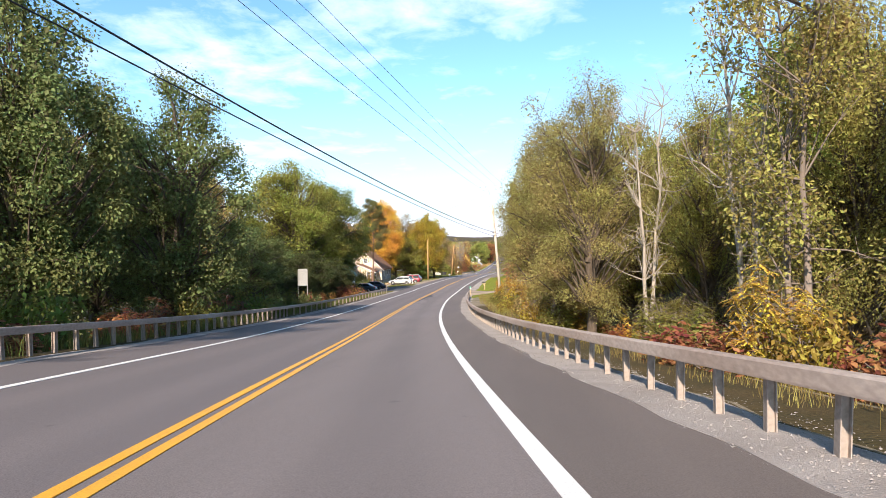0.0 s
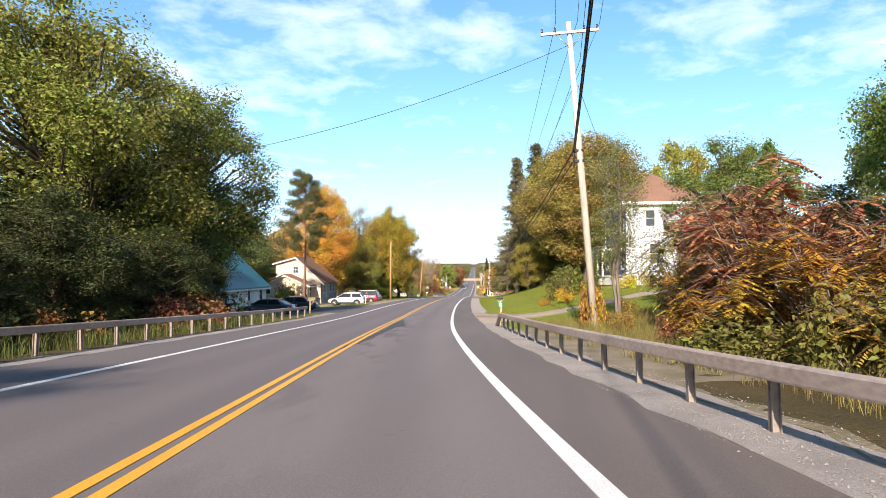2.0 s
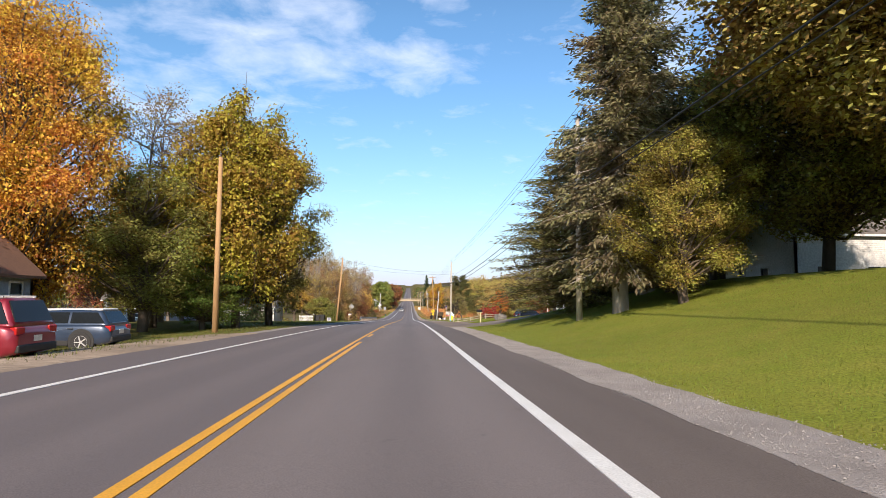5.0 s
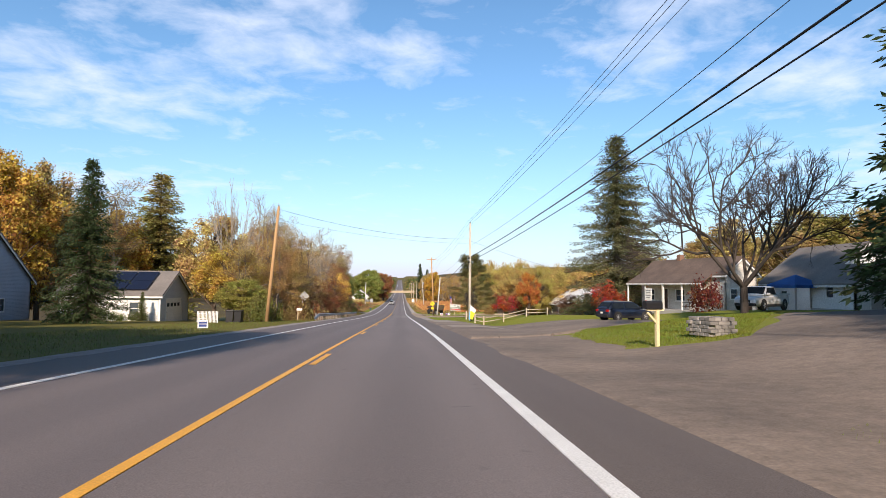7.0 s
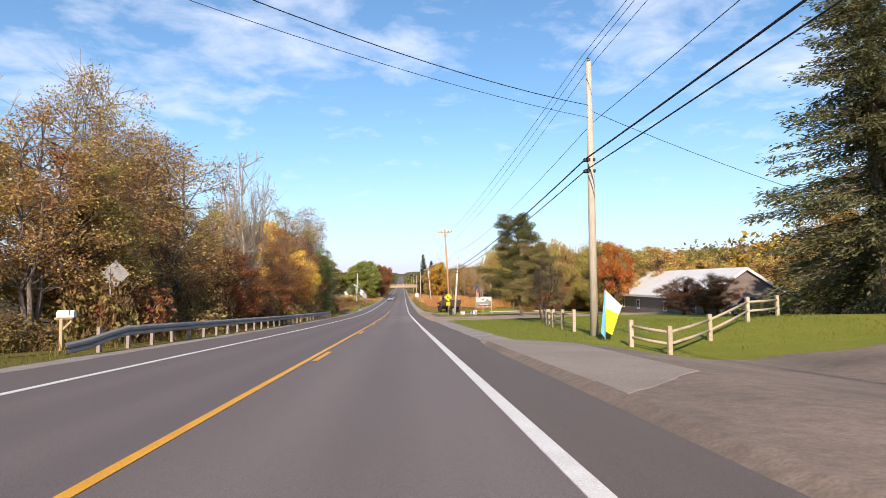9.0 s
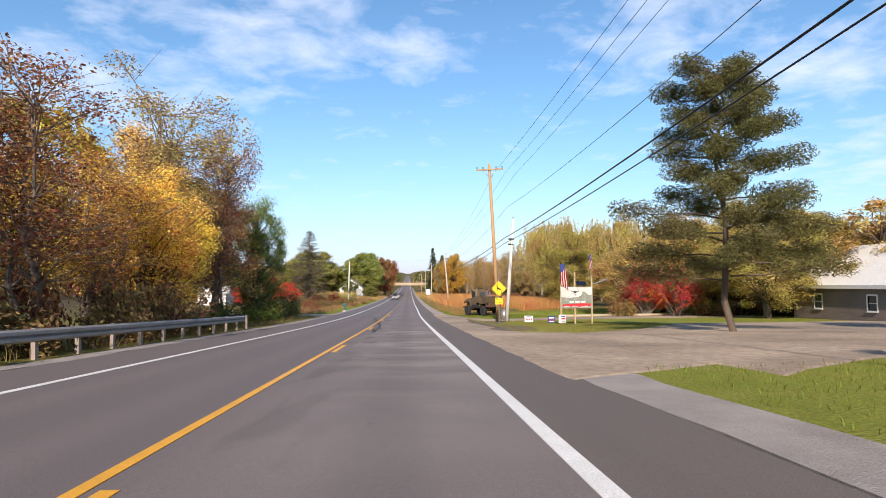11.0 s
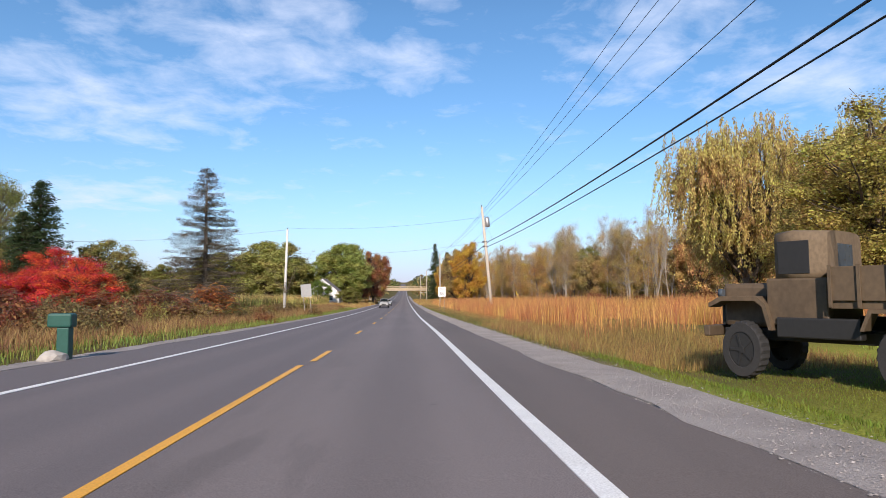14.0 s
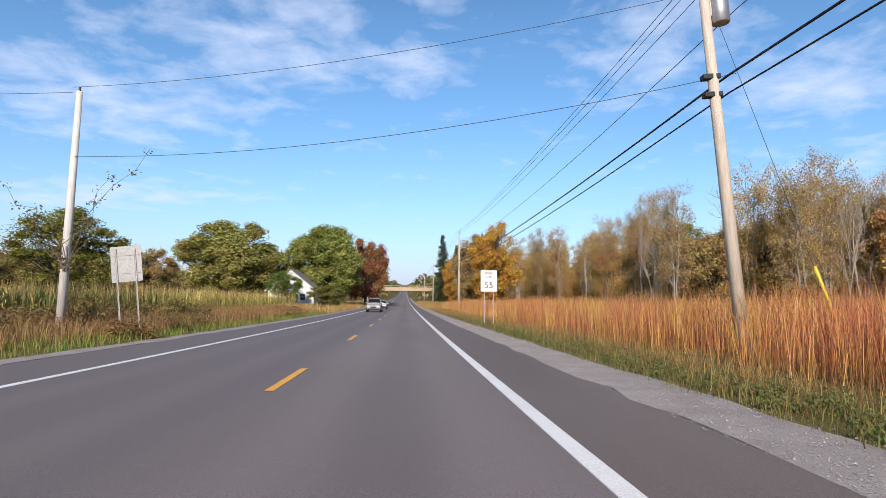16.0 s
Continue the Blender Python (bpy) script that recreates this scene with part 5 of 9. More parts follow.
for p in POLES[6:]:
    utility_pole(*p, POLE_PALE, "pale utility pole along the road ahead", 0)
utility_pole(-10.4, -11.5, 9.6, POLE_BROWN, "brown utility pole beside the parked cars", 0)
utility_pole(-11.6, 54.2, 10.2, POLE_BROWN, "leaning brown utility pole on the verge", 0, lean=(0, 4.5))
utility_pole(-12.5, 216.6, 8.9, POLE_WHITE, "pale utility pole beside the corn field", 0, lean=(0, 1.5))


def wire(points, sag, r, material, label, category="overhead wire", first=None):
    cu = bpy.data.curves.new("overhead_wire", "CURVE")
    cu.dimensions, cu.bevel_depth, cu.bevel_resolution = "3D", r, 1
    pts = []
    for j, (a, b) in enumerate(zip(points, points[1:])):
        n = 14
        dip = first if first is not None and j == 0 else sag
        for i in range(n):
            k = i / n
            p = Vector(a).lerp(Vector(b), k)
            p.z -= dip * 4 * k * (1 - k)
            pts.append(p)
    pts.append(Vector(points[-1]))
    sp = cu.splines.new("POLY")
    sp.points.add(len(pts) - 1)
    for q, p in zip(sp.points, pts):
        q.co = (*p, 1)
    cu.materials.append(material)
    return tagged(new("overhead_wire", cu), label, category)


def top(i, dz=0.0, dx=0.0):
    x, y, h = POLES[i]
    return (x + dx, y, gz(x, y) + h + dz)


main = range(0, 10)
for level, r, sag, lab in ((6.95, 0.03, 0.55, "thick black telephone cable between poles"), (6.5, 0.022, 0.55, "slim black telephone cable between poles")):
    wire([(POLES[i][0] - 0.2, POLES[i][1], gz(POLES[i][0], POLES[i][1]) + level + ((3.7 if level > 6.7 else 3.1) if i == 0 else 0.7 if i == 1 else 0)) for i in main], sag, r, CABLE, lab, first=1.3 if level > 6.7 else 0.9)
for dx, dz, i0 in ((-0.95, 0.1, 0), (0.0, 0.2, 0), (0.95, 0.1, 0)):
    wire([top(i, dz if i != 4 else 3.9, dx * (1 if i in (0, 1, 4) else 0.35)) for i in range(i0, 10)], 0.6, 0.011, WIRE, "thin grey power wire between poles")
wire([top(i, {2: -2.2, 3: -2.5, 4: 0.9}.get(i, -1.5), 0.1) for i in range(0, 10)], 0.9, 0.012, WIRE, "thin grey neutral wire between poles")
gx, gy = 11.35, 209.0
wire([(gx, gy, gz(gx, gy)), (7.6, 208, gz(8, 208) + 8.2)], 0.0, 0.007, WIRE, "steel guy wire down to the marsh", "guy wire")
foot, head = Vector((gx, gy, gz(gx, gy) + 0.1)), Vector((7.6, 208, gz(8, 208) + 8.2))
guard = thing("guy_guard", "yellow plastic guard on a guy wire among cattails", "guy guard")
bm = bmesh.new()
tube(bm, [foot, foot.lerp(head, 0.14), foot.lerp(head, 0.27)], [0.04, 0.045, 0.04], 10)
part("sleeve", bm, plain("guard_yellow", (0.75, 0.52, 0.03), 0.5), guard)
vine = thing("vine", "straggling leafy vine reaching off the pole", "vine", (-12.4, 216.4, gz(-12.4, 216.4)))
vr, vsegs = np.random.RandomState(4), []
for ex, ez in ((2.9, 6.6), (-2.0, 5.2), (1.6, 5.6), (-1.3, 4.3), (0.9, 4.0)):
    limb(vsegs, vr, (0.0, 0.0, 2.2), (ex * 0.25, -0.1, ez * 0.62), 0.02, 0.014, 3, 0.1)
    limb(vsegs, vr, (ex * 0.25, -0.1, ez * 0.62), (ex, -0.2, ez), 0.014, 0.006, 4, 0.12)
vv, vf = leaves(vr, np.array([(*q[1], 0.22) for q in vsegs[2:]]), 420, 1.0, 0.11)
part("stem", raw_mesh("stem", *sticks(vsegs), TWIG, True), None, vine)
leafage = part("leaf_cluster", raw_mesh("leaf_cluster", vv, vf, LEAF), None, vine)
leafage.color = (0.14, 0.12, 0.05, 1)
wire([top(3, -1.8), (-10.85, 54.2, gz(-11.6, 54.2) + 9.9)], 0.7, 0.014, CABLE, "black service wire across the road")
wire([top(3, -2.3), (-10.9, 54.2, gz(-11.6, 54.2) + 9.0)], 0.5, 0.009, WIRE, "thin service wire across the road")
wire([top(1, -0.7), (-15.5, -84.6, 8.2)], 1.1, 0.011, CABLE, "black service wire across the road")
wire([top(5, -0.9), (-12.5, 216.6, gz(-12.5, 216.6) + 9.0)], 0.5, 0.008, WIRE, "thin service wire across the road")
wire([(-12.5, 216.6, gz(-12.5, 216.6) + 8.8), (-34, 211, gz(-34, 211) + 7.0)], 0.4, 0.01, WIRE, "service wire beside the corn field")
wire([top(5, -3.2), (-12.5, 216.6, gz(-12.5, 216.6) + 6.4)], 0.6, 0.009, WIRE, "service wire across the road")
wire([top(3, -2.0), (28.5, 72, gz(28.5, 72) + 3.4)], 0.5, 0.011, CABLE, "service wire to the bungalow")
wire([top(1, -2.6), (18.1, -53.0, 10.2)], 0.5, 0.011, CABLE, "service wire to the blue house")


# ---- guard rails ----
def box_rail(u, y0, y1, label, flare=0.0):
    t = thing("guard_rail", label, "guard rail", kind="")
    ys = np.concatenate([np.arange(y0, -119, 0.95), np.arange(-118.5, y1 + 0.01, 1.83)])
    bm = bmesh.new()
    prev = None
    bend = y1 + 0.4
    for y in [*np.arange(y0 - 0.5, bend, 0.9), bend, bend + 1.9] if u > 0 else np.arange(y0 - 0.5, y1 + 0.5, 0.9):
        x = float(centre(y)) + u
        z = gz(x, y) - (0.62 if y > bend + 0.1 and u > 0 else 0.0)
        ring = [bm.verts.new((x + dx, y, z + dz)) for dx, dz in ((-0.08, 0.53), (0.08, 0.53), (0.085, 0.55), (0.085, 0.68), (0.07, 0.70), (-0.07, 0.70), (-0.085, 0.68), (-0.085, 0.55))]
        if prev:
            for k in range(8):
                bm.faces.new((prev[k], prev[(k + 1) % 8], ring[(k + 1) % 8], ring[k]))
        else:
            bm.faces.new(ring[::-1])
        prev = ring
    bm.faces.new(prev)
    bmesh.ops.recalc_face_normals(bm, faces=bm.faces[:])
    part("rail", bm, RAIL_PAINT, t, "weathered box-beam rail")
    bm = bmesh.new()
    box(bm, -0.045, 0.045, -0.008, 0.008, -0.6, 0.60)
    box(bm, -0.045, -0.035, -0.05, 0.05, -0.6, 0.60)
    box(bm, 0.035, 0.045, -0.05, 0.05, -0.6, 0.60)
    pm = mesh_of(bm, "post", POST_STEEL)
    side = 0.11 if u > 0 else -0.11
    for y in ys:
        x = float(centre(y)) + u + side
        o = part("post", pm, None, t)
        o.matrix_basis = pose(x, y, gz(x, y), random.uniform(-2, 2), random.uniform(-2, 2), random.uniform(-4, 4))
    return t


box_rail(5.55, -200, -83.7, "weathered box-beam guard rail on rusty posts")
box_rail(-6.55, -200, -70.5, "weathered box-beam guard rail on rusty posts")


def w_rail(u, y0, y1, label):
    t = thing("guard_rail", label, "guard rail")
    prof = [(0.0, 0.42), (0.07, 0.46), (0.07, 0.53), (0.0, 0.57), (0.07, 0.61), (0.07, 0.68), (0.0, 0.73), (-0.01, 0.73), (0.06, 0.675), (0.06, 0.615), (-0.01, 0.57), (0.06, 0.525), (0.06, 0.465), (-0.01, 0.42)]
    bm = bmesh.new()
    prev = None
    for y in np.arange(y0, y1, 1.2):
        x = float(centre(y)) + u
        z = gz(x, y)
        drop = -0.35 * float(smooth((y0 + 4 - y) / 4))
        ring = [bm.verts.new((x + a, y, z + b + drop)) for a, b in prof]
        if prev:
            for k in range(len(prof)):
                bm.faces.new((prev[k], prev[(k + 1) % len(prof)], ring[(k + 1) % len(prof)], ring[k]))
        prev = ring
    bmesh.ops.recalc_face_normals(bm, faces=bm.faces[:])
    part("rail", bm, STEEL, t, "corrugated galvanised rail")
    bm = bmesh.new()
    box(bm, -0.05, 0.05, -0.07, 0.07, -0.5, 0.74)
    pm = mesh_of(bm, "post", POST_STEEL)
    for y in np.arange(y0 + 2, y1, 1.9):
        x = float(centre(y)) + u - 0.08
        o = part("post", pm, None, t)
        o.matrix_basis = pose(x, y, gz(x, y), 0, random.uniform(-2, 2), random.uniform(-3, 3))
    return t


w_rail(-6.6, 61, 122, "galvanised corrugated guard rail beside the brush")


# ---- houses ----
# one blue siding in two colours: darkened as shade, then paled as sunlit
CLAP_BLUE_SHADE = surface("shade_blue_clapboard", (0.13, 0.17, 0.25), (0.10, 0.13, 0.20), 0.7, fine=10, bump=0.3, boards=0.115)
CLAP_PALE = surface("sunlit_blue_clapboard", (0.32, 0.38, 0.48), (0.27, 0.32, 0.42), 0.65, fine=10, bump=0.3, boards=0.115)
CLAP_WHITE = surface("white_clapboard", (0.76, 0.75, 0.72), (0.60, 0.59, 0.55), 0.65, fine=8, bump=0.3, boards=0.13)
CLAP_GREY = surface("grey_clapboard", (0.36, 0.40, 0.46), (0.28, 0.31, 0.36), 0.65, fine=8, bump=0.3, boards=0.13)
TEAL_DOOR = plain("teal_door_paint", (0.01, 0.10, 0.13), 0.5)
CLAP_TAUPE = surface("taupe_clapboard", (0.20, 0.16, 0.14), (0.14, 0.11, 0.10), 0.7, fine=8, bump=0.3, boards=0.13)
# garage gable siding; also the blue house's south wall, paled as sunlit
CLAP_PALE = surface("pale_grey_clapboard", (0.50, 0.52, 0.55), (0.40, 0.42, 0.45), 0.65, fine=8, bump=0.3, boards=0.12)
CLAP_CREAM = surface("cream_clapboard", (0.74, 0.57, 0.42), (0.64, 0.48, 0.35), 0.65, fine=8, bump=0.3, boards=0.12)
SHINGLE_BROWN = surface("brown_shingles", (0.24, 0.13, 0.085), (0.17, 0.09, 0.06), 0.95, fine=9, bump=0.7, depth=0.02, boards=0.0)
SHINGLE_GREY = surface("grey_shingles", (0.20, 0.18, 0.165), (0.12, 0.11, 0.10), 0.95, fine=9, bump=0.7, depth=0.02)
SHINGLE_WORN = surface("worn_brown_shingles", (0.14, 0.10, 0.08), (0.08, 0.06, 0.05), 0.95, fine=7, bump=0.7, depth=0.02, amount=0.9)
TEAL_METAL = surface("teal_metal_roof", (0.02, 0.17, 0.22), (0.015, 0.12, 0.16), 0.4, 0.2, fine=6, bump=0.1)
CONCRETE = surface("concrete", (0.42, 0.40, 0.37), (0.30, 0.28, 0.26), 0.9, fine=12, bump=0.4)


def wall(parent, p0, p1, z0, z1, openings, material, thick=0.16, gable=None, label=""):
    """A wall from p0 to p1 with openings (start, width, sill, head); gable: the ridge's height above z1 at its middle."""
    p0, p1 = Vector((*p0, 0)), Vector((*p1, 0))
    L = (p1 - p0).length
    ang = math.degrees(math.atan2(p1.y - p0.y, p1.x - p0.x))
    m = pose(p0.x, p0.y, 0, 0, 0, ang)
    xs = sorted({0, L, *[o[0] for o in openings], *[o[0] + o[1] for o in openings]})
    zs = sorted({z0, z1, *[z0 + o[2] for o in openings], *[z0 + o[3] for o in openings]})
    bm = bmesh.new()
    for a, b in zip(xs, xs[1:]):
        for c, d in zip(zs, zs[1:]):
            if any(o[0] - 1e-4 <= a and b <= o[0] + o[1] + 1e-4 and z0 + o[2] - 1e-4 <= c and d <= z0 + o[3] + 1e-4 for o in openings):
                continue
            box(bm, a, b, 0, thick, c, d, m)
    if gable:
        prof = [(0, z1), (L, z1), (L / 2, z1 + gable)]
        r0 = [bm.verts.new(m @ Vector((a, 0, z))) for a, z in prof]
        r1 = [bm.verts.new(m @ Vector((a, thick, z))) for a, z in prof]
        for k in range(3):
            bm.faces.new((r0[k], r0[(k + 1) % 3], r1[(k + 1) % 3], r1[k]))
        bm.faces.new(r0[::-1])
        bm.faces.new(r1)
    bmesh.ops.remove_doubles(bm, verts=bm.verts[:], dist=1e-4)
    seen_faces = {}
    for fc in bm.faces:
        seen_faces.setdefault(frozenset(fc.verts), []).append(fc)
    bmesh.ops.delete(bm, geom=[fc for group in seen_faces.values() if len(group) > 1 for fc in group], context="FACES")
    bmesh.ops.recalc_face_normals(bm, faces=bm.faces[:])
    part("wall", bm, material, parent, label)
    for o in openings:
        kind = o[4] if len(o) > 4 else "window"
        a, b, c, d = o[0], o[0] + o[1], z0 + o[2], z0 + o[3]
        if kind == "window":
            bm = bmesh.new()
            for r in ((a - 0.1, a, c - 0.1, d + 0.1), (b, b + 0.1, c - 0.1, d + 0.1), (a, b, d, d + 0.12), (a, b, c - 0.1, c)):
                box(bm, r[0], r[1], -0.035, thick, r[2], r[3], m)
            box(bm, a, b, 0.03, 0.08, (c + d) / 2 - 0.025, (c + d) / 2 + 0.025, m)
            w = part("window", bm, WHITE_PAINT, parent, "white framed sash window")
            bm = bmesh.new()
            box(bm, a, b, 0.09, 0.10, c, d, m)
            part("pane", bm, GLASS, w)
            bm = bmesh.new()
            box(bm, a - 0.14, b + 0.14, -0.09, -0.037, c - 0.14, c - 0.1, m)
            part("sill", bm, WHITE_PAINT, w)
        elif kind == "door":
            bm = bmesh.new()
            for r in ((a - 0.1, a, c, d + 0.1), (b, b + 0.1, c, d + 0.1), (a, b, d, d + 0.1)):
                box(bm, r[0], r[1], -0.03, thick, r[2], r[3], m)
            f = part("door", bm, WHITE_PAINT, parent, "framed door")
            bm = bmesh.new()
            box(bm, a, b, 0.05, 0.1, c, d, m)
            part("leaf", bm, o[5] if len(o) > 5 else GREY_METAL, f)
            bm = bmesh.new()
            tube(bm, [m @ Vector((a + 0.1, 0.05, c + 1.0)), m @ Vector((a + 0.1, -0.02, c + 1.0))], [0.03, 0.035], 8)
            part("handle", bm, GREY_METAL, f)


def gable_roof(parent, x0, x1, y0, y1, ze, zr, axis, material, over=0.35, thick=0.14, trim=WHITE_PAINT):
    """Two roof planes with thickness, the ridge running along axis, and bargeboards."""
    for s in (-1, 1):
        bm = bmesh.new()
        if axis == "y":
            mid, half = (x0 + x1) / 2, (x1 - x0) / 2
        else:
            mid, half = (y0 + y1) / 2, (y1 - y0) / 2
        k = (zr - ze) / half
        a0, a1 = mid, mid + s * (half + over)
        pr = [(a0, zr), (a1, ze - over * k), (a1, ze - over * k + thick), (a0, zr + thick)]
        lo, hi = ((y0, y1) if axis == "y" else (x0, x1))
        prism(bm, pr, lo - over, hi + over, "y" if axis == "y" else "x")
        part("roof", bm, material, parent)
        pb = [(a0, zr - 0.02), (a1, ze - over * k - 0.02), (a1, ze - over * k - 0.2), (a0, zr - 0.2)]
        for e in (lo - over + 0.01, hi + over - 0.05):
            bm = bmesh.new()
            prism(bm, pb, e, e + 0.04, "y" if axis == "y" else "x")
            part("bargeboard", bm, trim, parent)
        bm = bmesh.new()
        e0, e1 = (a1 - 0.02, a1 + 0.02)
        z = ze - over * k - 0.16
        if axis == "y":
            box(bm, e0, e1, lo - over, hi + over, z, z + 0.15)
        else:
            box(bm, lo - over, hi + over, e0, e1, z, z + 0.15)
        part("fascia", bm, trim, parent)


def clapboards(parent, p0, p1, z0, z1, openings, material, pitch=0.14):
    """Lapped boards on a wall, course by course, each cut at the openings."""
    p0, p1 = Vector((*p0, 0)), Vector((*p1, 0))
    L = (p1 - p0).length
    m = pose(p0.x, p0.y, 0, 0, 0, math.degrees(math.atan2(p1.y - p0.y, p1.x - p0.x)))
    z = z0
    while z < z1 - 0.05:
        hi = min(z + pitch, z1)
        cuts = sorted((o[0] - 0.1, o[0] + o[1] + 0.1) for o in openings if z0 + o[2] - 0.12 < hi and z0 + o[3] + 0.12 > z)
        a = 0.0
        for c0, c1 in cuts + [(L, L)]:
            if c0 - a > 0.05:
                bm = bmesh.new()
                prof = [(-0.002, z), (-0.03, z), (-0.03, z + 0.012), (-0.006, hi + 0.012), (-0.002, hi + 0.012)]
                r0 = [bm.verts.new(m @ Vector((a, y, q))) for y, q in prof]
                r1 = [bm.verts.new(m @ Vector((c0, y, q))) for y, q in prof]
                for k in range(5):
                    bm.faces.new((r0[k], r0[(k + 1) % 5], r1[(k + 1) % 5], r1[k]))
                bm.faces.new(r0[::-1])
                bm.faces.new(r1)
                bmesh.ops.recalc_face_normals(bm, faces=bm.faces[:])
                part("board", bm, material, parent)
            a = max(a, c1)
        z = hi


# two-storey blue house on the rise
BX0, BX1, BY0, BY1, BZ = 18.0, 25.3, -53.0, -43.8, 2.45
EAVE = 10.2
h = thing("house", "two-storey blue clapboard house with brown hipped roof", "house", (0, 0, 0))
part("foundation", boxed(BX0 + 0.03, BX1 - 0.03, BY0 + 0.03, BY1 - 0.03, BZ - 1.2, BZ + 0.9), CONCRETE, h)
zb = BZ + 0.9
SOUTH = [(2.2, 0.85, 1.2, 3.0), (5.1, 0.95, 1.0, 3.1), (1.85, 0.8, 4.7, 6.2), (5.2, 0.8, 4.7, 6.2)]
# south siding: sunlight is put into its paler colour
wall(h, (BX0, BY0), (BX1, BY0), zb, EAVE, SOUTH, CLAP_PALE, label="blue clapboard wall, paled in colour as sunlit")
WEST = [(1.35, 0.95, 4.3, 6.1), (4.2, 0.95, 4.3, 6.1), (7.2, 1.05, 4.2, 6.1), (1.0, 0.9, 0.7, 2.5), (7.1, 1.1, 0.7, 2.5), (4.2, 0.95, 0.05, 2.1, "door")]
# west siding: shade is put into its darker blue
wall(h, (BX0, BY1), (BX0, BY0), zb, EAVE, WEST, CLAP_BLUE_SHADE, label="blue clapboard wall with tall windows, darkened in colour as shade")
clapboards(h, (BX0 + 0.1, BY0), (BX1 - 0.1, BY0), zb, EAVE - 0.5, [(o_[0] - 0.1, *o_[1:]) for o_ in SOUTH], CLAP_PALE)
clapboards(h, (BX0, BY1 - 0.1), (BX0, BY0 + 0.1), zb, EAVE - 0.5, [(o_[0] - 0.1, *o_[1:]) for o_ in WEST], CLAP_BLUE_SHADE)
wall(h, (BX1, BY0), (BX1, BY1), zb, EAVE, [], CLAP_BLUE_SHADE)
wall(h, (BX1, BY1), (BX0, BY1), zb, EAVE, [], CLAP_BLUE_SHADE)
for (x, y) in ((BX0, BY0), (BX1, BY0), (BX0, BY1)):
    part("corner_board", boxed(x - 0.04, x + 0.1, y - 0.04, y + 0.1, zb, EAVE - 0.5), WHITE_PAINT, h)
o = 0.5
bm = bmesh.new()
ridge = [(21.65, BY0 + 4.3, 13.7), (21.65, BY1 - 4.3, 13.7)]
low = [(BX0 - o, BY0 - o, EAVE + 0.16), (BX1 + o, BY0 - o, EAVE + 0.16), (BX1 + o, BY1 + o, EAVE + 0.16), (BX0 - o, BY1 + o, EAVE + 0.16)]
vr = [bm.verts.new(p) for p in ridge]
vl = [bm.verts.new(p) for p in low]
for f in ((vl[0], vl[1], vr[0]), (vl[1], vl[2], vr[1], vr[0]), (vl[2], vl[3], vr[1]), (vl[3], vl[0], vr[0], vr[1]), (vl[3], vl[2], vl[1], vl[0])):
    bm.faces.new(f)
part("roof", bm, SHINGLE_BROWN, h, "brown shingled hipped roof")
part("cornice", boxed(BX0 - o + 0.02, BX1 + o - 0.02, BY0 - o + 0.02, BY1 + o - 0.02, EAVE - 0.14, EAVE + 0.155), WHITE_PAINT, h, "white cornice")
part("frieze", boxed(BX0 - 0.04, BX1 + 0.04, BY0 - 0.04, BY1 + 0.04, EAVE - 0.5, EAVE - 0.145), WHITE_PAINT, h, "white frieze board")
# porch along the road side
PX0, PY1 = BX0 - 2.3, -45.5
part("porch_floor", boxed(PX0, BX0 - 0.005, BY0 + 0.1, PY1, BZ + 0.72, BZ + 0.88), CONCRETE, h)
bm = bmesh.new()
prism(bm, [(PX0 - 0.3, zb + 2.63), (BX0, zb + 3.15), (BX0, zb + 3.27), (PX0 - 0.3, zb + 2.76)], BY0 - 0.1, PY1 + 0.2, "y")
part("porch_roof", bm, SHINGLE_GREY, h)
part("porch_beam", boxed(PX0 - 0.05, PX0 + 0.15, BY0, PY1, zb + 2.3, zb + 2.62), WHITE_PAINT, h)
bm = bmesh.new()
box(bm, PX0 - 0.05, BX0 - 0.03, BY0 - 0.05, BY0 + 0.1, zb + 2.3, zb + 2.62)
part("porch_beam", bm, WHITE_PAINT, h)
for k in range(4):
    y = BY0 + 0.08 + k * (PY1 - BY0 - 0.2) / 3
    part("porch_post", boxed(PX0 - 0.02, PX0 + 0.14, y, y + 0.16, BZ + 0.88, zb + 2.3, 0.01), WHITE_PAINT, h)
bm = bmesh.new()
for k in range(14):
    for s in (-1, 1):
        q = PX0 + 0.05 + k * 0.165
        box(bm, -0.012, 0.012, -0.008, 0.008, -0.48, 0.48, pose(q, BY0 + 0.12, BZ + 0.32, 0, s * 45, 0))
part("lattice", bm, WHITE_PAINT, h, "white lattice skirt")
bm = bmesh.new()
for k in range(60):
    for s in (-1, 1):
        q = BY0 + 0.3 + k * 0.2
        if q < PY1:
            box(bm, -0.008, 0.008, -0.012, 0.012, -0.48, 0.48, pose(PX0 + 0.02, q, BZ + 0.32, s * 45, 0, 0))
part("lattice", bm, WHITE_PAINT, h, "white lattice skirt")


def W(a, w=0.9, s=0.9, t=2.0):
    return (a, w, s, t)


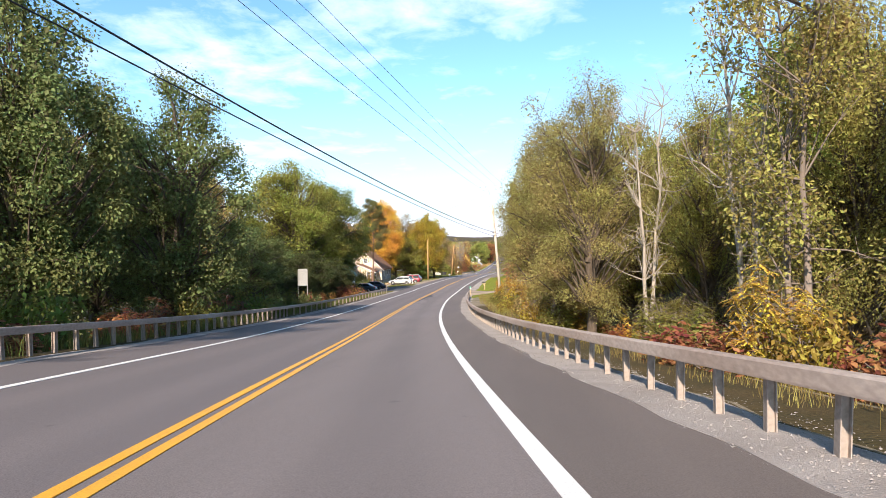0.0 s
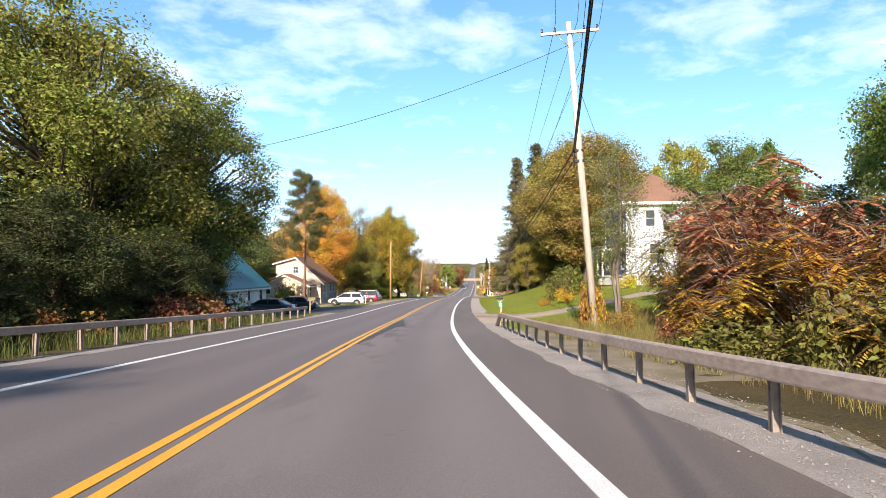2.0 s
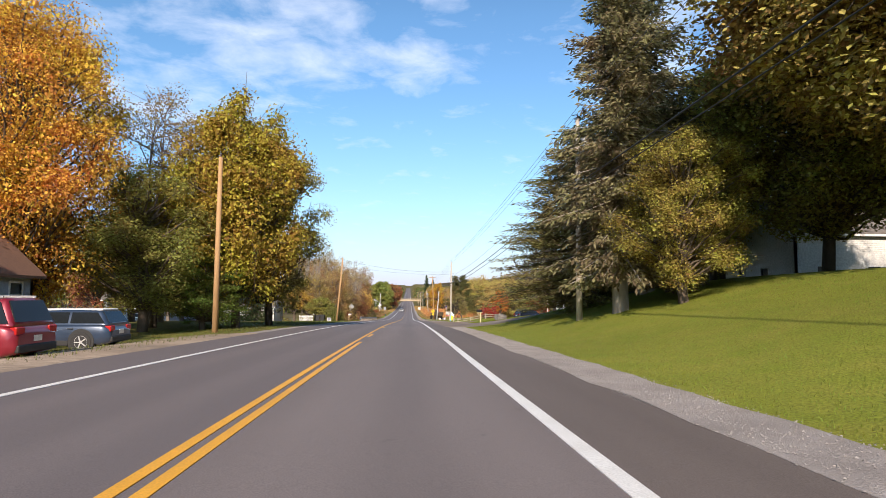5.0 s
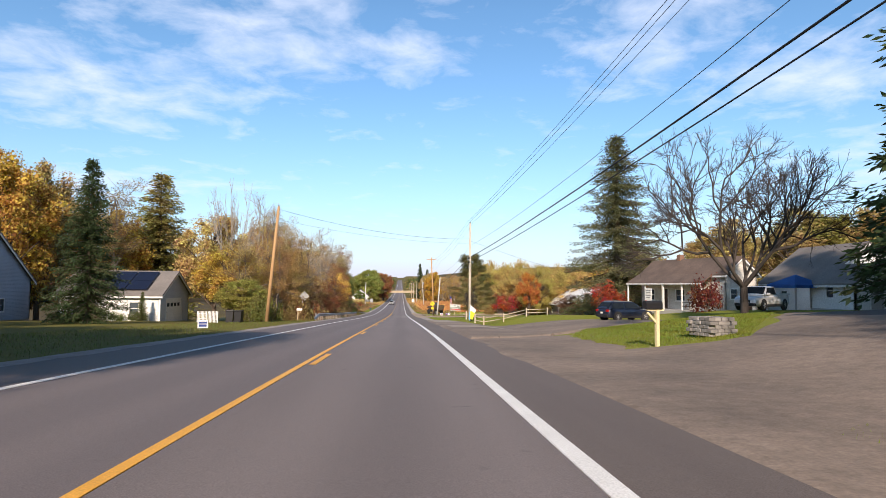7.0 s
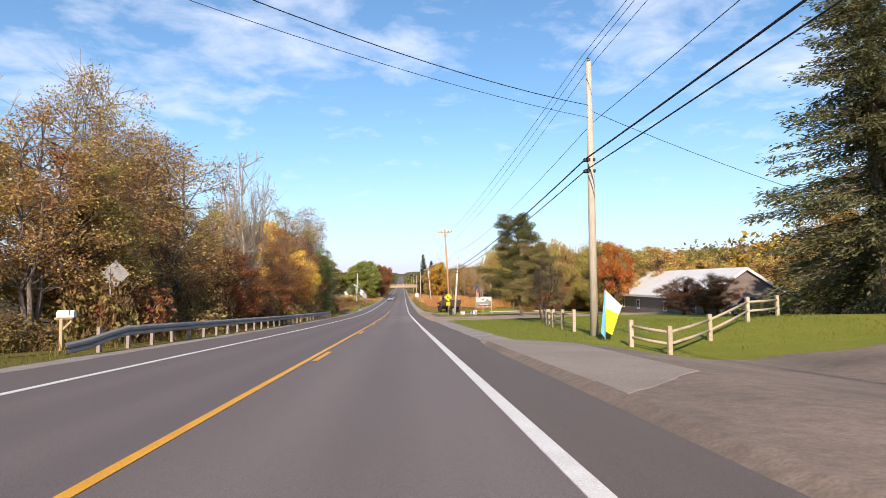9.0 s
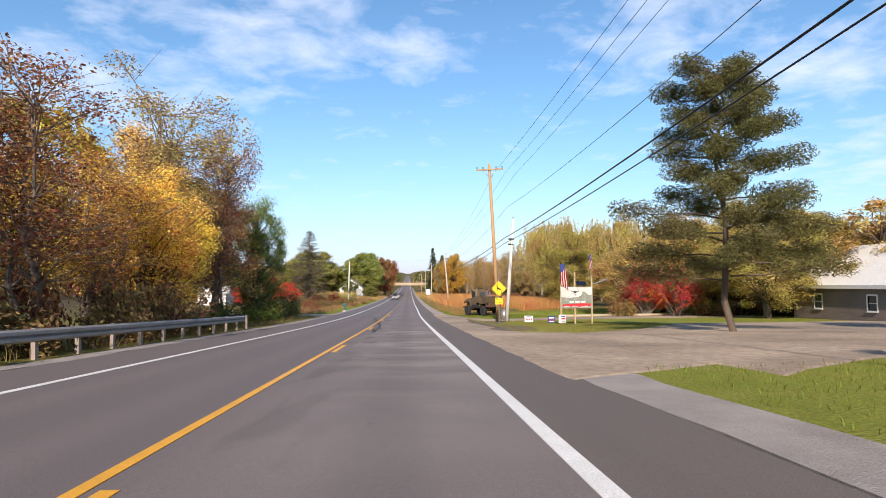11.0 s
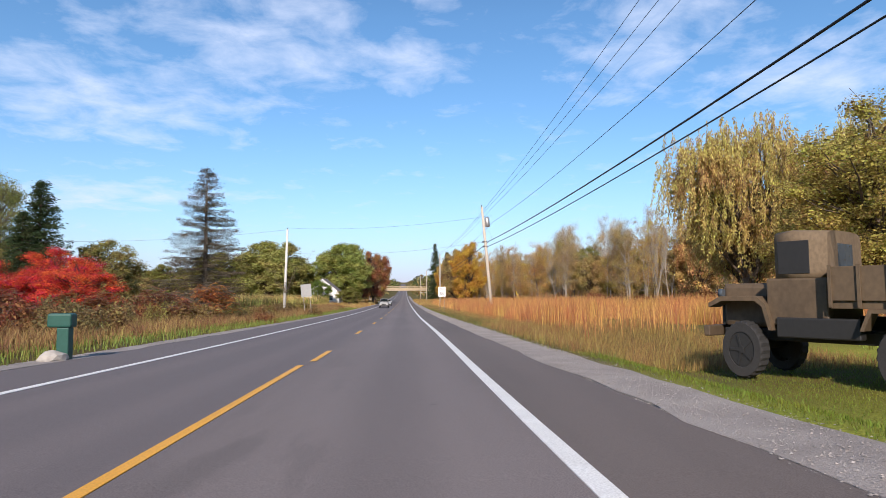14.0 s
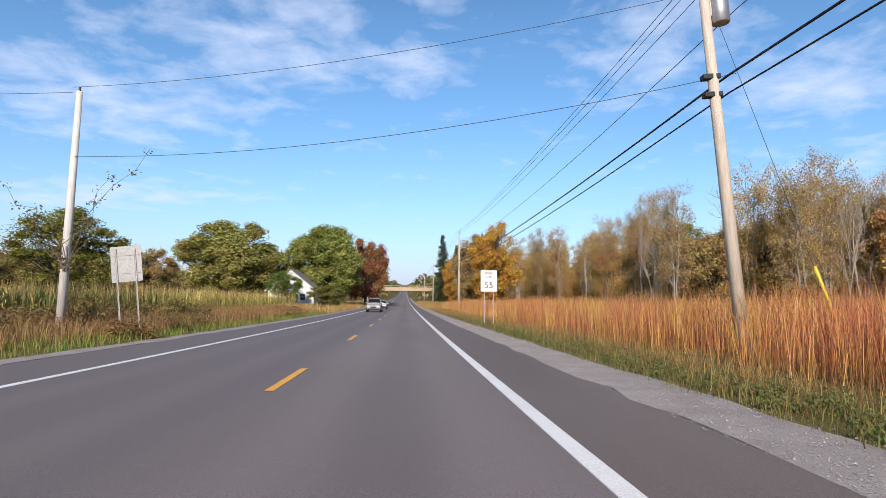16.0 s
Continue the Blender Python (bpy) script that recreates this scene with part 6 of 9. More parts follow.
def small_house(label, x0, x1, y0, y1, eave, ridge, axis, siding, roof, openings, gable_siding=None, over=0.35, category="house", trim=WHITE_PAINT, base=None, name="house"):
    """A one-storey gabled house; openings: lists for the sides south, west, north, east."""
    zg = min(gz(a, b) for a in (x0, x1) for b in (y0, y1)) if base is None else base
    h = thing(name, label, category)
    part("foundation", boxed(x0 + 0.03, x1 - 0.03, y0 + 0.03, y1 - 0.03, zg - 0.8, zg + 0.2), CONCRETE, h)
    z0, z1 = zg + 0.2, zg + eave
    s, w, nn, e = openings
    gs = gable_siding or siding
    g = ridge - eave
    wall(h, (x0, y0), (x1, y0), z0, z1, s, gs if axis == "y" else siding, gable=g if axis == "y" else None)
    wall(h, (x0, y1), (x0, y0), z0, z1, w, gs if axis == "x" else siding, gable=g if axis == "x" else None)
    wall(h, (x1, y1), (x0, y1), z0, z1, nn, gs if axis == "y" else siding, gable=g if axis == "y" else None)
    wall(h, (x1, y0), (x1, y1), z0, z1, e, gs if axis == "x" else siding, gable=g if axis == "x" else None)
    gable_roof(h, x0, x1, y0, y1, z1, zg + ridge, axis, roof, over, trim=trim)
    return h


def gable_slab(parent, outline, y0, y1, material, name="wall", label=""):
    bm = bmesh.new()
    prism(bm, outline, y0, y1, "y")
    return part(name, bm, material, parent, label)


def prism_board(x0, x1, y, z, pitch=0.14):
    """One lapped board on a south wall."""
    bm = bmesh.new()
    prof = [(y - 0.002, z), (y - 0.03, z), (y - 0.03, z + 0.012), (y - 0.006, z + pitch + 0.01), (y - 0.002, z + pitch + 0.01)]
    r0 = [bm.verts.new((x0, a, b)) for a, b in prof]
    r1 = [bm.verts.new((x1, a, b)) for a, b in prof]
    for k in range(5):
        bm.faces.new((r0[k], r0[(k + 1) % 5], r1[(k + 1) % 5], r1[k]))
    bm.faces.new(r0[::-1])
    bm.faces.new(r1)
    bmesh.ops.recalc_face_normals(bm, faces=bm.faces[:])
    return bm


# cream house: steep roof towards the road, a shallow raised one behind
zg = gz(-20, -22) + 0.5
CX0, CX1, CXR = -26.2, -19.3, -23.1
h = thing("house", "cream clapboard house with a brown roof and front gable", "house")
part("foundation", boxed(CX0 + 0.1, CX1 - 0.03, -21.9, -12.7, zg - 0.8, zg + 0.2), CONCRETE, h)
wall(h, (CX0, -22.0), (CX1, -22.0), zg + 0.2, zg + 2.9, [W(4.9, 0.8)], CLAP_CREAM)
# the wall towards the road is grey, the other walls cream
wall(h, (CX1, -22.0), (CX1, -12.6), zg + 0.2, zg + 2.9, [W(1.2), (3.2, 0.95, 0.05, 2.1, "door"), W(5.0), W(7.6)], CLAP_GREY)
wall(h, (CX0, -12.6), (CX0, -22.0), zg + 0.2, zg + 2.9, [], CLAP_CREAM)
gable_slab(h, [(CX0, zg + 2.9), (CX1, zg + 2.9), (CXR, zg + 6.35), (CX0, zg + 5.5)], -22.0, -21.8, CLAP_CREAM)
gable_slab(h, [(CX0, zg + 0.2), (CX1, zg + 0.2), (CX1, zg + 2.9), (CXR, zg + 6.35), (CX0, zg + 5.5)], -12.8, -12.6, CLAP_CREAM)
gable_slab(h, [(CX0, zg + 2.9), (CX0 + 0.15, zg + 2.9), (CX0 + 0.15, zg + 5.47), (CX0, zg + 5.44)], -21.8, -12.8, CLAP_CREAM)
for low, z0_ in ((CX1 + 0.45, 2.45), (CX0 - 0.4, 5.40)):
    gable_slab(h, [(low, zg + z0_), (low, zg + z0_ + 0.14), (CXR, zg + 6.52), (CXR, zg + 6.38)], -22.4, -12.2, SHINGLE_BROWN, "roof")
    gable_slab(h, [(low, zg + z0_ - 0.17), (low, zg + z0_ - 0.01), (CXR, zg + 6.37), (CXR, zg + 6.18)], -22.44, -22.38, WHITE_PAINT, "bargeboard")
clapboards(h, (CX0 + 0.1, -22.0), (CX1 - 0.1, -22.0), zg + 0.2, zg + 2.9, [(4.8, *W(4.9, 0.8)[1:])], CLAP_CREAM)
k_ = 0
while zg + 2.92 + 0.14 * k_ < zg + 6.1:
    q_ = 2.92 + 0.14 * k_
    right_ = CX1 - (CX1 - CXR) * (q_ + 0.14 - 2.9) / 3.45 - 0.12
    left_ = CX0 + 0.06 if q_ < 5.3 else CX0 + (CXR - CX0) * (q_ + 0.14 - 5.5) / 0.85 + 0.2
    spans_ = [(left_, right_)] if not 3.75 < q_ < 5.15 else [(left_, -23.65), (-22.65, right_)]
    for s0_, s1_ in spans_:
        if s1_ - s0_ > 0.1:
            part("board", prism_board(s0_, s1_, -22.0, zg + q_), CLAP_CREAM, h)
    k_ += 1
w2 = part("window", boxed(-23.62, -22.68, -22.06, -21.99, zg + 3.95, zg + 5.05), WHITE_PAINT, h, "small white framed window")
part("pane", boxed(-23.52, -22.78, -22.08, -22.062, zg + 4.05, zg + 4.95), GLASS, w2)
part("muntin", boxed(-23.17, -23.13, -22.09, -22.081, zg + 4.05, zg + 4.95), WHITE_PAINT, w2)
part("muntin", boxed(-23.52, -22.78, -22.094, -22.0905, zg + 4.48, zg + 4.53), WHITE_PAINT, w2)
part("chimney", boxed(-23.7, -23.1, -16.4, -15.8, zg + 5.6, zg + 7.15, 0.02), SHINGLE_BROWN, h, "short brown brick chimney")
wing_ = small_house("low cream front wing with a brown roof", -27.2, -20.4, -25.2, -22.5, 2.35, 3.8, "y", CLAP_CREAM, SHINGLE_BROWN, [[W(0.5, 0.8), W(5.2, 0.8)], [], [], [W(0.8, 1.1, 0.3, 2.0)]], base=zg - 0.05)
clapboards(wing_, (-27.1, -25.2), (-20.5, -25.2), zg + 0.15, zg + 2.3, [(0.4, *W(0.5, 0.8)[1:]), (5.1, *W(5.2, 0.8)[1:])], CLAP_CREAM)
small_house("white clapboard house with a teal metal roof", -28.2, -18.9, -62.0, -47.0, 2.6, 6.9, "y", CLAP_WHITE, TEAL_METAL, [[], [], [], [W(3.5, 1.1), W(9.0, 1.2), W(12.8, 0.9)]])
g = small_house("white garage with solar panels on its roof", -32.4, -23.0, 60.4, 68.2, 3.0, 5.2, "x", CLAP_WHITE, SHINGLE_GREY,
                [[W(6.6, 0.8), W(3.0, 0.7)], [], [], [(1.6, 4.2, 0.02, 2.3, "door", WHITE_PAINT)]], CLAP_PALE, category="garage")
zg = min(gz(a, b) for a in (-32.4, -23.0) for b in (60.4, 68.2))
SOLAR = plain("solar_glass", (0.012, 0.016, 0.035), 0.12)
for k in range(4):
    part("door_pane", boxed(-23.06, -23.035, 62.35 + k * 0.92, 62.95 + k * 0.92, zg + 1.75, zg + 2.1, 0.005), GLASS, g, "dark pane in the garage door")
part("corner_board", boxed(-23.1, -22.93, 60.32, 60.46, zg + 0.1, zg + 2.95), WHITE_PAINT, g)
slope = math.degrees(math.atan2(2.2, 3.9))
for i in range(3):
    for j in range(2):
        m = pose(-30.6 + i * 2.1, 60.6 + j * 1.58, zg + 3.0 + 0.32 + (0.2 + j * 1.58) * 2.2 / 3.9, slope, 0, 0)
        bm = bmesh.new()
        box(bm, 0, 2.02, 0, 1.75, 0, 0.045, m)
        part("solar_panel", bm, SOLAR, g, "dark solar panel")
bm = bmesh.new()
for i in range(5):
    box(bm, -0.003, 0.012, 0.45 + i * 0.72, 0.93 + i * 0.72, 1.62, 1.92, pose(-23.098, 62.0, zg + 0.2))
part("door_lights", bm, GLASS, g, "row of small dark door panes")
small_house("grey clapboard house half hidden by trees", -47, -37, 52, 64, 4.0, 8.6, "x", CLAP_GREY, SHINGLE_GREY, [[W(8.3), W(4.5)], [], [], [W(3), W(7)]])
# bungalow: its own frame has y along the ridge, away from the drive, x from the porch to the back
TIMBER_DARK = surface("dark_stained_timber", (0.06, 0.045, 0.035), (0.03, 0.024, 0.02), 0.8, fine=15, bump=0.3)
BROWN_DOOR = plain("brown_door_paint", (0.06, 0.04, 0.03), 0.5)
BUNG = pose(25.66, 67.73, -2.25, 0, 0, 15.84)
WEATHERED = surface("weathered_white_boards", (0.66, 0.63, 0.57), (0.40, 0.36, 0.31), 0.75, fine=9, bump=0.3, boards=0.15, amount=0.8)
h = small_house("low white bungalow with a long worn roof and porch", 1.75, 5.6, -12.6, -0.2, 3.85, 5.4, "y", WEATHERED, SHINGLE_WORN,
                [[W(0.6, 0.8, 1.2, 2.1), (2.3, 0.95, 0.05, 2.1, "door", BROWN_DOOR)], [W(1.2, 1.0), (3.4, 0.95, 0.05, 2.1, "door", BROWN_DOOR), W(5.6, 1.3), W(8.6, 2.2, 0.95, 2.1)], [], []], base=0.0, over=0.3)
h.matrix_basis = BUNG
bm = bmesh.new()
prism(bm, [(-0.05, 2.78), (1.46, 3.74), (1.46, 3.84), (-0.05, 2.9)], -11.4, 0.15, "y")
part("porch_roof", bm, SHINGLE_WORN, h)
part("gutter", boxed(-0.14, -0.06, -11.4, 0.15, 2.74, 2.86, 0.01), WHITE_PAINT, h, "white gutter")
part("porch_floor", boxed(0.0, 1.74, -11.3, 0.1, -0.3, 0.16), CONCRETE, h)
for y in (0.0, -3.0, -5.9, -8.6, -11.25):
    part("porch_post", boxed(0.0, 0.12, y - 0.06, y + 0.06, 0.161, 2.77), WHITE_PAINT, h)
bm = bmesh.new()
tube(bm, [(-0.1, -5.9, 2.76), (0.02, -5.75, 2.5), (0.02, -5.75, 0.0)], [0.05, 0.05, 0.05], 8)
part("downspout", bm, WHITE_PAINT, h, "white downspout")
for z in (0.55, 0.95):
    part("porch_rail", boxed(0.03, 0.09, -11.2, -8.65, z, z + 0.06), TIMBER_DARK, h, "dark porch rail")
part("chimney", boxed(3.4, 3.95, -4.6, -4.1, 4.9, 6.0, 0.02), SHINGLE_BROWN, h, "short brick chimney")
nb = thing("notice_board", "white notice board on the bungalow porch", "notice board")
nb.matrix_basis = BUNG
part("board", boxed(-0.22, -0.18, -4.35, -3.25, 0.95, 2.35, 0.004, pose(0, 0, 0, 0, 0, 0)), WHITE_PAINT, nb)
for z, w in ((2.1, 0.4), (1.9, 0.3), (1.55, 0.42), (1.35, 0.35)):
    part("bar", boxed(-0.226, -0.2205, -3.8 - w, -3.8 + w, z - 0.05, z + 0.05), GREY_METAL, nb)
for y in (-4.25, -3.35):
    part("leg", boxed(-0.21, -0.19, y - 0.02, y + 0.02, -0.1, 0.95), GREY_METAL, nb)
small_house("white house with a grey blue roof", 37.5, 46, 52, 61, 3.2, 6.6, "y", CLAP_WHITE, SHINGLE_GREY, [[W(2), W(5.6)], [W(3)], [], []])
small_house("small white outbuilding beside the drive", 33.5, 37, 43, 48, 2.3, 3.6, "y", CLAP_WHITE, SHINGLE_GREY, [[(1.2, 1.0, 0.05, 1.95, "door")], [W(2, 0.7)], [], []], category="shed", name="shed")
small_house("long low white outbuilding beside the drive", 38.5, 48, 41, 48, 2.4, 3.9, "x", CLAP_WHITE, SHINGLE_GREY, [[W(1.5), W(5)], [], [], []], category="shed", name="shed")
small_house("white ranch house with a pale metal roof", 34.5, 44.5, 112, 141, 3.1, 6.3, "y", CLAP_TAUPE, WHITE_PAINT, [[W(2), W(6)], [W(3), W(9), W(18), W(26)], [], []])
small_house("white farmhouse behind the trees", 25.5, 35, -6, 3, 4.6, 7.4, "x", CLAP_WHITE, SHINGLE_GREY, [[W(1.5), W(5), W(8)], [W(2), W(5)], [], []])
small_house("small white shed with a teal door on the lawn", 24.6, 27.4, -20.5, -17.0, 2.3, 3.3, "y", CLAP_WHITE, SHINGLE_GREY, [[(0.75, 1.3, 0.05, 2.0, "door", TEAL_DOOR)], [W(1.2, 0.7)], [], []], category="shed", name="shed", over=0.2)
small_house("white house beside the corn field", -23.5, -15.5, 299, 307, 3.0, 6.2, "y", CLAP_WHITE, SHINGLE_GREY, [[W(1.5), W(5.5)], [], [], [W(2), W(5)]])
small_house("small white building behind the brush", -41, -34, 205, 210, 2.6, 3.6, "x", CLAP_WHITE, WHITE_PAINT, [[W(2), W(4.6)], [], [], []], category="building", name="building")
for x, y in ((-60, 640), (14, 700), (-30, 760), (30, 620), (-90, 700)):
    small_house("white house on the far hill", x, x + 9, y, y + 8, 4.5, 8.0, "x", CLAP_WHITE, SHINGLE_GREY, [[W(1.5), W(5)], [], [], []])

# ---- footbridge ahead ----
TIMBER = surface("pale_timber", (0.50, 0.40, 0.27), (0.36, 0.27, 0.17), 0.85, fine=6, bump=0.3, stretch=(0.2, 1, 1))
b = thing("road_bridge", "long pale bridge spanning the road ahead", "bridge")
zb = float(road_z(410)) + 4.6
part("deck", boxed(-17, 17, 408, 413, zb - 0.35, zb + 0.25), CONCRETE, b)
part("girder", boxed(-17, 17, 407.6, 407.95, zb - 0.2, zb + 1.0), TIMBER, b)
for k in range(12):
    part("rib", boxed(-17 + k * 3, -16.7 + k * 3, 407.45, 407.6, zb - 0.3, zb + 1.6), TIMBER, b)
part("parapet", boxed(-17, 17, 407.62, 407.78, zb + 1.4, zb + 1.6), TIMBER, b)
for x in (-14, 12):
    part("pier", boxed(x - 0.8, x + 0.8, 408.4, 412.6, zb - 6.5, zb - 0.36), CONCRETE, b)


# ---- drives and parking ----
def drape(name, edge_a, edge_b, lift, material, label, n=24, m=8, category="driveway", ragged=0.22, inner=None):
    """A surface between two plan edges, laid on the ground."""
    def walk_edge(e, t):
        e = [Vector((*p, 0)) for p in e]
        d = [(b - a).length for a, b in zip(e, e[1:])]
        s = t * sum(d)
        for a, b, k in zip(e, e[1:], d):
            if s <= k + 1e-6:
                return a.lerp(b, s / k if k else 0)
            s -= k
        return e[-1]
    rr = random.Random(len(name) + n)
    v, f = [], []
    for i in range(n + 1):
        a, b = walk_edge(edge_a, i / n), walk_edge(edge_b, i / n)
        for j in range(m + 1):
            p = a.lerp(b, j / m)
            if j in (0, m):
                k = inner if inner is not None and j == 0 else ragged
                p.x += rr.uniform(-k, k)
                p.y += rr.uniform(-k, k)
            v.append((p.x, p.y, gz(p.x, p.y) + lift))
    for i in range(n):
        for j in range(m):
            q = i * (m + 1) + j
            f.append((q, q + 1, q + m + 2, q + m + 1))
    rim = [j for j in range(m + 1)] + [i * (m + 1) + m for i in range(1, n + 1)] + [n * (m + 1) + j for j in range(m - 1, -1, -1)] + [i * (m + 1) for i in range(n - 1, 0, -1)]
    k0 = len(v)
    for q in rim:
        i, j = divmod(q, m + 1)
        inner = Vector(v[min(max(i, 1), n - 1) * (m + 1) + min(max(j, 1), m - 1)])
        out = (Vector(v[q]) - inner).normalized() * 0.3
        v.append((v[q][0] + out.x, v[q][1] + out.y, gz(v[q][0] + out.x, v[q][1] + out.y) - 0.03))
    for i, q in enumerate(rim):
        e = (i + 1) % len(rim)
        f.append((rim[e], q, k0 + i, k0 + e))
    return tagged(new(name, raw_mesh(name, v, f, material)), label, category, kind="structure")


def beside(u, y):
    return (float(centre(y)) + u, y)


DRIVE_SOUTH = [(4.9, -77.6), (6.0, -75.6), (7.3, -73.9), (9.7, -72.4), (12.8, -71.2), (18, -69), (32, -63)]
DRIVE_NORTH = [(4.9, -65.2), (6.2, -67.3), (8.4, -68.5), (10.5, -68.4), (12.7, -68.2), (16, -66.7), (32, -58.5)]
drape("driveway_blue_house", [beside(5.1, -79.5), *DRIVE_SOUTH], [beside(4.95, -62), *DRIVE_NORTH], 0.018, DIRT, "pale gravel driveway beside the blue house", 60, 16)
drape("forecourt_bungalow", [beside(4.85, 24), (7.3, 26.2), (9.2, 30), (18, 32.8), (25, 39)], [beside(4.85, 64), (10, 62), (18, 60), (23.5, 57)], 0.09, FORECOURT, "wide gravel forecourt before the bungalow", 64, 40)
drape("drive_neighbour", [beside(4.85, 1), (9, 4), (16, 8), (30, 16)], [beside(4.85, 15.5), (6.6, 16.6), (9.5, 16.0), (13, 20.3), (15.5, 24), (20, 28.6), (29, 36)], 0.02, FORECOURT, "worn brown gravel driveway", 24, 8)
drape("apron_island", [beside(4.86, 14), beside(4.86, 27)], [beside(8.2, 15.8), beside(8.4, 20), beside(8.6, 25)], 0.028, FORECOURT, "worn gravel between road and grass island", 12, 6)
# the spruce shadow on the upper drive is put into this sheet's dark colour
drape("drive_upper", [(12.4, 8.5), (18, 10.5), (29.5, 17)], [(14.2, 20.6), (19.5, 26.6), (28, 34)], 0.035, asphalt_material("shadowed_asphalt", (0.075, 0.066, 0.063), 0.5), "worn asphalt rising to the house, darkened in colour as spruce shade", 18, 10)
drape("apron_patch", [beside(4.9, 52), beside(7.0, 54.5)], [beside(4.9, 66), beside(7.4, 62.5)], 0.10, PATCHED, "pale patch of worn paving beside the road", 10, 10, "paving", 0.04)
drape("forecourt_patch", [beside(5.05, 41.6), beside(5.05, 37.8)], [(9.6, 42.2), (9.4, 38.0)], 0.10, PATCHED, "pale rectangle of worn paving in the forecourt", 16, 16, "paving", 0.04)
drape("apron_signs", [beside(4.85, 98), beside(4.85, 154)], [beside(9.5, 101), beside(10.5, 113), beside(6.6, 117), beside(7.0, 137), beside(9, 140), beside(9, 147), beside(6.2, 154)], 0.02, DIRT, "dusty gravel apron beside the road", 90, 10, ragged=0.3, inner=0.05)
SOIL = surface("bare_brown_soil", (0.15, 0.115, 0.085), (0.075, 0.058, 0.045), 0.95, fine=22, bump=0.8, depth=0.02, big=0.7, amount=0.9, mottle=0.5)
drape("soil_patch", [beside(6.4, 117), beside(6.9, 122), beside(6.5, 128), beside(6.7, 133), beside(7.2, 139)], [beside(8.3, 117), beside(8.6, 123), beside(8.9, 130), beside(9.4, 136), beside(10.4, 139)], 0.034, SOIL, "bare dark brown soil round the poles", 60, 8, ragged=0.3)
SEAL = asphalt_material("dark_road_seal", (0.056, 0.051, 0.053), 0.3)
drape("road_seal", [(-0.40, -83.4), (-0.44, -82.7), (-0.57, -80.8), (-0.62, -79.2), (-0.69, -77.5), (-0.72, -75.2)], [(-0.05, -83.4), (0.26, -82.0), (0.06, -81.2), (-0.02, -80.2), (-0.21, -79.2), (-0.60, -75.6)], 0.006, SEAL, "dark ragged sealed patch in the road", 60, 6, "road patch", 0.07)
drape("road_seal", [(0.02, -95.5), (-0.05, -91.0), (-0.22, -87.0), (-0.40, -83.6)], [(0.12, -95.5), (0.12, -91.0), (-0.02, -87.0), (-0.08, -83.6)], 0.005, SEAL, "dark ragged sealed patch in the road", 70, 4, "road patch", 0.09)
seam = spline([116.0, 121.0, 125.5, 129.2, 135.0, 146.5], [-1.57, -1.6, -1.64, -1.9, -2.35, -3.15])
rr = random.Random(77)
v, f = [], []
for i in range(620):
    y = 116 + 30 * rr.random()
    wide = 0.03 + 0.14 * max(0.0, math.sin(y * 0.9) * math.sin(y * 0.37 + 1) + 0.25)
    x, r = float(seam(y)) + rr.gauss(0, wide), rr.uniform(0.015, 0.06)
    ring = [(x + math.cos(a) * r * rr.uniform(0.5, 1.2), y + math.sin(a) * r * rr.uniform(1.2, 4.0)) for a in (k * math.tau / 9 for k in range(9))]
    f.append(tuple(range(len(v), len(v) + 9)))
    v += [(px, py, gz(px, py) + 0.005 + i * 0.000004) for px, py in ring]
tagged(new("road_seal", raw_mesh("road_seal", v, f, SEAL)), "dark ragged tar blots along a seam beside the yellow line", "road patch", kind="structure")
mark = thing("pavement_mark", "thin white sprayed marks on the shoulder", "road marking", kind="structure")
SPRAY = plain("white_spray", (0.72, 0.71, 0.69), 0.7)


def stroke(x0, y0, x1, y1, w):
    """One flat sprayed bar between two places on the pavement."""
    dx, dy = x1 - x0, y1 - y0
    k = w / 2 / math.hypot(dx, dy)
    q = [(x0 - dy * k, y0 + dx * k), (x1 - dy * k, y1 + dx * k), (x1 + dy * k, y1 - dx * k), (x0 + dy * k, y0 - dx * k)]
    part("bar", raw_mesh("bar", [(px, py, float(road_z(py)) + 0.012) for px, py in q], [(3, 2, 1, 0)], SPRAY), None, mark)


for (x0, y0), (x1, y1) in (((1.94, 135.87), (2.15, 135.49)), ((1.68, 135.8), (1.89, 135.46))):
    for k in range(4):
        sx, sy = x0 + (x1 - x0) * k / 3, y0 + (y1 - y0) * k / 3
        stroke(sx - 0.02, sy - 0.08, sx + 0.03, sy + 0.08, 0.022)
stroke(1.8, 136.13, 2.08, 136.19, 0.02)
stroke(1.8, 136.13, 1.78, 135.94, 0.02)
drape("drive_ranch", [beside(8.5, 98), (14, 104), (22, 110), (34, 116)], [beside(8.5, 113), (11.5, 117), (16, 124), (34, 133)], 0.03, DIRT, "gravel drive to the ranch house", 24, 8)
drape("drive_meadow", [beside(6, 139), (16, 141), (34, 145)], [beside(6, 143), (16, 146), (34, 151)], 0.03, DIRT, "gravel track across the lawn", 24, 6)
drape("parking_teal_house", [beside(-5.8, -64), (-13, -66), (-18.6, -64)], [beside(-5.8, -47), (-13, -49), (-18.6, -51)], 0.02, asphalt_material("parking_asphalt", (0.085, 0.08, 0.08), 0.6), "dark worn parking strip beside the road", 16, 10, "parking")
drape("parking_cream_house", [beside(-5.8, -40), (-12, -38), (-18.8, -36)], [beside(-5.8, -14), (-12, -17), (-17.0, -22)], 0.02, DIRT, "gravel parking beside the cream house", 16, 10, "parking")
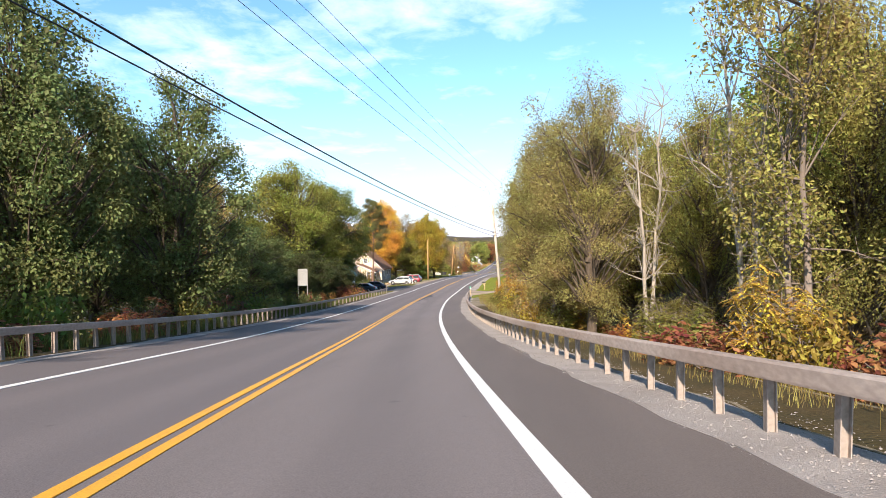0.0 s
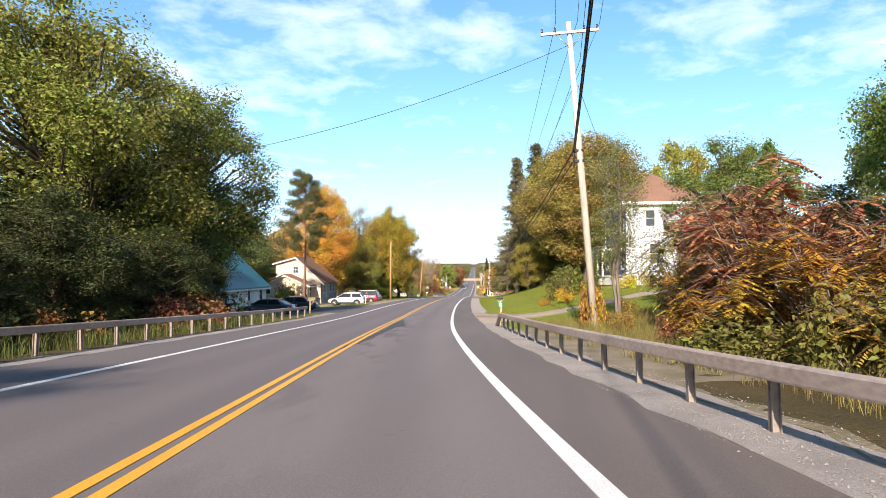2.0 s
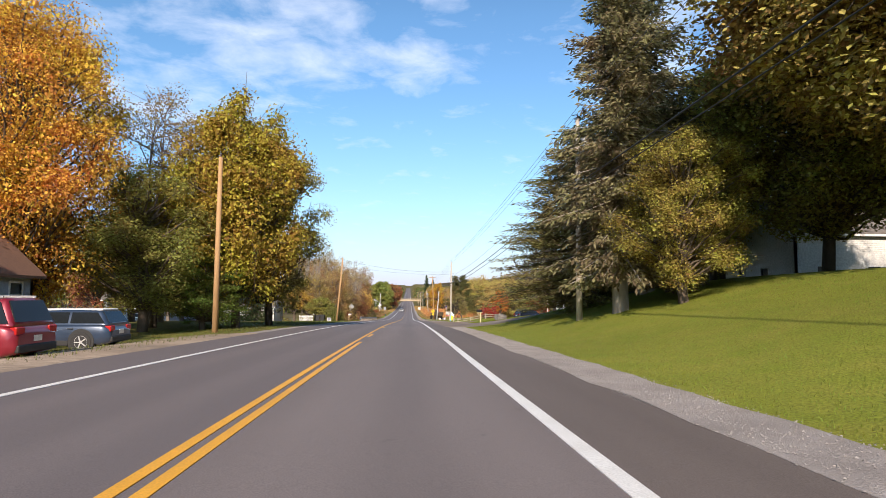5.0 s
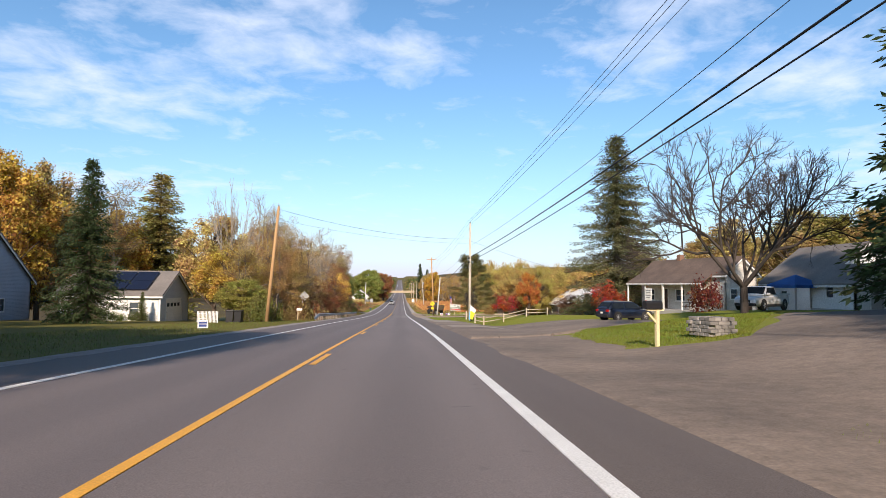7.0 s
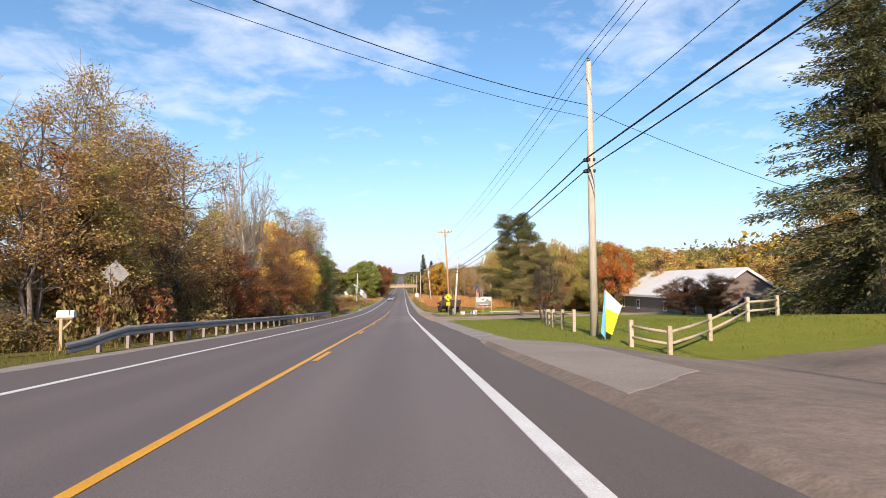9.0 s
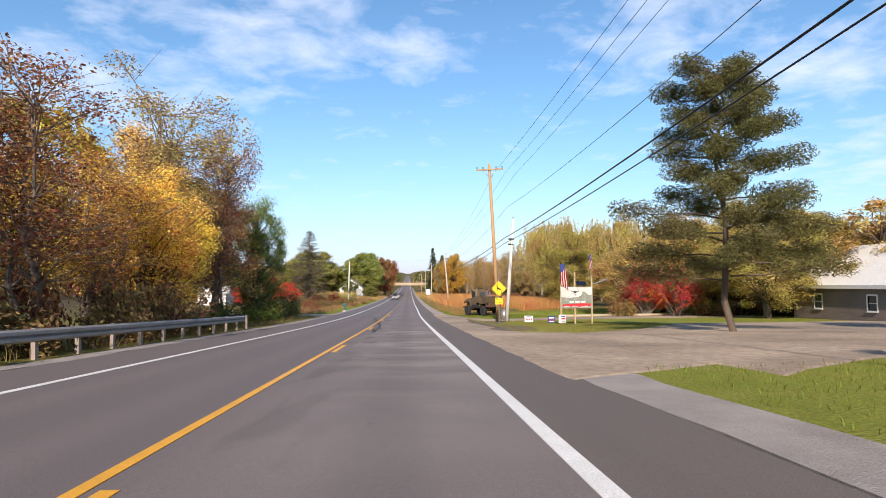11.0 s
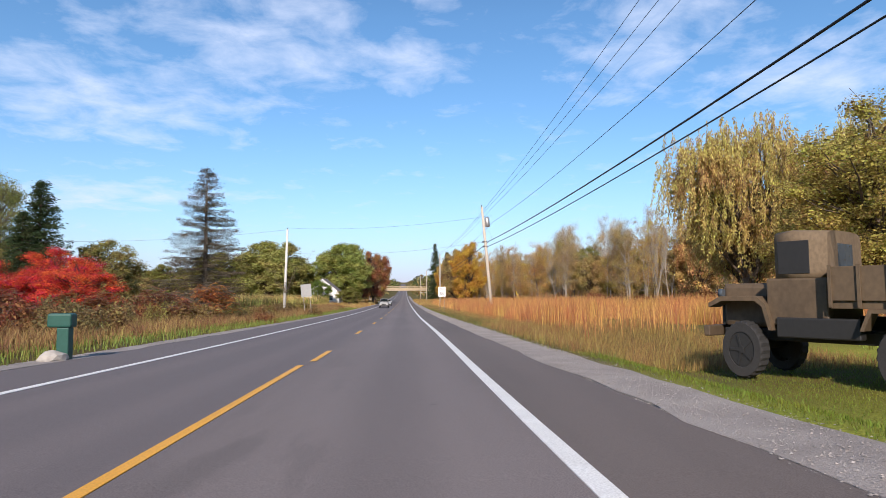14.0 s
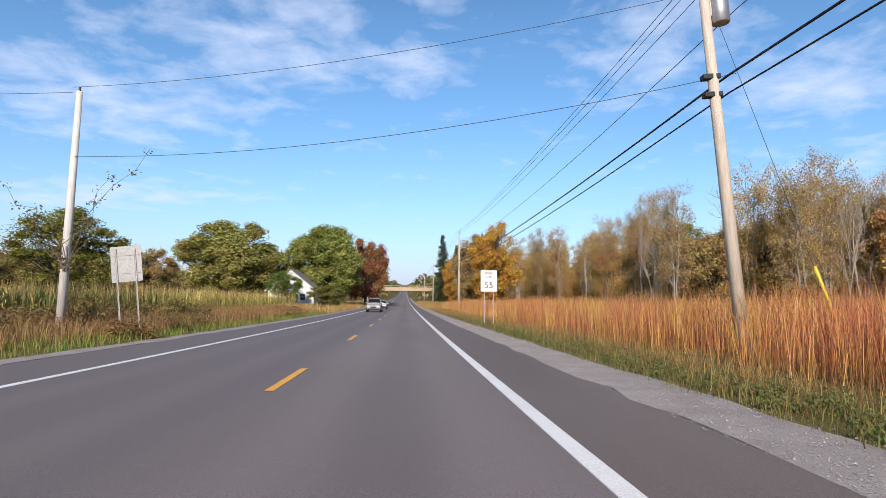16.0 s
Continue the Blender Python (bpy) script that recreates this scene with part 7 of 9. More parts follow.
drape("drive_left", [beside(-5.8, 149), (-14, 152), (-26, 158)], [beside(-5.8, 158), (-14, 159), (-26, 164)], 0.02, DIRT, "gravel drive into the trees", 16, 8)

# ---- vehicles ----
RUBBER = surface("tyre_rubber", (0.022, 0.022, 0.023), (0.04, 0.038, 0.036), 0.85, fine=30, bump=0.4)
RIM = plain("alloy_rim", (0.5, 0.5, 0.5), 0.42, 0.3)
CAR_GLASS = plain("car_glass", (0.015, 0.018, 0.02), 0.1)
CAR_GLASS.node_tree.nodes["Principled BSDF"].inputs["Specular IOR Level"].default_value = 0.25
BLACK_TRIM = plain("black_trim", (0.02, 0.02, 0.02), 0.6)
TAIL = plain("red_tail_lamp", (0.45, 0.015, 0.012), 0.25)
HEAD = plain("clear_head_lamp", (0.75, 0.77, 0.8), 0.12)
PLATE = plain("plate_white", (0.75, 0.74, 0.66), 0.5)


def car_paint(name, colour):
    m, n, l, bsdf = nodes_of(name)
    tc = n.new("ShaderNodeTexCoord").outputs["Object"]
    l.new(blend(n, l, 1.0, colour, remap(n, l, stain(n, l, tc, 2.0), 0.3, 0.7, 0.85, 1.1), "MULTIPLY"), bsdf.inputs["Base Color"])
    bsdf.inputs["Roughness"].default_value, bsdf.inputs["Metallic"].default_value = 0.32, 0.25
    bsdf.inputs["Coat Weight"].default_value, bsdf.inputs["Coat Roughness"].default_value = 0.8, 0.06
    return m


def wheel(parent, x, y, r, w, side, lugs=0, hub=None):
    bm = bmesh.new()
    k = 28 if not lugs else 2 * lugs
    prof = [(0.62 * r, -0.5 * w), (0.92 * r, -0.5 * w), (r, -0.36 * w), (r, 0.36 * w), (0.92 * r, 0.5 * w), (0.62 * r, 0.5 * w), (0.58 * r, 0.3 * w), (0.58 * r, -0.3 * w)]
    rings = []
    for a in range(k):
        cut = 0.945 if lugs and a % 2 else 1.0
        ring = []
        for j, (q, o) in enumerate(prof):
            q = q * (cut if j in (2, 3) else 1.0)
            ring.append(bm.verts.new((x + math.cos(a * math.tau / k) * q, y + o, r + math.sin(a * math.tau / k) * q)))
        rings.append(ring)
    for a in range(k):
        for j in range(8):
            bm.faces.new((rings[a][j], rings[a][(j + 1) % 8], rings[(a + 1) % k][(j + 1) % 8], rings[(a + 1) % k][j]))
    bmesh.ops.recalc_face_normals(bm, faces=bm.faces[:])
    wh = part("wheel", bm, RUBBER, parent)
    bm = bmesh.new()
    tube(bm, [(x, y + side * 0.10 * w, r), (x, y + side * 0.24 * w, r), (x, y + side * 0.44 * w, r)], [0.68 * r, 0.68 * r, 0.66 * r], 20)
    for a in range(5):
        box(bm, 0.05 * r, 0.56 * r, -0.02, 0.02, -0.05 * r, 0.05 * r, pose(x, y + side * 0.46 * w, r) @ pose(0, 0, 0, 0, a * 72, 0))
    tube(bm, [(x, y + side * 0.4 * w, r), (x, y + side * 0.52 * w, r)], [0.16 * r, 0.14 * r], 12)
    part("rim", bm, hub or RIM, wh)
    bm = bmesh.new()
    tube(bm, [(x, y + side * 0.05 * w, r), (x, y + side * 0.455 * w, r)], [0.58 * r, 0.58 * r], 20)
    part("brake_cover", bm, BLACK_TRIM, wh)


def shell(sections, bevel=0.05):
    """A body lofted along x through outlines; each section: x, then half width and height pairs from the sill up to the centre line."""
    bm = bmesh.new()
    rows = []
    for x, prof in sections:
        pts = [(x, w, z) for w, z in prof] + [(x, -w, z) for w, z in reversed(prof)]
        rows.append([bm.verts.new(p) for p in pts])
    n = len(rows[0])
    for a, b in zip(rows, rows[1:]):
        for k in range(n):
            f = bm.faces.new((a[k], a[(k + 1) % n], b[(k + 1) % n], b[k]))
            f.smooth = True
    bm.faces.new(rows[0][::-1])
    bm.faces.new(rows[-1])
    bmesh.ops.recalc_face_normals(bm, faces=bm.faces[:])
    return bm


def car(kind, x, y, turn, colour, label, name="car"):
    """A parked car: x ahead in its own frame. kind: sedan, wagon, suv or pickup."""
    L, Wd, H, belt = {"sedan": (4.7, 1.80, 1.44, 0.93), "wagon": (4.75, 1.84, 1.62, 1.0), "suv": (4.5, 1.84, 1.72, 1.04), "mini": (3.95, 1.72, 1.47, 0.96), "pickup": (5.3, 1.86, 1.72, 1.08)}[kind]
    t = thing(name, label, "car" if kind != "pickup" else "pickup truck", (x, y, gz(x, y) + 0.015), turn)
    w, h2 = Wd / 2, L / 2
    paint = car_paint("car_paint", colour)

    def sec(px, top, wide, floor=0.26):
        return (px, [(wide * 0.86, floor), (wide * 0.98, floor + 0.08), (wide, 0.55), (wide * 0.985, top - 0.12), (wide * 0.93, top - 0.02), (wide * 0.6, top + 0.015)])
    nose = belt - 0.22
    hood = belt - 0.04
    tail = belt + (0.03 if kind == "sedan" else 0.02)
    body = [sec(-h2, tail - 0.25, w * 0.82, 0.42), sec(-h2 + 0.07, tail - 0.08, w * 0.92, 0.34), sec(-h2 + 0.35, tail, w * 0.98), sec(-h2 + 1.0, belt + 0.02, w), sec(0.3, belt, w), sec(h2 - 1.35, hood, w),
            sec(h2 - 0.5, hood - 0.08, w * 0.97), sec(h2 - 0.12, nose, w * 0.88, 0.3), sec(h2, nose - 0.16, w * 0.78, 0.38)]
    part("body", shell(body), paint, t)
    g = {"sedan": (-1.85, -1.0, 0.35, 1.2), "wagon": (-2.3, -1.72, 0.35, 1.3), "suv": (-2.16, -1.85, 0.5, 1.2), "mini": (-1.88, -1.55, 0.4, 0.95), "pickup": (-0.55, -0.45, 0.75, 1.45)}[kind]
    r0, r1, r2, r3 = g

    def cab(px, top, wb, wt):
        return (px, [(wb, belt - 0.03), (wb * 0.99, belt), (wb + (wt - wb) * 0.5, (belt + top) / 2), (wt, top - 0.07), (wt * 0.93, top - 0.015), (wt * 0.5, top)])
    part("cabin", shell([cab(r0, belt + 0.04, w * 0.90, w * 0.86), cab((r0 + r1) / 2, (belt + H) / 2 + 0.03, w * 0.93, w * 0.82), cab(r1, H - 0.02, w * 0.94, w * 0.76), cab((r1 + r2) / 2, H, w * 0.94, w * 0.76), cab(r2, H - 0.03, w * 0.94, w * 0.76),
                         cab((r2 + r3) / 2, (belt + H) / 2, w * 0.93, w * 0.83), cab(r3, belt + 0.03, w * 0.9, w * 0.86)]), paint, t)
    top = H - 0.10
    for s in (-1, 1):
        spans = [((r0 + r1) / 2 - 0.05, (r0 + r1) / 2 + 0.25, (r1 + r2) / 2 - 0.05, (r1 + r2) / 2 - 0.05), ((r1 + r2) / 2 + 0.04, (r1 + r2) / 2 + 0.04, r2 - 0.02, (r2 + r3) / 2 + 0.22)]
        if kind == "pickup":
            spans = [(r1 + 0.12, r1 + 0.14, r2 - 0.02, (r2 + r3) / 2 + 0.2)]
        for b0, t0, t1, b1 in spans:
            bm = bmesh.new()
            va = [bm.verts.new(p) for p in ((b0, s * (w * 0.955), belt + 0.05), (b1, s * (w * 0.955), belt + 0.05), (t1, s * (w * 0.80), top), (t0, s * (w * 0.80), top))]
            vb = [bm.verts.new((q.co.x, q.co.y - s * 0.02, q.co.z)) for q in va]
            bm.faces.new(va)
            bm.faces.new(vb[::-1])
            for k in range(4):
                bm.faces.new((va[k], vb[k], vb[(k + 1) % 4], va[(k + 1) % 4]))
            bmesh.ops.recalc_face_normals(bm, faces=bm.faces[:])
            part("side_window", bm, CAR_GLASS, t)
        part("mirror", boxed(r3 - 0.35, r3 - 0.22, s * (w * 0.96) - 0.02, s * (w * 0.96) + s * 0.19 + 0.02, belt + 0.02, belt + 0.16, 0.02), paint, t)
        part("tail_lamp", boxed(-h2 + 0.01, -h2 + 0.22, s * w * 0.70 - 0.17, s * w * 0.70 + 0.17, tail - 0.26, tail - 0.06, 0.03), TAIL, t, "red tail lamp")
        part("head_lamp", boxed(h2 - 0.28, h2 - 0.03, s * w * 0.62 - 0.17, s * w * 0.62 + 0.17, nose - 0.2, nose - 0.06, 0.03), HEAD, t, "clear head lamp")
        part("door_handle", boxed(-0.75, -0.55, s * w - 0.01, s * w + 0.02, belt - 0.16, belt - 0.13, 0.008), BLACK_TRIM, t)
    for px0, px1, lean in ((r0, r1, -1), (r3, r2, 1)):
        bm = bmesh.new()
        k0, k1 = 0.16, 0.90
        z0, z1 = belt + 0.04 + (H - belt) * 0.06, H - 0.07
        xa, xb = px0 + (px1 - px0) * k0, px0 + (px1 - px0) * k1
        wa, wb = w * 0.80, w * 0.70
        o = lean * 0.05
        va = [bm.verts.new(p) for p in ((xa + o, wa, z0), (xa + o, -wa, z0), (xb + o, -wb, z1), (xb + o, wb, z1))]
        vb = [bm.verts.new((q.co.x - o * 0.8, q.co.y, q.co.z)) for q in va]
        bm.faces.new(va)
        bm.faces.new(vb[::-1])
        for k in range(4):
            bm.faces.new((va[k], vb[k], vb[(k + 1) % 4], va[(k + 1) % 4]))
        bmesh.ops.recalc_face_normals(bm, faces=bm.faces[:])
        part("windscreen" if lean > 0 else "rear_window", bm, CAR_GLASS, t)
    part("front_bumper", boxed(h2 - 0.2, h2 + 0.04, -w * 0.8, w * 0.8, 0.3, 0.5, 0.04), BLACK_TRIM, t)
    part("rear_bumper", boxed(-h2 - 0.04, -h2 + 0.2, -w * 0.84, w * 0.84, 0.36, 0.56, 0.04), BLACK_TRIM if kind != "sedan" else paint, t)
    part("grille", boxed(h2 - 0.1, h2 + 0.015, -w * 0.4, w * 0.4, 0.52, nose - 0.14, 0.02), BLACK_TRIM, t)
    part("number_plate", boxed(-h2 - 0.012, -h2 + 0.1, -0.16, 0.16, 0.62, 0.77), PLATE, t, "blank number plate")
    for s in (-1, 1):
        part("sill", boxed(-h2 + 1.38, h2 - 1.35, s * (w - 0.03) - 0.03, s * (w - 0.03) + 0.045, 0.24, 0.42, 0.02), BLACK_TRIM, t, "black sill trim")
        if kind in ("wagon", "suv"):
            part("roof_rail", boxed(r1 + 0.1, r2 - 0.1, s * w * 0.68 - 0.02, s * w * 0.68 + 0.02, H - 0.02, H + 0.045, 0.012), GREY_METAL, t)
    if kind == "mini":
        part("roof_panel", boxed(r1 - 0.02, r2 + 0.02, -w * 0.68, w * 0.68, H - 0.05, H + 0.018, 0.03), WHITE_PAINT, t, "white roof")
    if kind == "pickup":
        bm = bmesh.new()
        for s in (-1, 1):
            box(bm, -h2 + 0.05, r0 - 0.05, s * w - 0.06 * (s + 1) / 2 - 0.0, s * w + 0.06 * (1 - s) / 2, belt, belt + 0.12)
        box(bm, -h2 + 0.02, -h2 + 0.08, -w + 0.06, w - 0.06, belt, belt + 0.12)
        part("bed_rail", bm, paint, t)
    r = 0.33 if kind == "sedan" else 0.36
    for px in (-h2 + 0.95, h2 - 0.92):
        for s in (-1, 1):
            bm = bmesh.new()
            tube(bm, [(px, s * (w - 0.16), r + 0.02), (px, s * (w + 0.004), r + 0.02)], [r + 0.075, r + 0.075], 24)
            part("wheel_arch", bm, BLACK_TRIM, t)
            wheel(t, px, s * (w - 0.085), r, 0.21, s)
    return t


car("sedan", -14.2, -60.2, 178, (0.035, 0.05, 0.075), "dark blue grey sedan parked beside the road")
car("sedan", -13.6, -54.9, 182, (0.012, 0.02, 0.045), "dark navy sedan parked beside the road")
car("wagon", -12.9, -33.6, 178, (0.55, 0.55, 0.54), "silver station wagon parked beside the cream house")
car("suv", -11.8, -28.6, 178, (0.25, 0.015, 0.03), "dark red sport utility car parked on gravel")
car("mini", -12.2, -22.6, 180, (0.03, 0.05, 0.09), "dark blue compact car with a white roof on gravel")
car("wagon", 18.9, 50.7, 20, (0.014, 0.02, 0.04), "dark hatchback parked on the forecourt")
car("pickup", 26.6, 43.5, 215, (0.74, 0.74, 0.72), "white pickup truck parked beside the bare tree", "pickup_truck")
car("suv", 31.5, 97, 120, (0.02, 0.025, 0.03), "dark car parked beside the ranch house")
car("pickup", -4.0, 272, -90, (0.42, 0.41, 0.39), "silver grey pickup truck on the road ahead", "pickup_truck")
car("sedan", -4.0, 296, -90, (0.7, 0.7, 0.7), "white car on the road ahead")

# ---- old army truck on the grass ----
ARMY = surface("olive_drab_paint", (0.115, 0.08, 0.047), (0.07, 0.05, 0.032), 0.6, fine=8, bump=0.15, amount=0.8)
CANVAS = surface("faded_canvas", (0.155, 0.11, 0.065), (0.10, 0.072, 0.045), 0.8, fine=12, bump=0.12)
tx, ty = 9.3, 164.9
at = thing("army_truck", "olive drab army truck with canvas cab and big tyres", "truck", (tx, ty, gz(tx, ty) + 0.02), 124)
at.matrix_basis = at.matrix_basis @ Matrix.Diagonal((0.82, 1.0, 1.14, 1))
part("chassis", boxed(-2.6, 2.75, -0.45, 0.45, 0.72, 0.95, 0.02), BLACK_TRIM, at)
for px in (-1.85, 1.83):
    bm = bmesh.new()
    tube(bm, [(px, -0.9, 0.6), (px, 0.9, 0.6)], [0.09, 0.09], 10)
    part("axle", bm, BLACK_TRIM, at)
    for s in (-1, 1):
        wheel(at, px, s * 1.0, 0.56, 0.44, s, 24, BLACK_TRIM)
part("hood", boxed(1.25, 2.7, -0.55, 0.55, 0.98, 1.86, 0.10), ARMY, at)
part("grille", boxed(2.7, 2.78, -0.5, 0.5, 1.0, 1.74, 0.02), BLACK_TRIM, at)
part("front_bumper", boxed(2.82, 3.0, -1.05, 1.05, 0.78, 1.0, 0.03), ARMY, at)
part("cowl", boxed(-0.26, 1.25, -0.95, 0.95, 1.05, 1.94, 0.04), ARMY, at, "olive steel cab with doors")
CAB = [(0.93, 1.94), (0.93, 2.1), (0.92, 2.66), (0.89, 2.81), (0.72, 2.86), (0.3, 2.88)]
bm = shell([(-0.28, [(w, z - (0.06 if z > 2.5 else 0.0)) for w, z in CAB]), (0.6, CAB), (1.0, [(w, z - (0.03 if z > 2.5 else 0.0)) for w, z in CAB])])
part("canvas_cab", bm, CANVAS, at, "faded canvas cab cover")
for s in (-1, 1):
    part("side_window", boxed(0.15, 0.92, s * 0.93 - 0.012, s * 0.93 + 0.012, 2.02, 2.64, 0.005), BLACK_TRIM, at)
    part("rear_window", boxed(-0.297, -0.275, s * 0.2 - 0.19, s * 0.2 + 0.19, 2.12, 2.58, 0.004), GLASS, at)
    bm = bmesh.new()
    prism(bm, [(1.05, 0.95), (1.22, 1.45), (1.45, 1.60), (2.45, 1.60), (2.8, 1.46), (2.8, 1.37), (2.4, 1.51), (1.5, 1.51), (1.31, 1.40), (1.15, 0.95)], 0, 0.55, "y")
    bmesh.ops.translate(bm, verts=bm.verts[:], vec=(0, 0.55 if s > 0 else -1.1, 0))
    part("front_fender", bm, ARMY, at)
    part("step_box", boxed(-0.95, 1.0, s * 0.85 - 0.15, s * 0.85 + 0.15, 0.82, 1.2, 0.03), BLACK_TRIM, at, "black tool box under the cab")
    bm = bmesh.new()
    tube(bm, [(2.60, s * 0.68, 1.66), (2.72, s * 0.68, 1.66)], [0.08, 0.10], 12)
    part("head_lamp", bm, GLASS, at, "dark round head lamp")
    part("bed_side", boxed(-3.0, -0.4, s * 1.18 - 0.03, s * 1.18 + 0.03, 1.52, 2.12, 0.01), ARMY, at, "olive bed side with ribs")
    for k in range(5):
        part("rib", boxed(-2.95 + k * 0.62, -2.87 + k * 0.62, s * 1.235 - 0.025, s * 1.235 + 0.025, 1.4, 2.15, 0.005), ARMY, at)
    part("tail_lamp", boxed(-3.06, -3.0, s * 0.95 - 0.07, s * 0.95 + 0.07, 1.05, 1.19, 0.01), TAIL, at)
    bm = bmesh.new()
    prism(bm, [(-2.75, 1.0), (-2.55, 1.38), (-1.2, 1.38), (-1.0, 1.0), (-1.08, 1.0), (-1.26, 1.31), (-2.5, 1.31), (-2.67, 1.0)], 0, 0.42, "y")
    bmesh.ops.translate(bm, verts=bm.verts[:], vec=(0, 0.78 if s > 0 else -1.2, 0))
    part("rear_fender", bm, ARMY, at)
part("bed_floor", boxed(-3.0, -0.4, -1.15, 1.15, 1.38, 1.52, 0.01), ARMY, at)
part("bed_front", boxed(-0.46, -0.4, -1.15, 1.15, 1.52, 2.12, 0.01), ARMY, at)
part("tailgate", boxed(-3.05, -2.99, -1.15, 1.15, 1.5, 2.12, 0.01), ARMY, at)
part("rear_frame", boxed(-3.0, -2.8, -1.0, 1.0, 0.95, 1.37, 0.02), ARMY, at)

RED_CLOTH, WHITE_CLOTH, BLUE_CLOTH = plain("red_cloth", (0.5, 0.03, 0.04), 0.8), plain("white_cloth", (0.75, 0.73, 0.70), 0.8), plain("blue_cloth", (0.03, 0.05, 0.2), 0.8)


def striped_flag(x, y, z, pole_h, lean, turn, label, size=(0.9, 0.6)):
    """A small hanging flag of red and white stripes with a blue corner, on its staff."""
    t = thing("flag", label, "flag", (x, y, z), turn)
    bm = bmesh.new()
    tip = Vector((lean * pole_h, 0, pole_h))
    tube(bm, [(0, 0, 0), tip], [0.018, 0.014], 8)
    part("staff", bm, POLE_PALE, t)
    a, b = size
    top_ = Vector((lean * (pole_h - 0.05), 0, pole_h - 0.05))
    for k in range(7):
        bm = bmesh.new()
        cols = []
        for i in range(7):
            s = i / 6
            zz = -a * s - 0.02
            fold = 0.05 * math.sin(s * 9 + k)
            x0, x1 = 0.02 + b * 0.62 * (k / 7), 0.02 + b * 0.62 * ((k + 1) / 7)
            d0, d1 = (x0 / lean, x1 / lean) if lean < -0.5 else (0.0, 0.0)
            cols.append([bm.verts.new(top_ + Vector((x0 * (0.75 + 0.25 * s), fold, zz + d0))), bm.verts.new(top_ + Vector((x1 * (0.75 + 0.25 * s), fold + 0.02 * math.sin(k), zz + d1)))])
        for i in range(6):
            bm.faces.new((cols[i][0], cols[i][1], cols[i + 1][1], cols[i + 1][0]))
        bmesh.ops.solidify(bm, geom=bm.faces[:], thickness=0.006)
        part("stripe", bm, (RED_CLOTH, WHITE_CLOTH)[k % 2], t)
    bm = bmesh.new()
    box(bm, 0.015, b * 0.36, -0.03, 0.03, -a * 0.42, -0.01, Matrix.Translation(top_))
    part("canton", bm, BLUE_CLOTH, t)
    return t


bed = at.matrix_basis @ Vector((-2.85, 1.0, 1.33))
striped_flag(bed.x, bed.y, bed.z, 1.6, 0.0, 20, "striped flag on a staff in the truck bed", (1.1, 0.62))

# ---- signs ----
SIGN_YELLOW = plain("yellow_sign_sheet", (0.85, 0.58, 0.02), 0.4)
SIGN_WHITE = plain("white_sign_sheet", (0.78, 0.78, 0.77), 0.45)
SIGN_BACK = surface("bare_aluminium", (0.36, 0.36, 0.35), (0.27, 0.27, 0.26), 0.45, 0.5, fine=10, bump=0.05)
SIGN_GREEN = plain("green_sign_sheet", (0.01, 0.33, 0.22), 0.4)
INK = plain("black_ink", (0.015, 0.015, 0.015), 0.6)
RED_INK = plain("red_ink", (0.55, 0.02, 0.03), 0.6)
BLUE_INK = plain("blue_ink", (0.03, 0.06, 0.25), 0.6)
PURPLE_INK = plain("plum_ink", (0.28, 0.03, 0.10), 0.6)


def lettering(text, size, parent, at_, material, name="lettering", width=None):
    cu = bpy.data.curves.new(name, "FONT")
    cu.body, cu.size, cu.align_x, cu.align_y, cu.extrude = text, size, "CENTER", "CENTER", 0.002
    cu.materials.append(material)
    ob = new(name, cu)
    ob.parent = parent
    ob.matrix_basis = at_
    return ob


def post(parent, x, y, z0, z1, material=STEEL, w=0.05, lean=0.0):
    bm = bmesh.new()
    box(bm, -w / 2, w / 2, -0.012, 0.012, 0, z1 - z0, pose(x, y, z0, 0, lean, 0))
    box(bm, -w / 2, -w / 2 + 0.012, -0.03, 0.03, 0, z1 - z0, pose(x, y, z0, 0, lean, 0))
    part("post", bm, material, parent)


# each sign's face looks along its own -y
FACE = pose(0, 0, 0, 90, 0, 0)
deer = thing("warning_sign", "yellow diamond deer warning sign with plate", "road sign", (6.95, 134.1, gz(6.95, 134.1)), 7)
post(deer, 0, 0.04, -0.3, 3.5)
bm = bmesh.new()
d = 0.60
prism(bm, [(0, 2.05), (d, 2.05 + d), (0, 2.05 + 2 * d), (-d, 2.05 + d)], -0.004, 0.004, "y")
panel = part("panel", bm, SIGN_YELLOW, deer, "yellow diamond panel")
bm = bmesh.new()
for a in range(4):
    box(bm, -0.80, 0.80, -0.003, 0.0, 0.775, 0.795, pose(0, -0.005, 2.05 + d) @ pose(0, 0, 0, 0, 45 + 90 * a, 0) @ Matrix.Diagonal((0.98, 1, 1, 1)) @ pose(0, 0, -0.40))
part("border", bm, INK, panel)
bm = bmesh.new()
zc = 2.05 + d
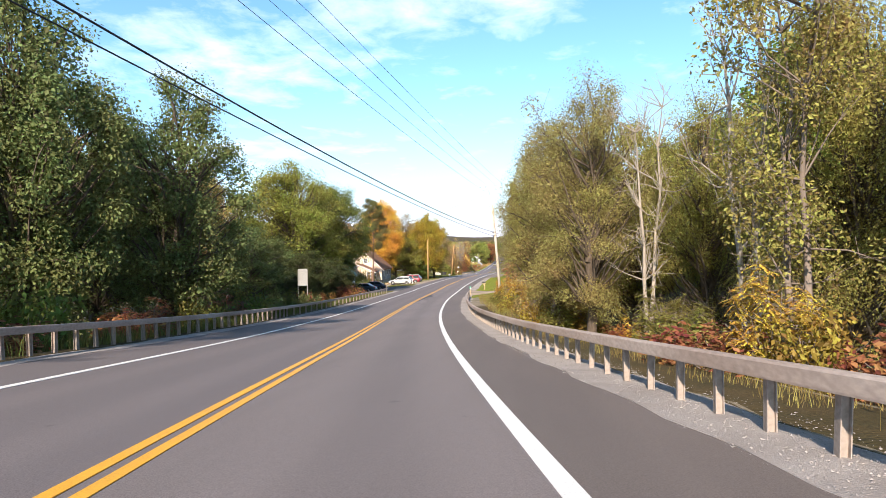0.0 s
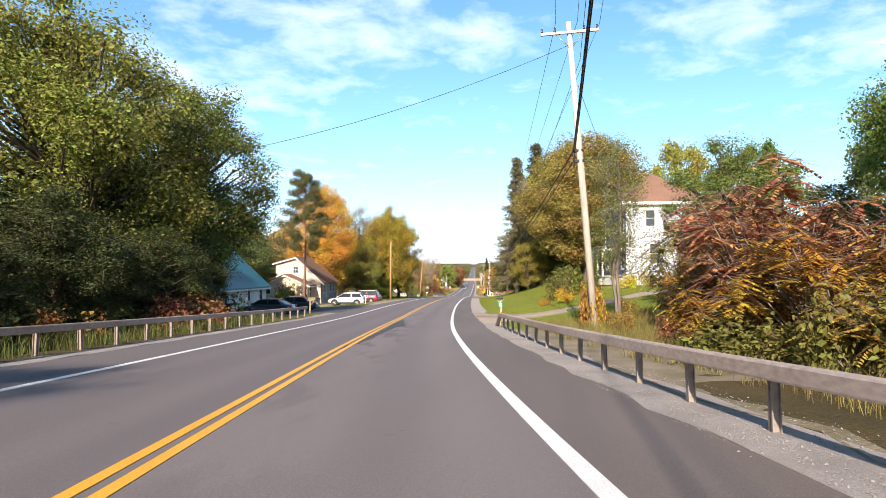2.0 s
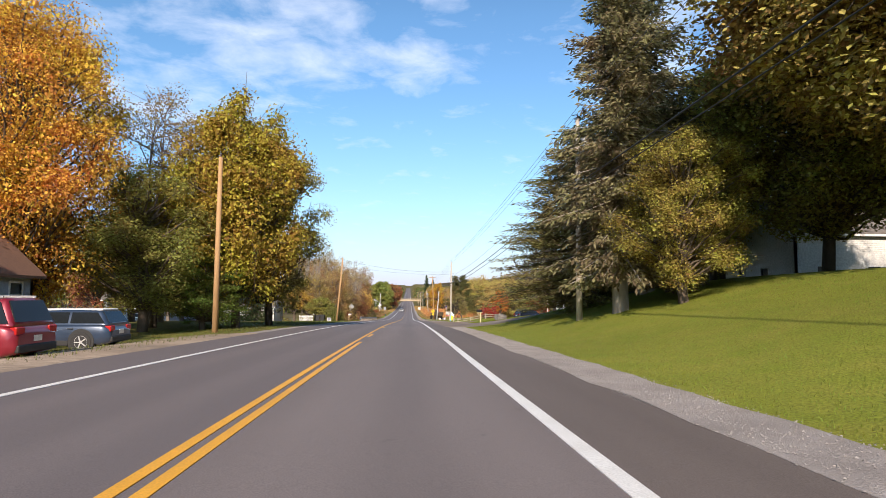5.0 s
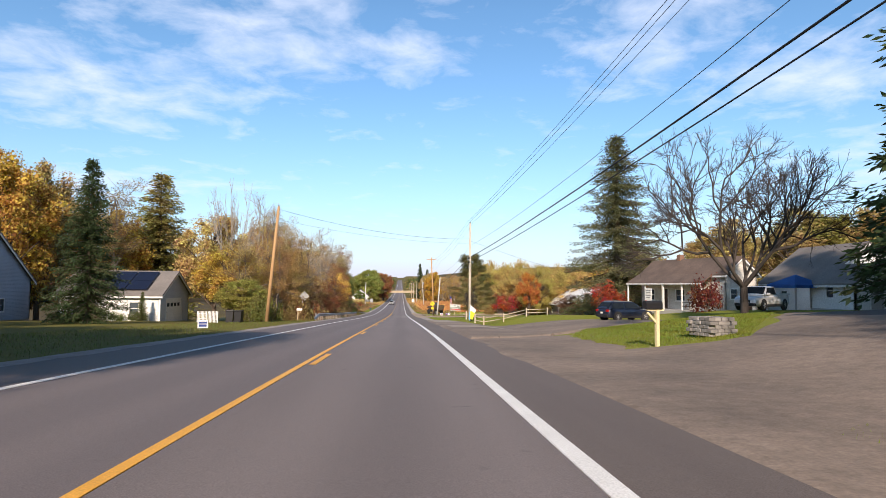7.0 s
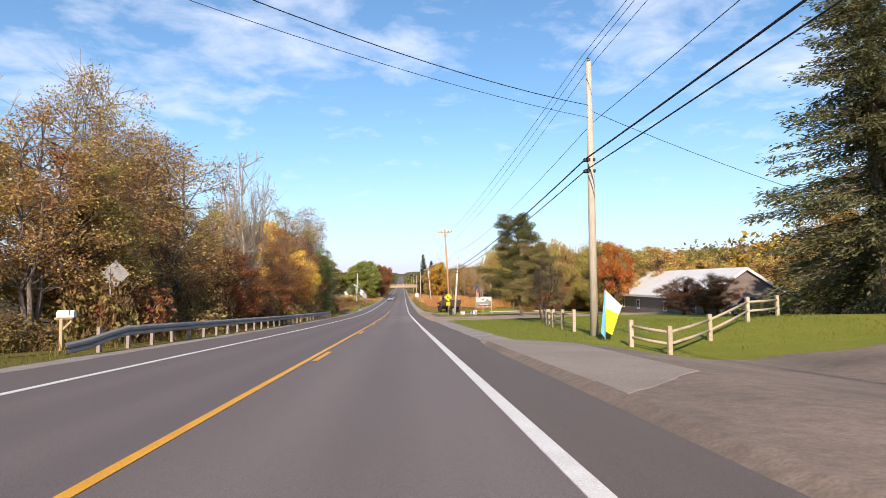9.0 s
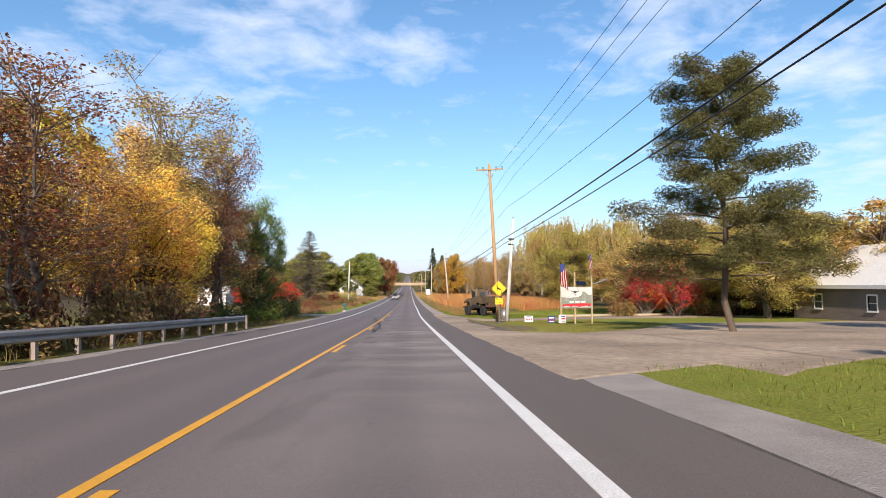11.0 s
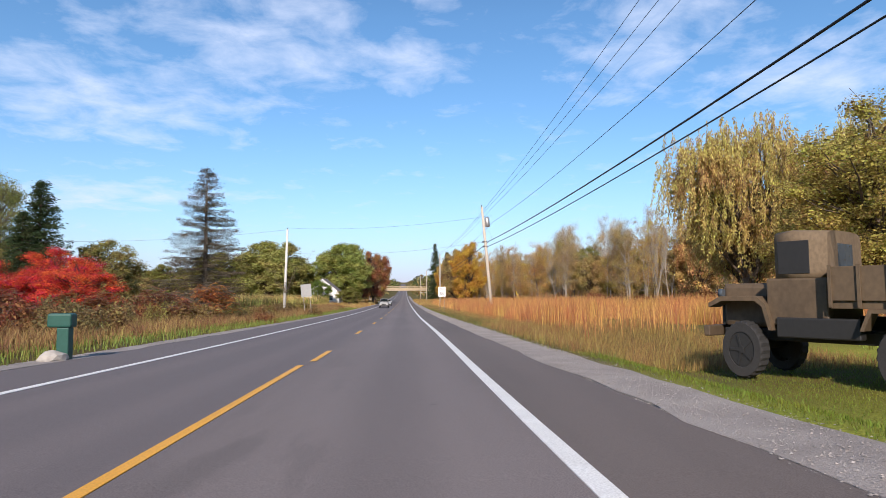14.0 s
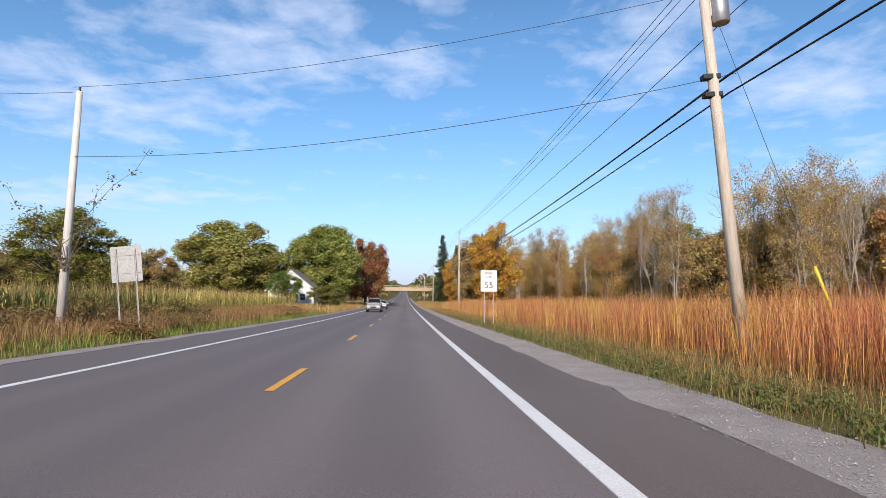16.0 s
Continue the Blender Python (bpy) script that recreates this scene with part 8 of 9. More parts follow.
for outline in ([(-0.20, 0.10), (-0.12, 0.14), (0.02, 0.06), (0.14, -0.02), (0.20, -0.10), (0.12, -0.12), (0.0, -0.06), (-0.10, 0.0), (-0.16, 0.02)], [(-0.20, 0.10), (-0.14, 0.12), (-0.11, 0.28), (-0.16, 0.33), (-0.24, 0.30), (-0.19, 0.25)],
                [(0.16, -0.08), (0.21, -0.10), (0.20, -0.22), (0.26, -0.34), (0.22, -0.34), (0.15, -0.22)], [(-0.15, 0.03), (-0.08, 0.0), (-0.13, -0.10), (-0.05, -0.13), (-0.06, -0.16), (-0.18, -0.12)],
                [(-0.14, 0.32), (-0.12, 0.32), (-0.05, 0.44), (-0.08, 0.45)]):
    prism(bm, [(a * 0.95, zc + b * 0.95 - 0.02) for a, b in outline], -0.009, -0.0055, "y")
part("deer_symbol", bm, INK, panel, "black leaping deer symbol")
plate = part("plate", boxed(-0.30, 0.30, -0.004, 0.004, 1.45, 1.95), SIGN_YELLOW, deer, "small yellow distance plate")
lettering("NEXT", 0.16, plate, pose(0, -0.008, 1.82) @ FACE, INK)
lettering("6 MILES", 0.13, plate, pose(0, -0.008, 1.60) @ FACE, INK)

s55 = thing("speed_sign", "white speed limit sign on two posts", "road sign", (4.6, 228.2, gz(4.6, 228.2)), 2)
for px in (-0.25, 0.27):
    post(s55, px, 0.04, -0.3, 3.2)
pn = part("panel", boxed(-0.46, 0.46, -0.006, 0.006, 1.95, 3.15, 0.002), SIGN_WHITE, s55, "white speed limit panel")
lettering("SPEED", 0.20, pn, pose(0, -0.012, 2.98) @ FACE, INK)
lettering("LIMIT", 0.20, pn, pose(0, -0.012, 2.76) @ FACE, INK)
lettering("55", 0.52, pn, pose(0, -0.012, 2.30) @ FACE, INK)


def back_sign(x, y, turn, w, z0, z1, label, lean=0.0, posts=(-0.28, 0.28), shape="rect"):
    """A sign seen from behind: bare metal with braces on its posts."""
    t = thing("road_sign", label, "road sign", (x, y, gz(x, y)), turn)
    for px in posts:
        post(t, px, -0.03, -0.3, z1 - (0.1 if shape == "rect" else 0.3), STEEL, 0.05, lean)
    bm = bmesh.new()
    m = pose(0, 0, 0, 0, lean, 0)
    if shape == "rect":
        box(bm, -w / 2, w / 2, 0.0, 0.006, z0, z1, m)
    else:
        prism(bm, [(0, z0), (w / 2, (z0 + z1) / 2), (0, z1), (-w / 2, (z0 + z1) / 2)], 0.0, 0.006, "y")
    pan = part("panel", bm, SIGN_BACK, t, "bare metal sign back")
    for zz in (z0 + (z1 - z0) * 0.25, z0 + (z1 - z0) * 0.75):
        bm = bmesh.new()
        box(bm, -w * (0.45 if shape == "rect" else 0.2), w * (0.45 if shape == "rect" else 0.2), -0.02, -0.001, zz - 0.02, zz + 0.02, m)
        part("brace", bm, STEEL, pan)
    return t


back_sign(-9.0, -102.3, 12, 0.85, 2.45, 4.0, "sign on two posts seen from behind", posts=(-0.42, 0.42))
back_sign(-10.6, 68.4, -6, 1.1, 2.1, 3.2, "diamond sign seen from behind", -4, (0.0,), "diamond")
back_sign(-10.0, 216.6, 6, 1.05, 1.95, 3.25, "leaning sign on two posts seen from behind", -6, (-0.3, 0.35))


def yard_sign(x, y, turn, w, h_, face, rows, label):
    """A small card on a wire frame; rows: coloured bars or words."""
    t = thing("yard_sign", label, "yard sign", (x, y, gz(x, y)), turn)
    bm = bmesh.new()
    for s in (-1, 1):
        tube(bm, [(s * w * 0.3, 0, -0.15), (s * w * 0.3, 0, 0.5)], [0.006, 0.006], 6)
    part("wire_frame", bm, GREY_METAL, t)
    c = part("card", boxed(-w / 2, w / 2, -0.005, 0.005, 0.14, 0.14 + h_, 0.002), face, t)
    for what, z, a, b, mt in rows:
        if isinstance(what, str):
            lettering(what, b, c, pose(0, -0.009, 0.14 + z * h_) @ FACE, mt)
        else:
            part("bar", boxed(what - a / 2, what + a / 2, -0.009, -0.0055, 0.14 + z * h_ - b / 2, 0.14 + z * h_ + b / 2), mt, c)
    return t


hess_face = [(0.0, 0.90, 0.4, 0.04, BLUE_INK)] + [(-0.195 + 0.13 * k, 0.42, 0.085, 0.15, PURPLE_INK) for k in range(4)]
yard_sign(8.9, 132.5, -14, 0.62, 0.46, SIGN_WHITE, hess_face, "white yard sign with plum lettering bars")
yard_sign(-9.9, 31.6, 16, 0.5, 0.4, SIGN_WHITE, [(0.0, 0.68, 0.4, 0.1, BLUE_INK), (0.0, 0.32, 0.36, 0.12, BLUE_INK)], "white yard sign with dark bars on the verge")
yard_sign(9.7, 128.8, 12, 0.5, 0.46, BLUE_INK, [(0.0, 0.72, 0.36, 0.09, SIGN_WHITE), (0.0, 0.4, 0.4, 0.05, RED_INK), (0.0, 0.2, 0.4, 0.05, SIGN_WHITE)], "blue yard sign with white and red bars")
yard_sign(10.1, 127.4, 20, 0.55, 0.52, SIGN_WHITE, [(0.06, 0.8, 0.36, 0.07, BLUE_INK), (0.08, 0.5, 0.3, 0.10, RED_INK), (0.08, 0.2, 0.3, 0.05, BLUE_INK)], "white yard sign with blue and red bars")

LUMBER = surface("raw_lumber", (0.50, 0.38, 0.22), (0.38, 0.27, 0.15), 0.85, fine=20, bump=0.2, stretch=(1, 1, 0.1))
bd = thing("sign_board", "printed board on three timber posts", "sign board", (11.5, 129.0, gz(11.5, 129.0)), 4)
for px, top_ in ((-1.08, 3.35), (-0.1, 3.55), (1.1, 3.4)):
    part("timber_post", boxed(px - 0.045, px + 0.045, 0.02, 0.11, -0.3, top_, 0.005), LUMBER, bd)
BOARD = surface("printed_board", (0.60, 0.60, 0.57), (0.48, 0.49, 0.47), 0.6, fine=6, bump=0.02, amount=0.9, big=0.9)
brd = part("board", boxed(-1.1, 1.1, -0.012, 0.012, 1.1, 2.55, 0.003), BOARD, bd, "pale board with a muted landscape print")
bm = bmesh.new()
prism(bm, [(-1.08, 1.12), (1.08, 1.12), (1.08, 2.02), (0.85, 1.98), (0.62, 2.2), (0.45, 2.24), (0.36, 1.98), (0.1, 1.86), (-0.5, 1.80), (-1.08, 1.86)], -0.018, -0.0125, "y")
part("landscape", bm, surface("muted_landscape_print", (0.17, 0.19, 0.14), (0.30, 0.31, 0.28), 0.6, fine=9, bump=0.02, big=2.2, amount=0.9), brd)
bm = bmesh.new()
prism(bm, [(-0.98, 1.2), (0.6, 1.2), (1.0, 1.26), (1.0, 1.42), (0.2, 1.42), (-0.98, 1.36)], -0.023, -0.0185, "y")
part("stripe", bm, RED_INK, brd, "red band")
for x0, x1 in ((-0.5, -0.18), (-0.1, 0.22), (0.3, 0.62)):
    part("bar", boxed(x0, x1, -0.023, -0.0185, 1.48, 1.57), SIGN_WHITE, brd)
for x0, x1 in ((-0.9, -0.5), (-0.3, 0.05), (0.3, 0.8)):
    part("bar", boxed(x0, x1, -0.027, -0.0235, 1.215, 1.25), SIGN_WHITE, brd)
bm = bmesh.new()
prism(bm, [(-0.22, 2.2), (-0.16, 2.13), (-0.04, 2.13), (0.02, 2.2), (-0.02, 2.26), (-0.18, 2.26)], -0.018, -0.0125, "y")
for x0, x1, z0, z1 in ((-0.36, 0.16, 2.225, 2.245), (-0.46, -0.26, 2.275, 2.29), (0.06, 0.26, 2.275, 2.29), (-0.37, -0.35, 2.24, 2.28), (0.15, 0.17, 2.24, 2.28), (-0.24, -0.22, 2.0, 2.18), (0.02, 0.04, 2.0, 2.18), (-0.12, -0.08, 1.95, 2.14)):
    box(bm, x0, x1, -0.018, -0.0125, z0, z1)
part("device_picture", bm, INK, brd, "dark picture of a flying device")
part("solar_plate", boxed(-0.35, 0.35, -0.22, 0.22, -0.015, 0.015, 0.005, pose(0.32, -0.05, 2.78, 38, 0, 0)), SOLAR, bd, "small dark solar plate")
part("plate_bracket", boxed(0.28, 0.34, 0.0, 0.05, 2.5, 2.78), GREY_METAL, bd)
part("lamp_arm", boxed(0, 1.15, 0.05, 0.1, -0.03, 0.03, 0.01, pose(1.12, 0, 2.72, 0, -16, 0)), GREY_METAL, bd)
part("lamp_head", boxed(-0.32, 0.06, 0.0, 0.14, -0.03, 0.03, 0.01, pose(2.2, 0, 3.03, 0, 0, 0)), GREY_METAL, bd)
striped_flag(11.45, 128.9, gz(11.45, 128.9) + 3.2, 0.95, -1.25, 4, "striped flag drooping from a slanted staff", (1.3, 0.95))
striped_flag(12.6, 129.05, gz(12.6, 129.05) + 3.3, 1.5, -0.17, 20, "striped flag on the board's post", (0.95, 0.5))

gs = thing("house_number_sign", "small green marker sign on a stake", "marker sign", (4.92, -81.1, gz(4.92, -81.1)), 8)
part("stake", boxed(-0.022, 0.022, 0.012, 0.04, -0.2, 1.2, 0.005), LUMBER, gs)
c = part("card", boxed(-0.095, 0.095, -0.006, 0.006, 0.93, 1.24, 0.002), SIGN_GREEN, gs)
for zz, ww in ((1.0, 0.075), (1.09, 0.06), (1.19, 0.03)):
    part("bar", boxed(-ww, ww, -0.010, -0.0065, zz - 0.028, zz + 0.028), SIGN_WHITE, c)
dl = thing("marker_post", "pale square marker post behind the rail", "marker post", (11.7, -108.4, gz(11.7, -108.4)), 0)
part("post", boxed(-0.06, 0.06, -0.06, 0.06, -0.3, 1.3, 0.01), LUMBER, dl)

# ---- mailboxes, bins, fence and garden things ----
def mailbox(x, y, turn, h_, box_mat, post_mat, label, arm=True):
    t = thing("mailbox", label, "mailbox", (x, y, gz(x, y)), turn)
    part("post", boxed(-0.05, 0.05, -0.05, 0.05, -0.3, h_, 0.006), post_mat, t)
    if arm:
        part("arm", boxed(-0.35, 0.22, -0.04, 0.04, h_ - 0.06, h_, 0.006), post_mat, t)
        part("brace", boxed(-0.45, 0.0, -0.03, 0.03, -0.03, 0.03, 0.004, pose(0.0, 0, h_ - 0.42, 0, 45, 0)), post_mat, t)
    bm = bmesh.new()
    out = [(-0.1, 0), (0.1, 0), (0.1, 0.13)] + [(0.1 * math.cos(a), 0.13 + 0.1 * math.sin(a)) for a in np.linspace(0.3, math.pi - 0.3, 8)] + [(-0.1, 0.13)]
    prism(bm, [(a, h_ + 0.005 + b) for a, b in out], -0.42, 0.12, "x")
    b_ = part("box", bm, box_mat, t)
    part("flag", boxed(-0.3, -0.27, 0.102, 0.112, h_ + 0.08, h_ + 0.24), RED_INK, b_, "small red flag")
    return t


BLACK_BOX = plain("black_mailbox", (0.02, 0.02, 0.022), 0.4)
mailbox(5.75, -62.3, 0, 1.02, BLACK_BOX, LUMBER, "black mailbox on a raw timber post")
mailbox(7.2, 16.8, 15, 1.05, BLACK_BOX, surface("pale_yellow_post", (0.72, 0.62, 0.36), (0.6, 0.5, 0.3), 0.7), "black mailbox on a pale yellow post")
mailbox(-9.7, -38.2, 180, 1.0, BLACK_BOX, WHITE_PAINT, "dark mailbox on a white post")
mailbox(-10.7, 65.0, 180, 1.05, WHITE_PAINT, LUMBER, "white mailbox on a timber post")
mailbox(-9.3, -64.5, 180, 1.05, LUMBER, LUMBER, "timber mailbox at the rail's end")

GREEN_BIN = plain("green_plastic", (0.02, 0.09, 0.07), 0.5)
gb = thing("post_box", "dark green plastic mailbox stand", "mailbox", (-8.05, 167.2, gz(-8.05, 167.2)), 0)
part("stand", boxed(-0.14, 0.14, -0.12, 0.12, -0.05, 0.75, 0.03), GREEN_BIN, gb)
part("box", boxed(-0.35, 0.2, -0.16, 0.16, 0.75, 1.08, 0.05), GREEN_BIN, gb)
st = thing("boulder", "pale stone at the drive corner", "stone", (-8.1, 166.8, gz(-8.1, 166.8)), 30)


def rock(parent, sx, sy, sz, seed, material):
    bm = bmesh.new()
    bmesh.ops.create_icosphere(bm, subdivisions=2, radius=1)
    rr = random.Random(seed)
    for v in bm.verts:
        k = 1 + 0.25 * noise.noise(v.co * 1.7 + Vector((seed, 0, 0))) + rr.uniform(-0.04, 0.04)
        v.co = Vector((v.co.x * sx * k, v.co.y * sy * k, max(v.co.z * sz * k, -0.3 * sz) + 0.2 * sz))
    return part("stone", bm, material, parent)


STONE = surface("pale_stone", (0.45, 0.42, 0.38), (0.28, 0.26, 0.24), 0.9, fine=9, bump=0.6, depth=0.03)
rock(st, 0.3, 0.22, 0.2, 4, STONE)

for x, y, turn in ((-17.6, -60.5, 10), (-14.5, 53.4, 5), (-13.7, 53.2, -8), (-17.6, -30.6, 20)):
    t = thing("wheeled_bin", "dark wheeled refuse bin with lid", "refuse bin", (x, y, gz(x, y)), turn)
    bm = bmesh.new()
    prism(bm, [(-0.25, 0.03), (0.25, 0.03), (0.31, 0.95), (-0.31, 0.95)], -0.29, 0.29, "y")
    part("body", bm, BLACK_BOX, t)
    part("lid", boxed(-0.34, 0.34, -0.33, 0.33, 0.952, 1.03, 0.03), BLACK_BOX, t)
    for s in (-1, 1):
        bm = bmesh.new()
        tube(bm, [(-0.25, s * 0.28, 0.1), (-0.25, s * 0.34, 0.1)], [0.1, 0.1], 12)
        part("wheel", bm, RUBBER, t)

GREY_STONE = surface("grey_stone", (0.27, 0.25, 0.235), (0.15, 0.14, 0.13), 0.9, fine=9, bump=0.6, depth=0.03, vary=0.25)
pl = thing("stone_planter", "square planter of stacked grey stone", "planter", (9.4, 18.0, gz(9.4, 18.0)), 12)
rr = random.Random(6)
for row in range(5):
    for side in range(4):
        for k in range(4):
            L = 0.23
            m = pose(0, 0, 0, 0, 0, side * 90) @ pose(-0.46 + k * L + (0.1 if row % 2 else 0), -0.46, row * 0.115)
            part("stone", boxed(0.01, L - 0.01, rr.uniform(-0.02, 0.02), 0.2, 0.004, 0.111, 0.015, m), GREY_STONE, pl)
part("soil", boxed(-0.33, 0.33, -0.33, 0.33, 0.1, 0.52), surface("soil", (0.06, 0.045, 0.03)), pl)

# split rail fence from the pole towards the ranch house
FENCE = surface("weathered_fence_wood", (0.50, 0.42, 0.31), (0.33, 0.27, 0.20), 0.9, fine=15, bump=0.4, stretch=(0.3, 1, 1))
fn = thing("rail_fence", "weathered split rail fence on the lawn", "fence")
runs = [[(8.65, 63.4), (11.1, 65.6), (14.2, 68.5), (17.3, 71.4)], [(8.65, 63.4), (7.9, 64.7)], [(7.6, 70.5), (7.9, 73.5), (8.2, 76.5), (8.6, 79.5), (9.4, 82.5)]]
for run in runs:
    for i, (x, y) in enumerate(run):
        if run is runs[1] and i == 0:
            continue
        part("post", boxed(x - 0.07, x + 0.07, y - 0.07, y + 0.07, gz(x, y) - 0.3, gz(x, y) + 0.95, 0.012), FENCE, fn)
    for (x0, y0), (x1, y1) in zip(run, run[1:]):
        for zz in (0.38, 0.75):
            bm = bmesh.new()
            tube(bm, [(x0, y0, gz(x0, y0) + zz), ((x0 + x1) / 2, (y0 + y1) / 2, (gz(x0, y0) + gz(x1, y1)) / 2 + zz - 0.02), (x1, y1, gz(x1, y1) + zz)], [0.045, 0.055, 0.045], 6)
            part("rail", bm, FENCE, fn)

bn = thing("feather_banner", "leaning yellow, blue and white banner", "banner", (7.45, 66.3, gz(7.45, 66.3)), 0)
bm = bmesh.new()
tube(bm, [(0.08, 0, 0), (0.15, 0, 1.9)], [0.02, 0.012], 8)
part("staff", bm, GREY_METAL, bn)
for nm, mt, o in (("upper_cloth", plain("banner_white", (0.75, 0.76, 0.78), 0.8), [(0.12, 1.85), (0.75, 1.25), (0.62, 0.95), (0.12, 1.2)]), ("middle_cloth", plain("banner_yellow", (0.75, 0.72, 0.03), 0.8), [(0.12, 1.2), (0.62, 0.95), (0.35, 0.2), (0.12, 0.35)]),
                  ("lower_cloth", plain("banner_blue", (0.15, 0.45, 0.75), 0.8), [(-0.06, 0.3), (0.115, 1.8), (0.115, 0.05)])):
    bm = bmesh.new()
    prism(bm, o, -0.008, 0.008, "y")
    part(nm, bm, mt, bn)

TARP = plain("blue_tarpaulin", (0.03, 0.16, 0.50), 0.6)
cn = thing("canopy_tent", "blue pop-up canopy on metal legs", "canopy", (32.6, 48.5, gz(32.6, 48.5)), 10)
for a in (-1.4, 1.4):
    for b_ in (-1.4, 1.4):
        part("leg", boxed(a - 0.025, a + 0.025, b_ - 0.025, b_ + 0.025, 0, 2.1), GREY_METAL, cn)
bm = bmesh.new()
v = [bm.verts.new(p) for p in ((-1.5, -1.5, 2.1), (1.5, -1.5, 2.1), (1.5, 1.5, 2.1), (-1.5, 1.5, 2.1), (0, 0, 2.95), (-1.5, -1.5, 1.85), (1.5, -1.5, 1.85), (1.5, 1.5, 1.85), (-1.5, 1.5, 1.85))]
for k in range(4):
    bm.faces.new((v[k], v[(k + 1) % 4], v[4]))
    bm.faces.new((v[5 + k], v[5 + (k + 1) % 4], v[(k + 1) % 4], v[k]))
bmesh.ops.solidify(bm, geom=bm.faces[:], thickness=0.01)
part("cover", bm, TARP, cn)

# curb logs beside the meadow track
lg = thing("timber_kerb", "long pale timber kerb beside the gravel track", "timber kerb")
for x0, y0, x1, y1 in ((15.0, 147.2, 21, 148.7), (21.2, 148.8, 27, 150.2), (27.2, 150.3, 33, 151.8)):
    bm = bmesh.new()
    tube(bm, [(x0, y0, gz(x0, y0) + 0.1), (x1, y1, gz(x1, y1) + 0.1)], [0.13, 0.13], 8)
    part("log", bm, FENCE, lg)
pf = thing("picket_fence", "white picket fence beside the blue house", "fence")
for k in range(34):
    x = 18.6 + k * 0.22
    bm = bmesh.new()
    z = gz(x, -54.6)
    prism(bm, [(x - 0.04, z - 0.05), (x + 0.04, z - 0.05), (x + 0.04, z + 0.95), (x, z + 1.03), (x - 0.04, z + 0.95)], -54.62, -54.60, "y")
    part("picket", bm, WHITE_PAINT, pf)
for zz in (0.3, 0.75):
    bm = bmesh.new()
    x0, x1 = 18.5, 26.1
    tube(bm, [(x0, -54.57, gz(x0, -54.6) + zz), (x1, -54.57, gz(x1, -54.6) + zz)], [0.03, 0.03], 6)
    part("rail", bm, WHITE_PAINT, pf)

pk = thing("picket_fence", "short white picket fence beside the garage", "fence")
for run in (((-17.6, 54.6), (-16.4, 53.2)), ((-16.2, 53.0), (-15.0, 51.6))):
    (x0, y0), (x1, y1) = run
    for k in range(8):
        x, y = x0 + (x1 - x0) * k / 7, y0 + (y1 - y0) * k / 7
        part("picket", boxed(x - 0.03, x + 0.03, y - 0.012, y + 0.012, gz(x, y) - 0.05, gz(x, y) + 0.95, 0.004), WHITE_PAINT, pk)
    for zz in (0.3, 0.72):
        bm = bmesh.new()
        tube(bm, [(x0, y0 + 0.03, gz(x0, y0) + zz), (x1, y1 + 0.03, gz(x1, y1) + zz)], [0.03, 0.03], 6)
        part("rail", bm, WHITE_PAINT, pk)
for i, x in enumerate((-31.2, -29.6, -28.0, -26.2, -24.6)):
    tree("shrub", -13.2 + 0.35 * i, 55.6 + (i % 3) * 0.8, 2.4 + 0.3 * (i % 3), 2.4, (OLIVE, (0.13, 0.14, 0.04))[i % 2], "green brush beside the leaning pole", "shrub", variant=i % 3)
    tree("shrub", x, 59.2, 1.1 + 0.15 * (i % 3), 1.9, (DARK, GREEN)[i % 2], "dark green hedge shrub along the garage wall", "shrub", variant=i % 3)
tree("spruce", -23.9, 58.6, 2.8, 1.1, DARK, "small dark cedar at the garage corner", "cedar_tree", variant=0)

# garden shrubs round the blue house
for x, y, h, w, c, lab in [(11.0, -57.5, 3.0, 3.6, OLIVE, "big rounded green shrub on the lawn"), (12.6, -52.5, 2.6, 3.0, GREEN, "rounded green shrub on the lawn"), (11.0, -62.6, 1.3, 1.9, (0.40, 0.27, 0.03), "low yellow flowering bush"),
                           (12.8, -61.4, 1.0, 1.7, (0.24, 0.10, 0.03), "low rusty flowering bush"), (16.2, -59.5, 1.5, 2.2, (0.42, 0.36, 0.03), "bright yellow garden bush beside the fence"), (18.8, -58.2, 1.4, 2.0, (0.30, 0.22, 0.05), "tan garden bush beside the fence"),
                           (20.8, -58.2, 1.7, 2.2, (0.40, 0.34, 0.03), "bright yellow garden bush beside the fence"), (23, -58, 1.4, 2.2, (0.28, 0.2, 0.05), "tan garden bush beside the fence"), (24.5, -54.8, 3.2, 2.8, OLIVE, "pale flowering shrub at the house corner"), (9.4, -61.6, 0.7, 1.2, (0.35, 0.2, 0.03), "low orange flower clump")]:
    tree("shrub", x, y, h * (1.12 if h > 2.4 else 1.0), w * (1.1 if h > 2.4 else 1.0), c, lab, "shrub", variant=0)
for x, y, h in ((14.4, -56.2, 2.7), (13.9, -50.0, 2.6), (13.8, -45.5, 2.7)):
    tree("spruce", x, y, h, 1.3, (0.13, 0.15, 0.03), "small cone shaped cedar beside the porch", "cedar_tree", variant=0)

porch = thing("porch_swing", "white porch swing hung on chains", "porch swing", (16.6, -52.2, BZ + 0.88), 90)
part("seat", boxed(-0.6, 0.6, -0.25, 0.25, 0.45, 0.5, 0.01), WHITE_PAINT, porch)
part("backrest", boxed(-0.6, 0.6, 0.22, 0.27, 0.5, 0.95, 0.01), WHITE_PAINT, porch)
for s in (-0.55, 0.55):
    bm = bmesh.new()
    tube(bm, [(s, 0, 0.5), (s * 0.9, 0, 2.3)], [0.012, 0.012], 6)
    part("chain", bm, GREY_METAL, porch)


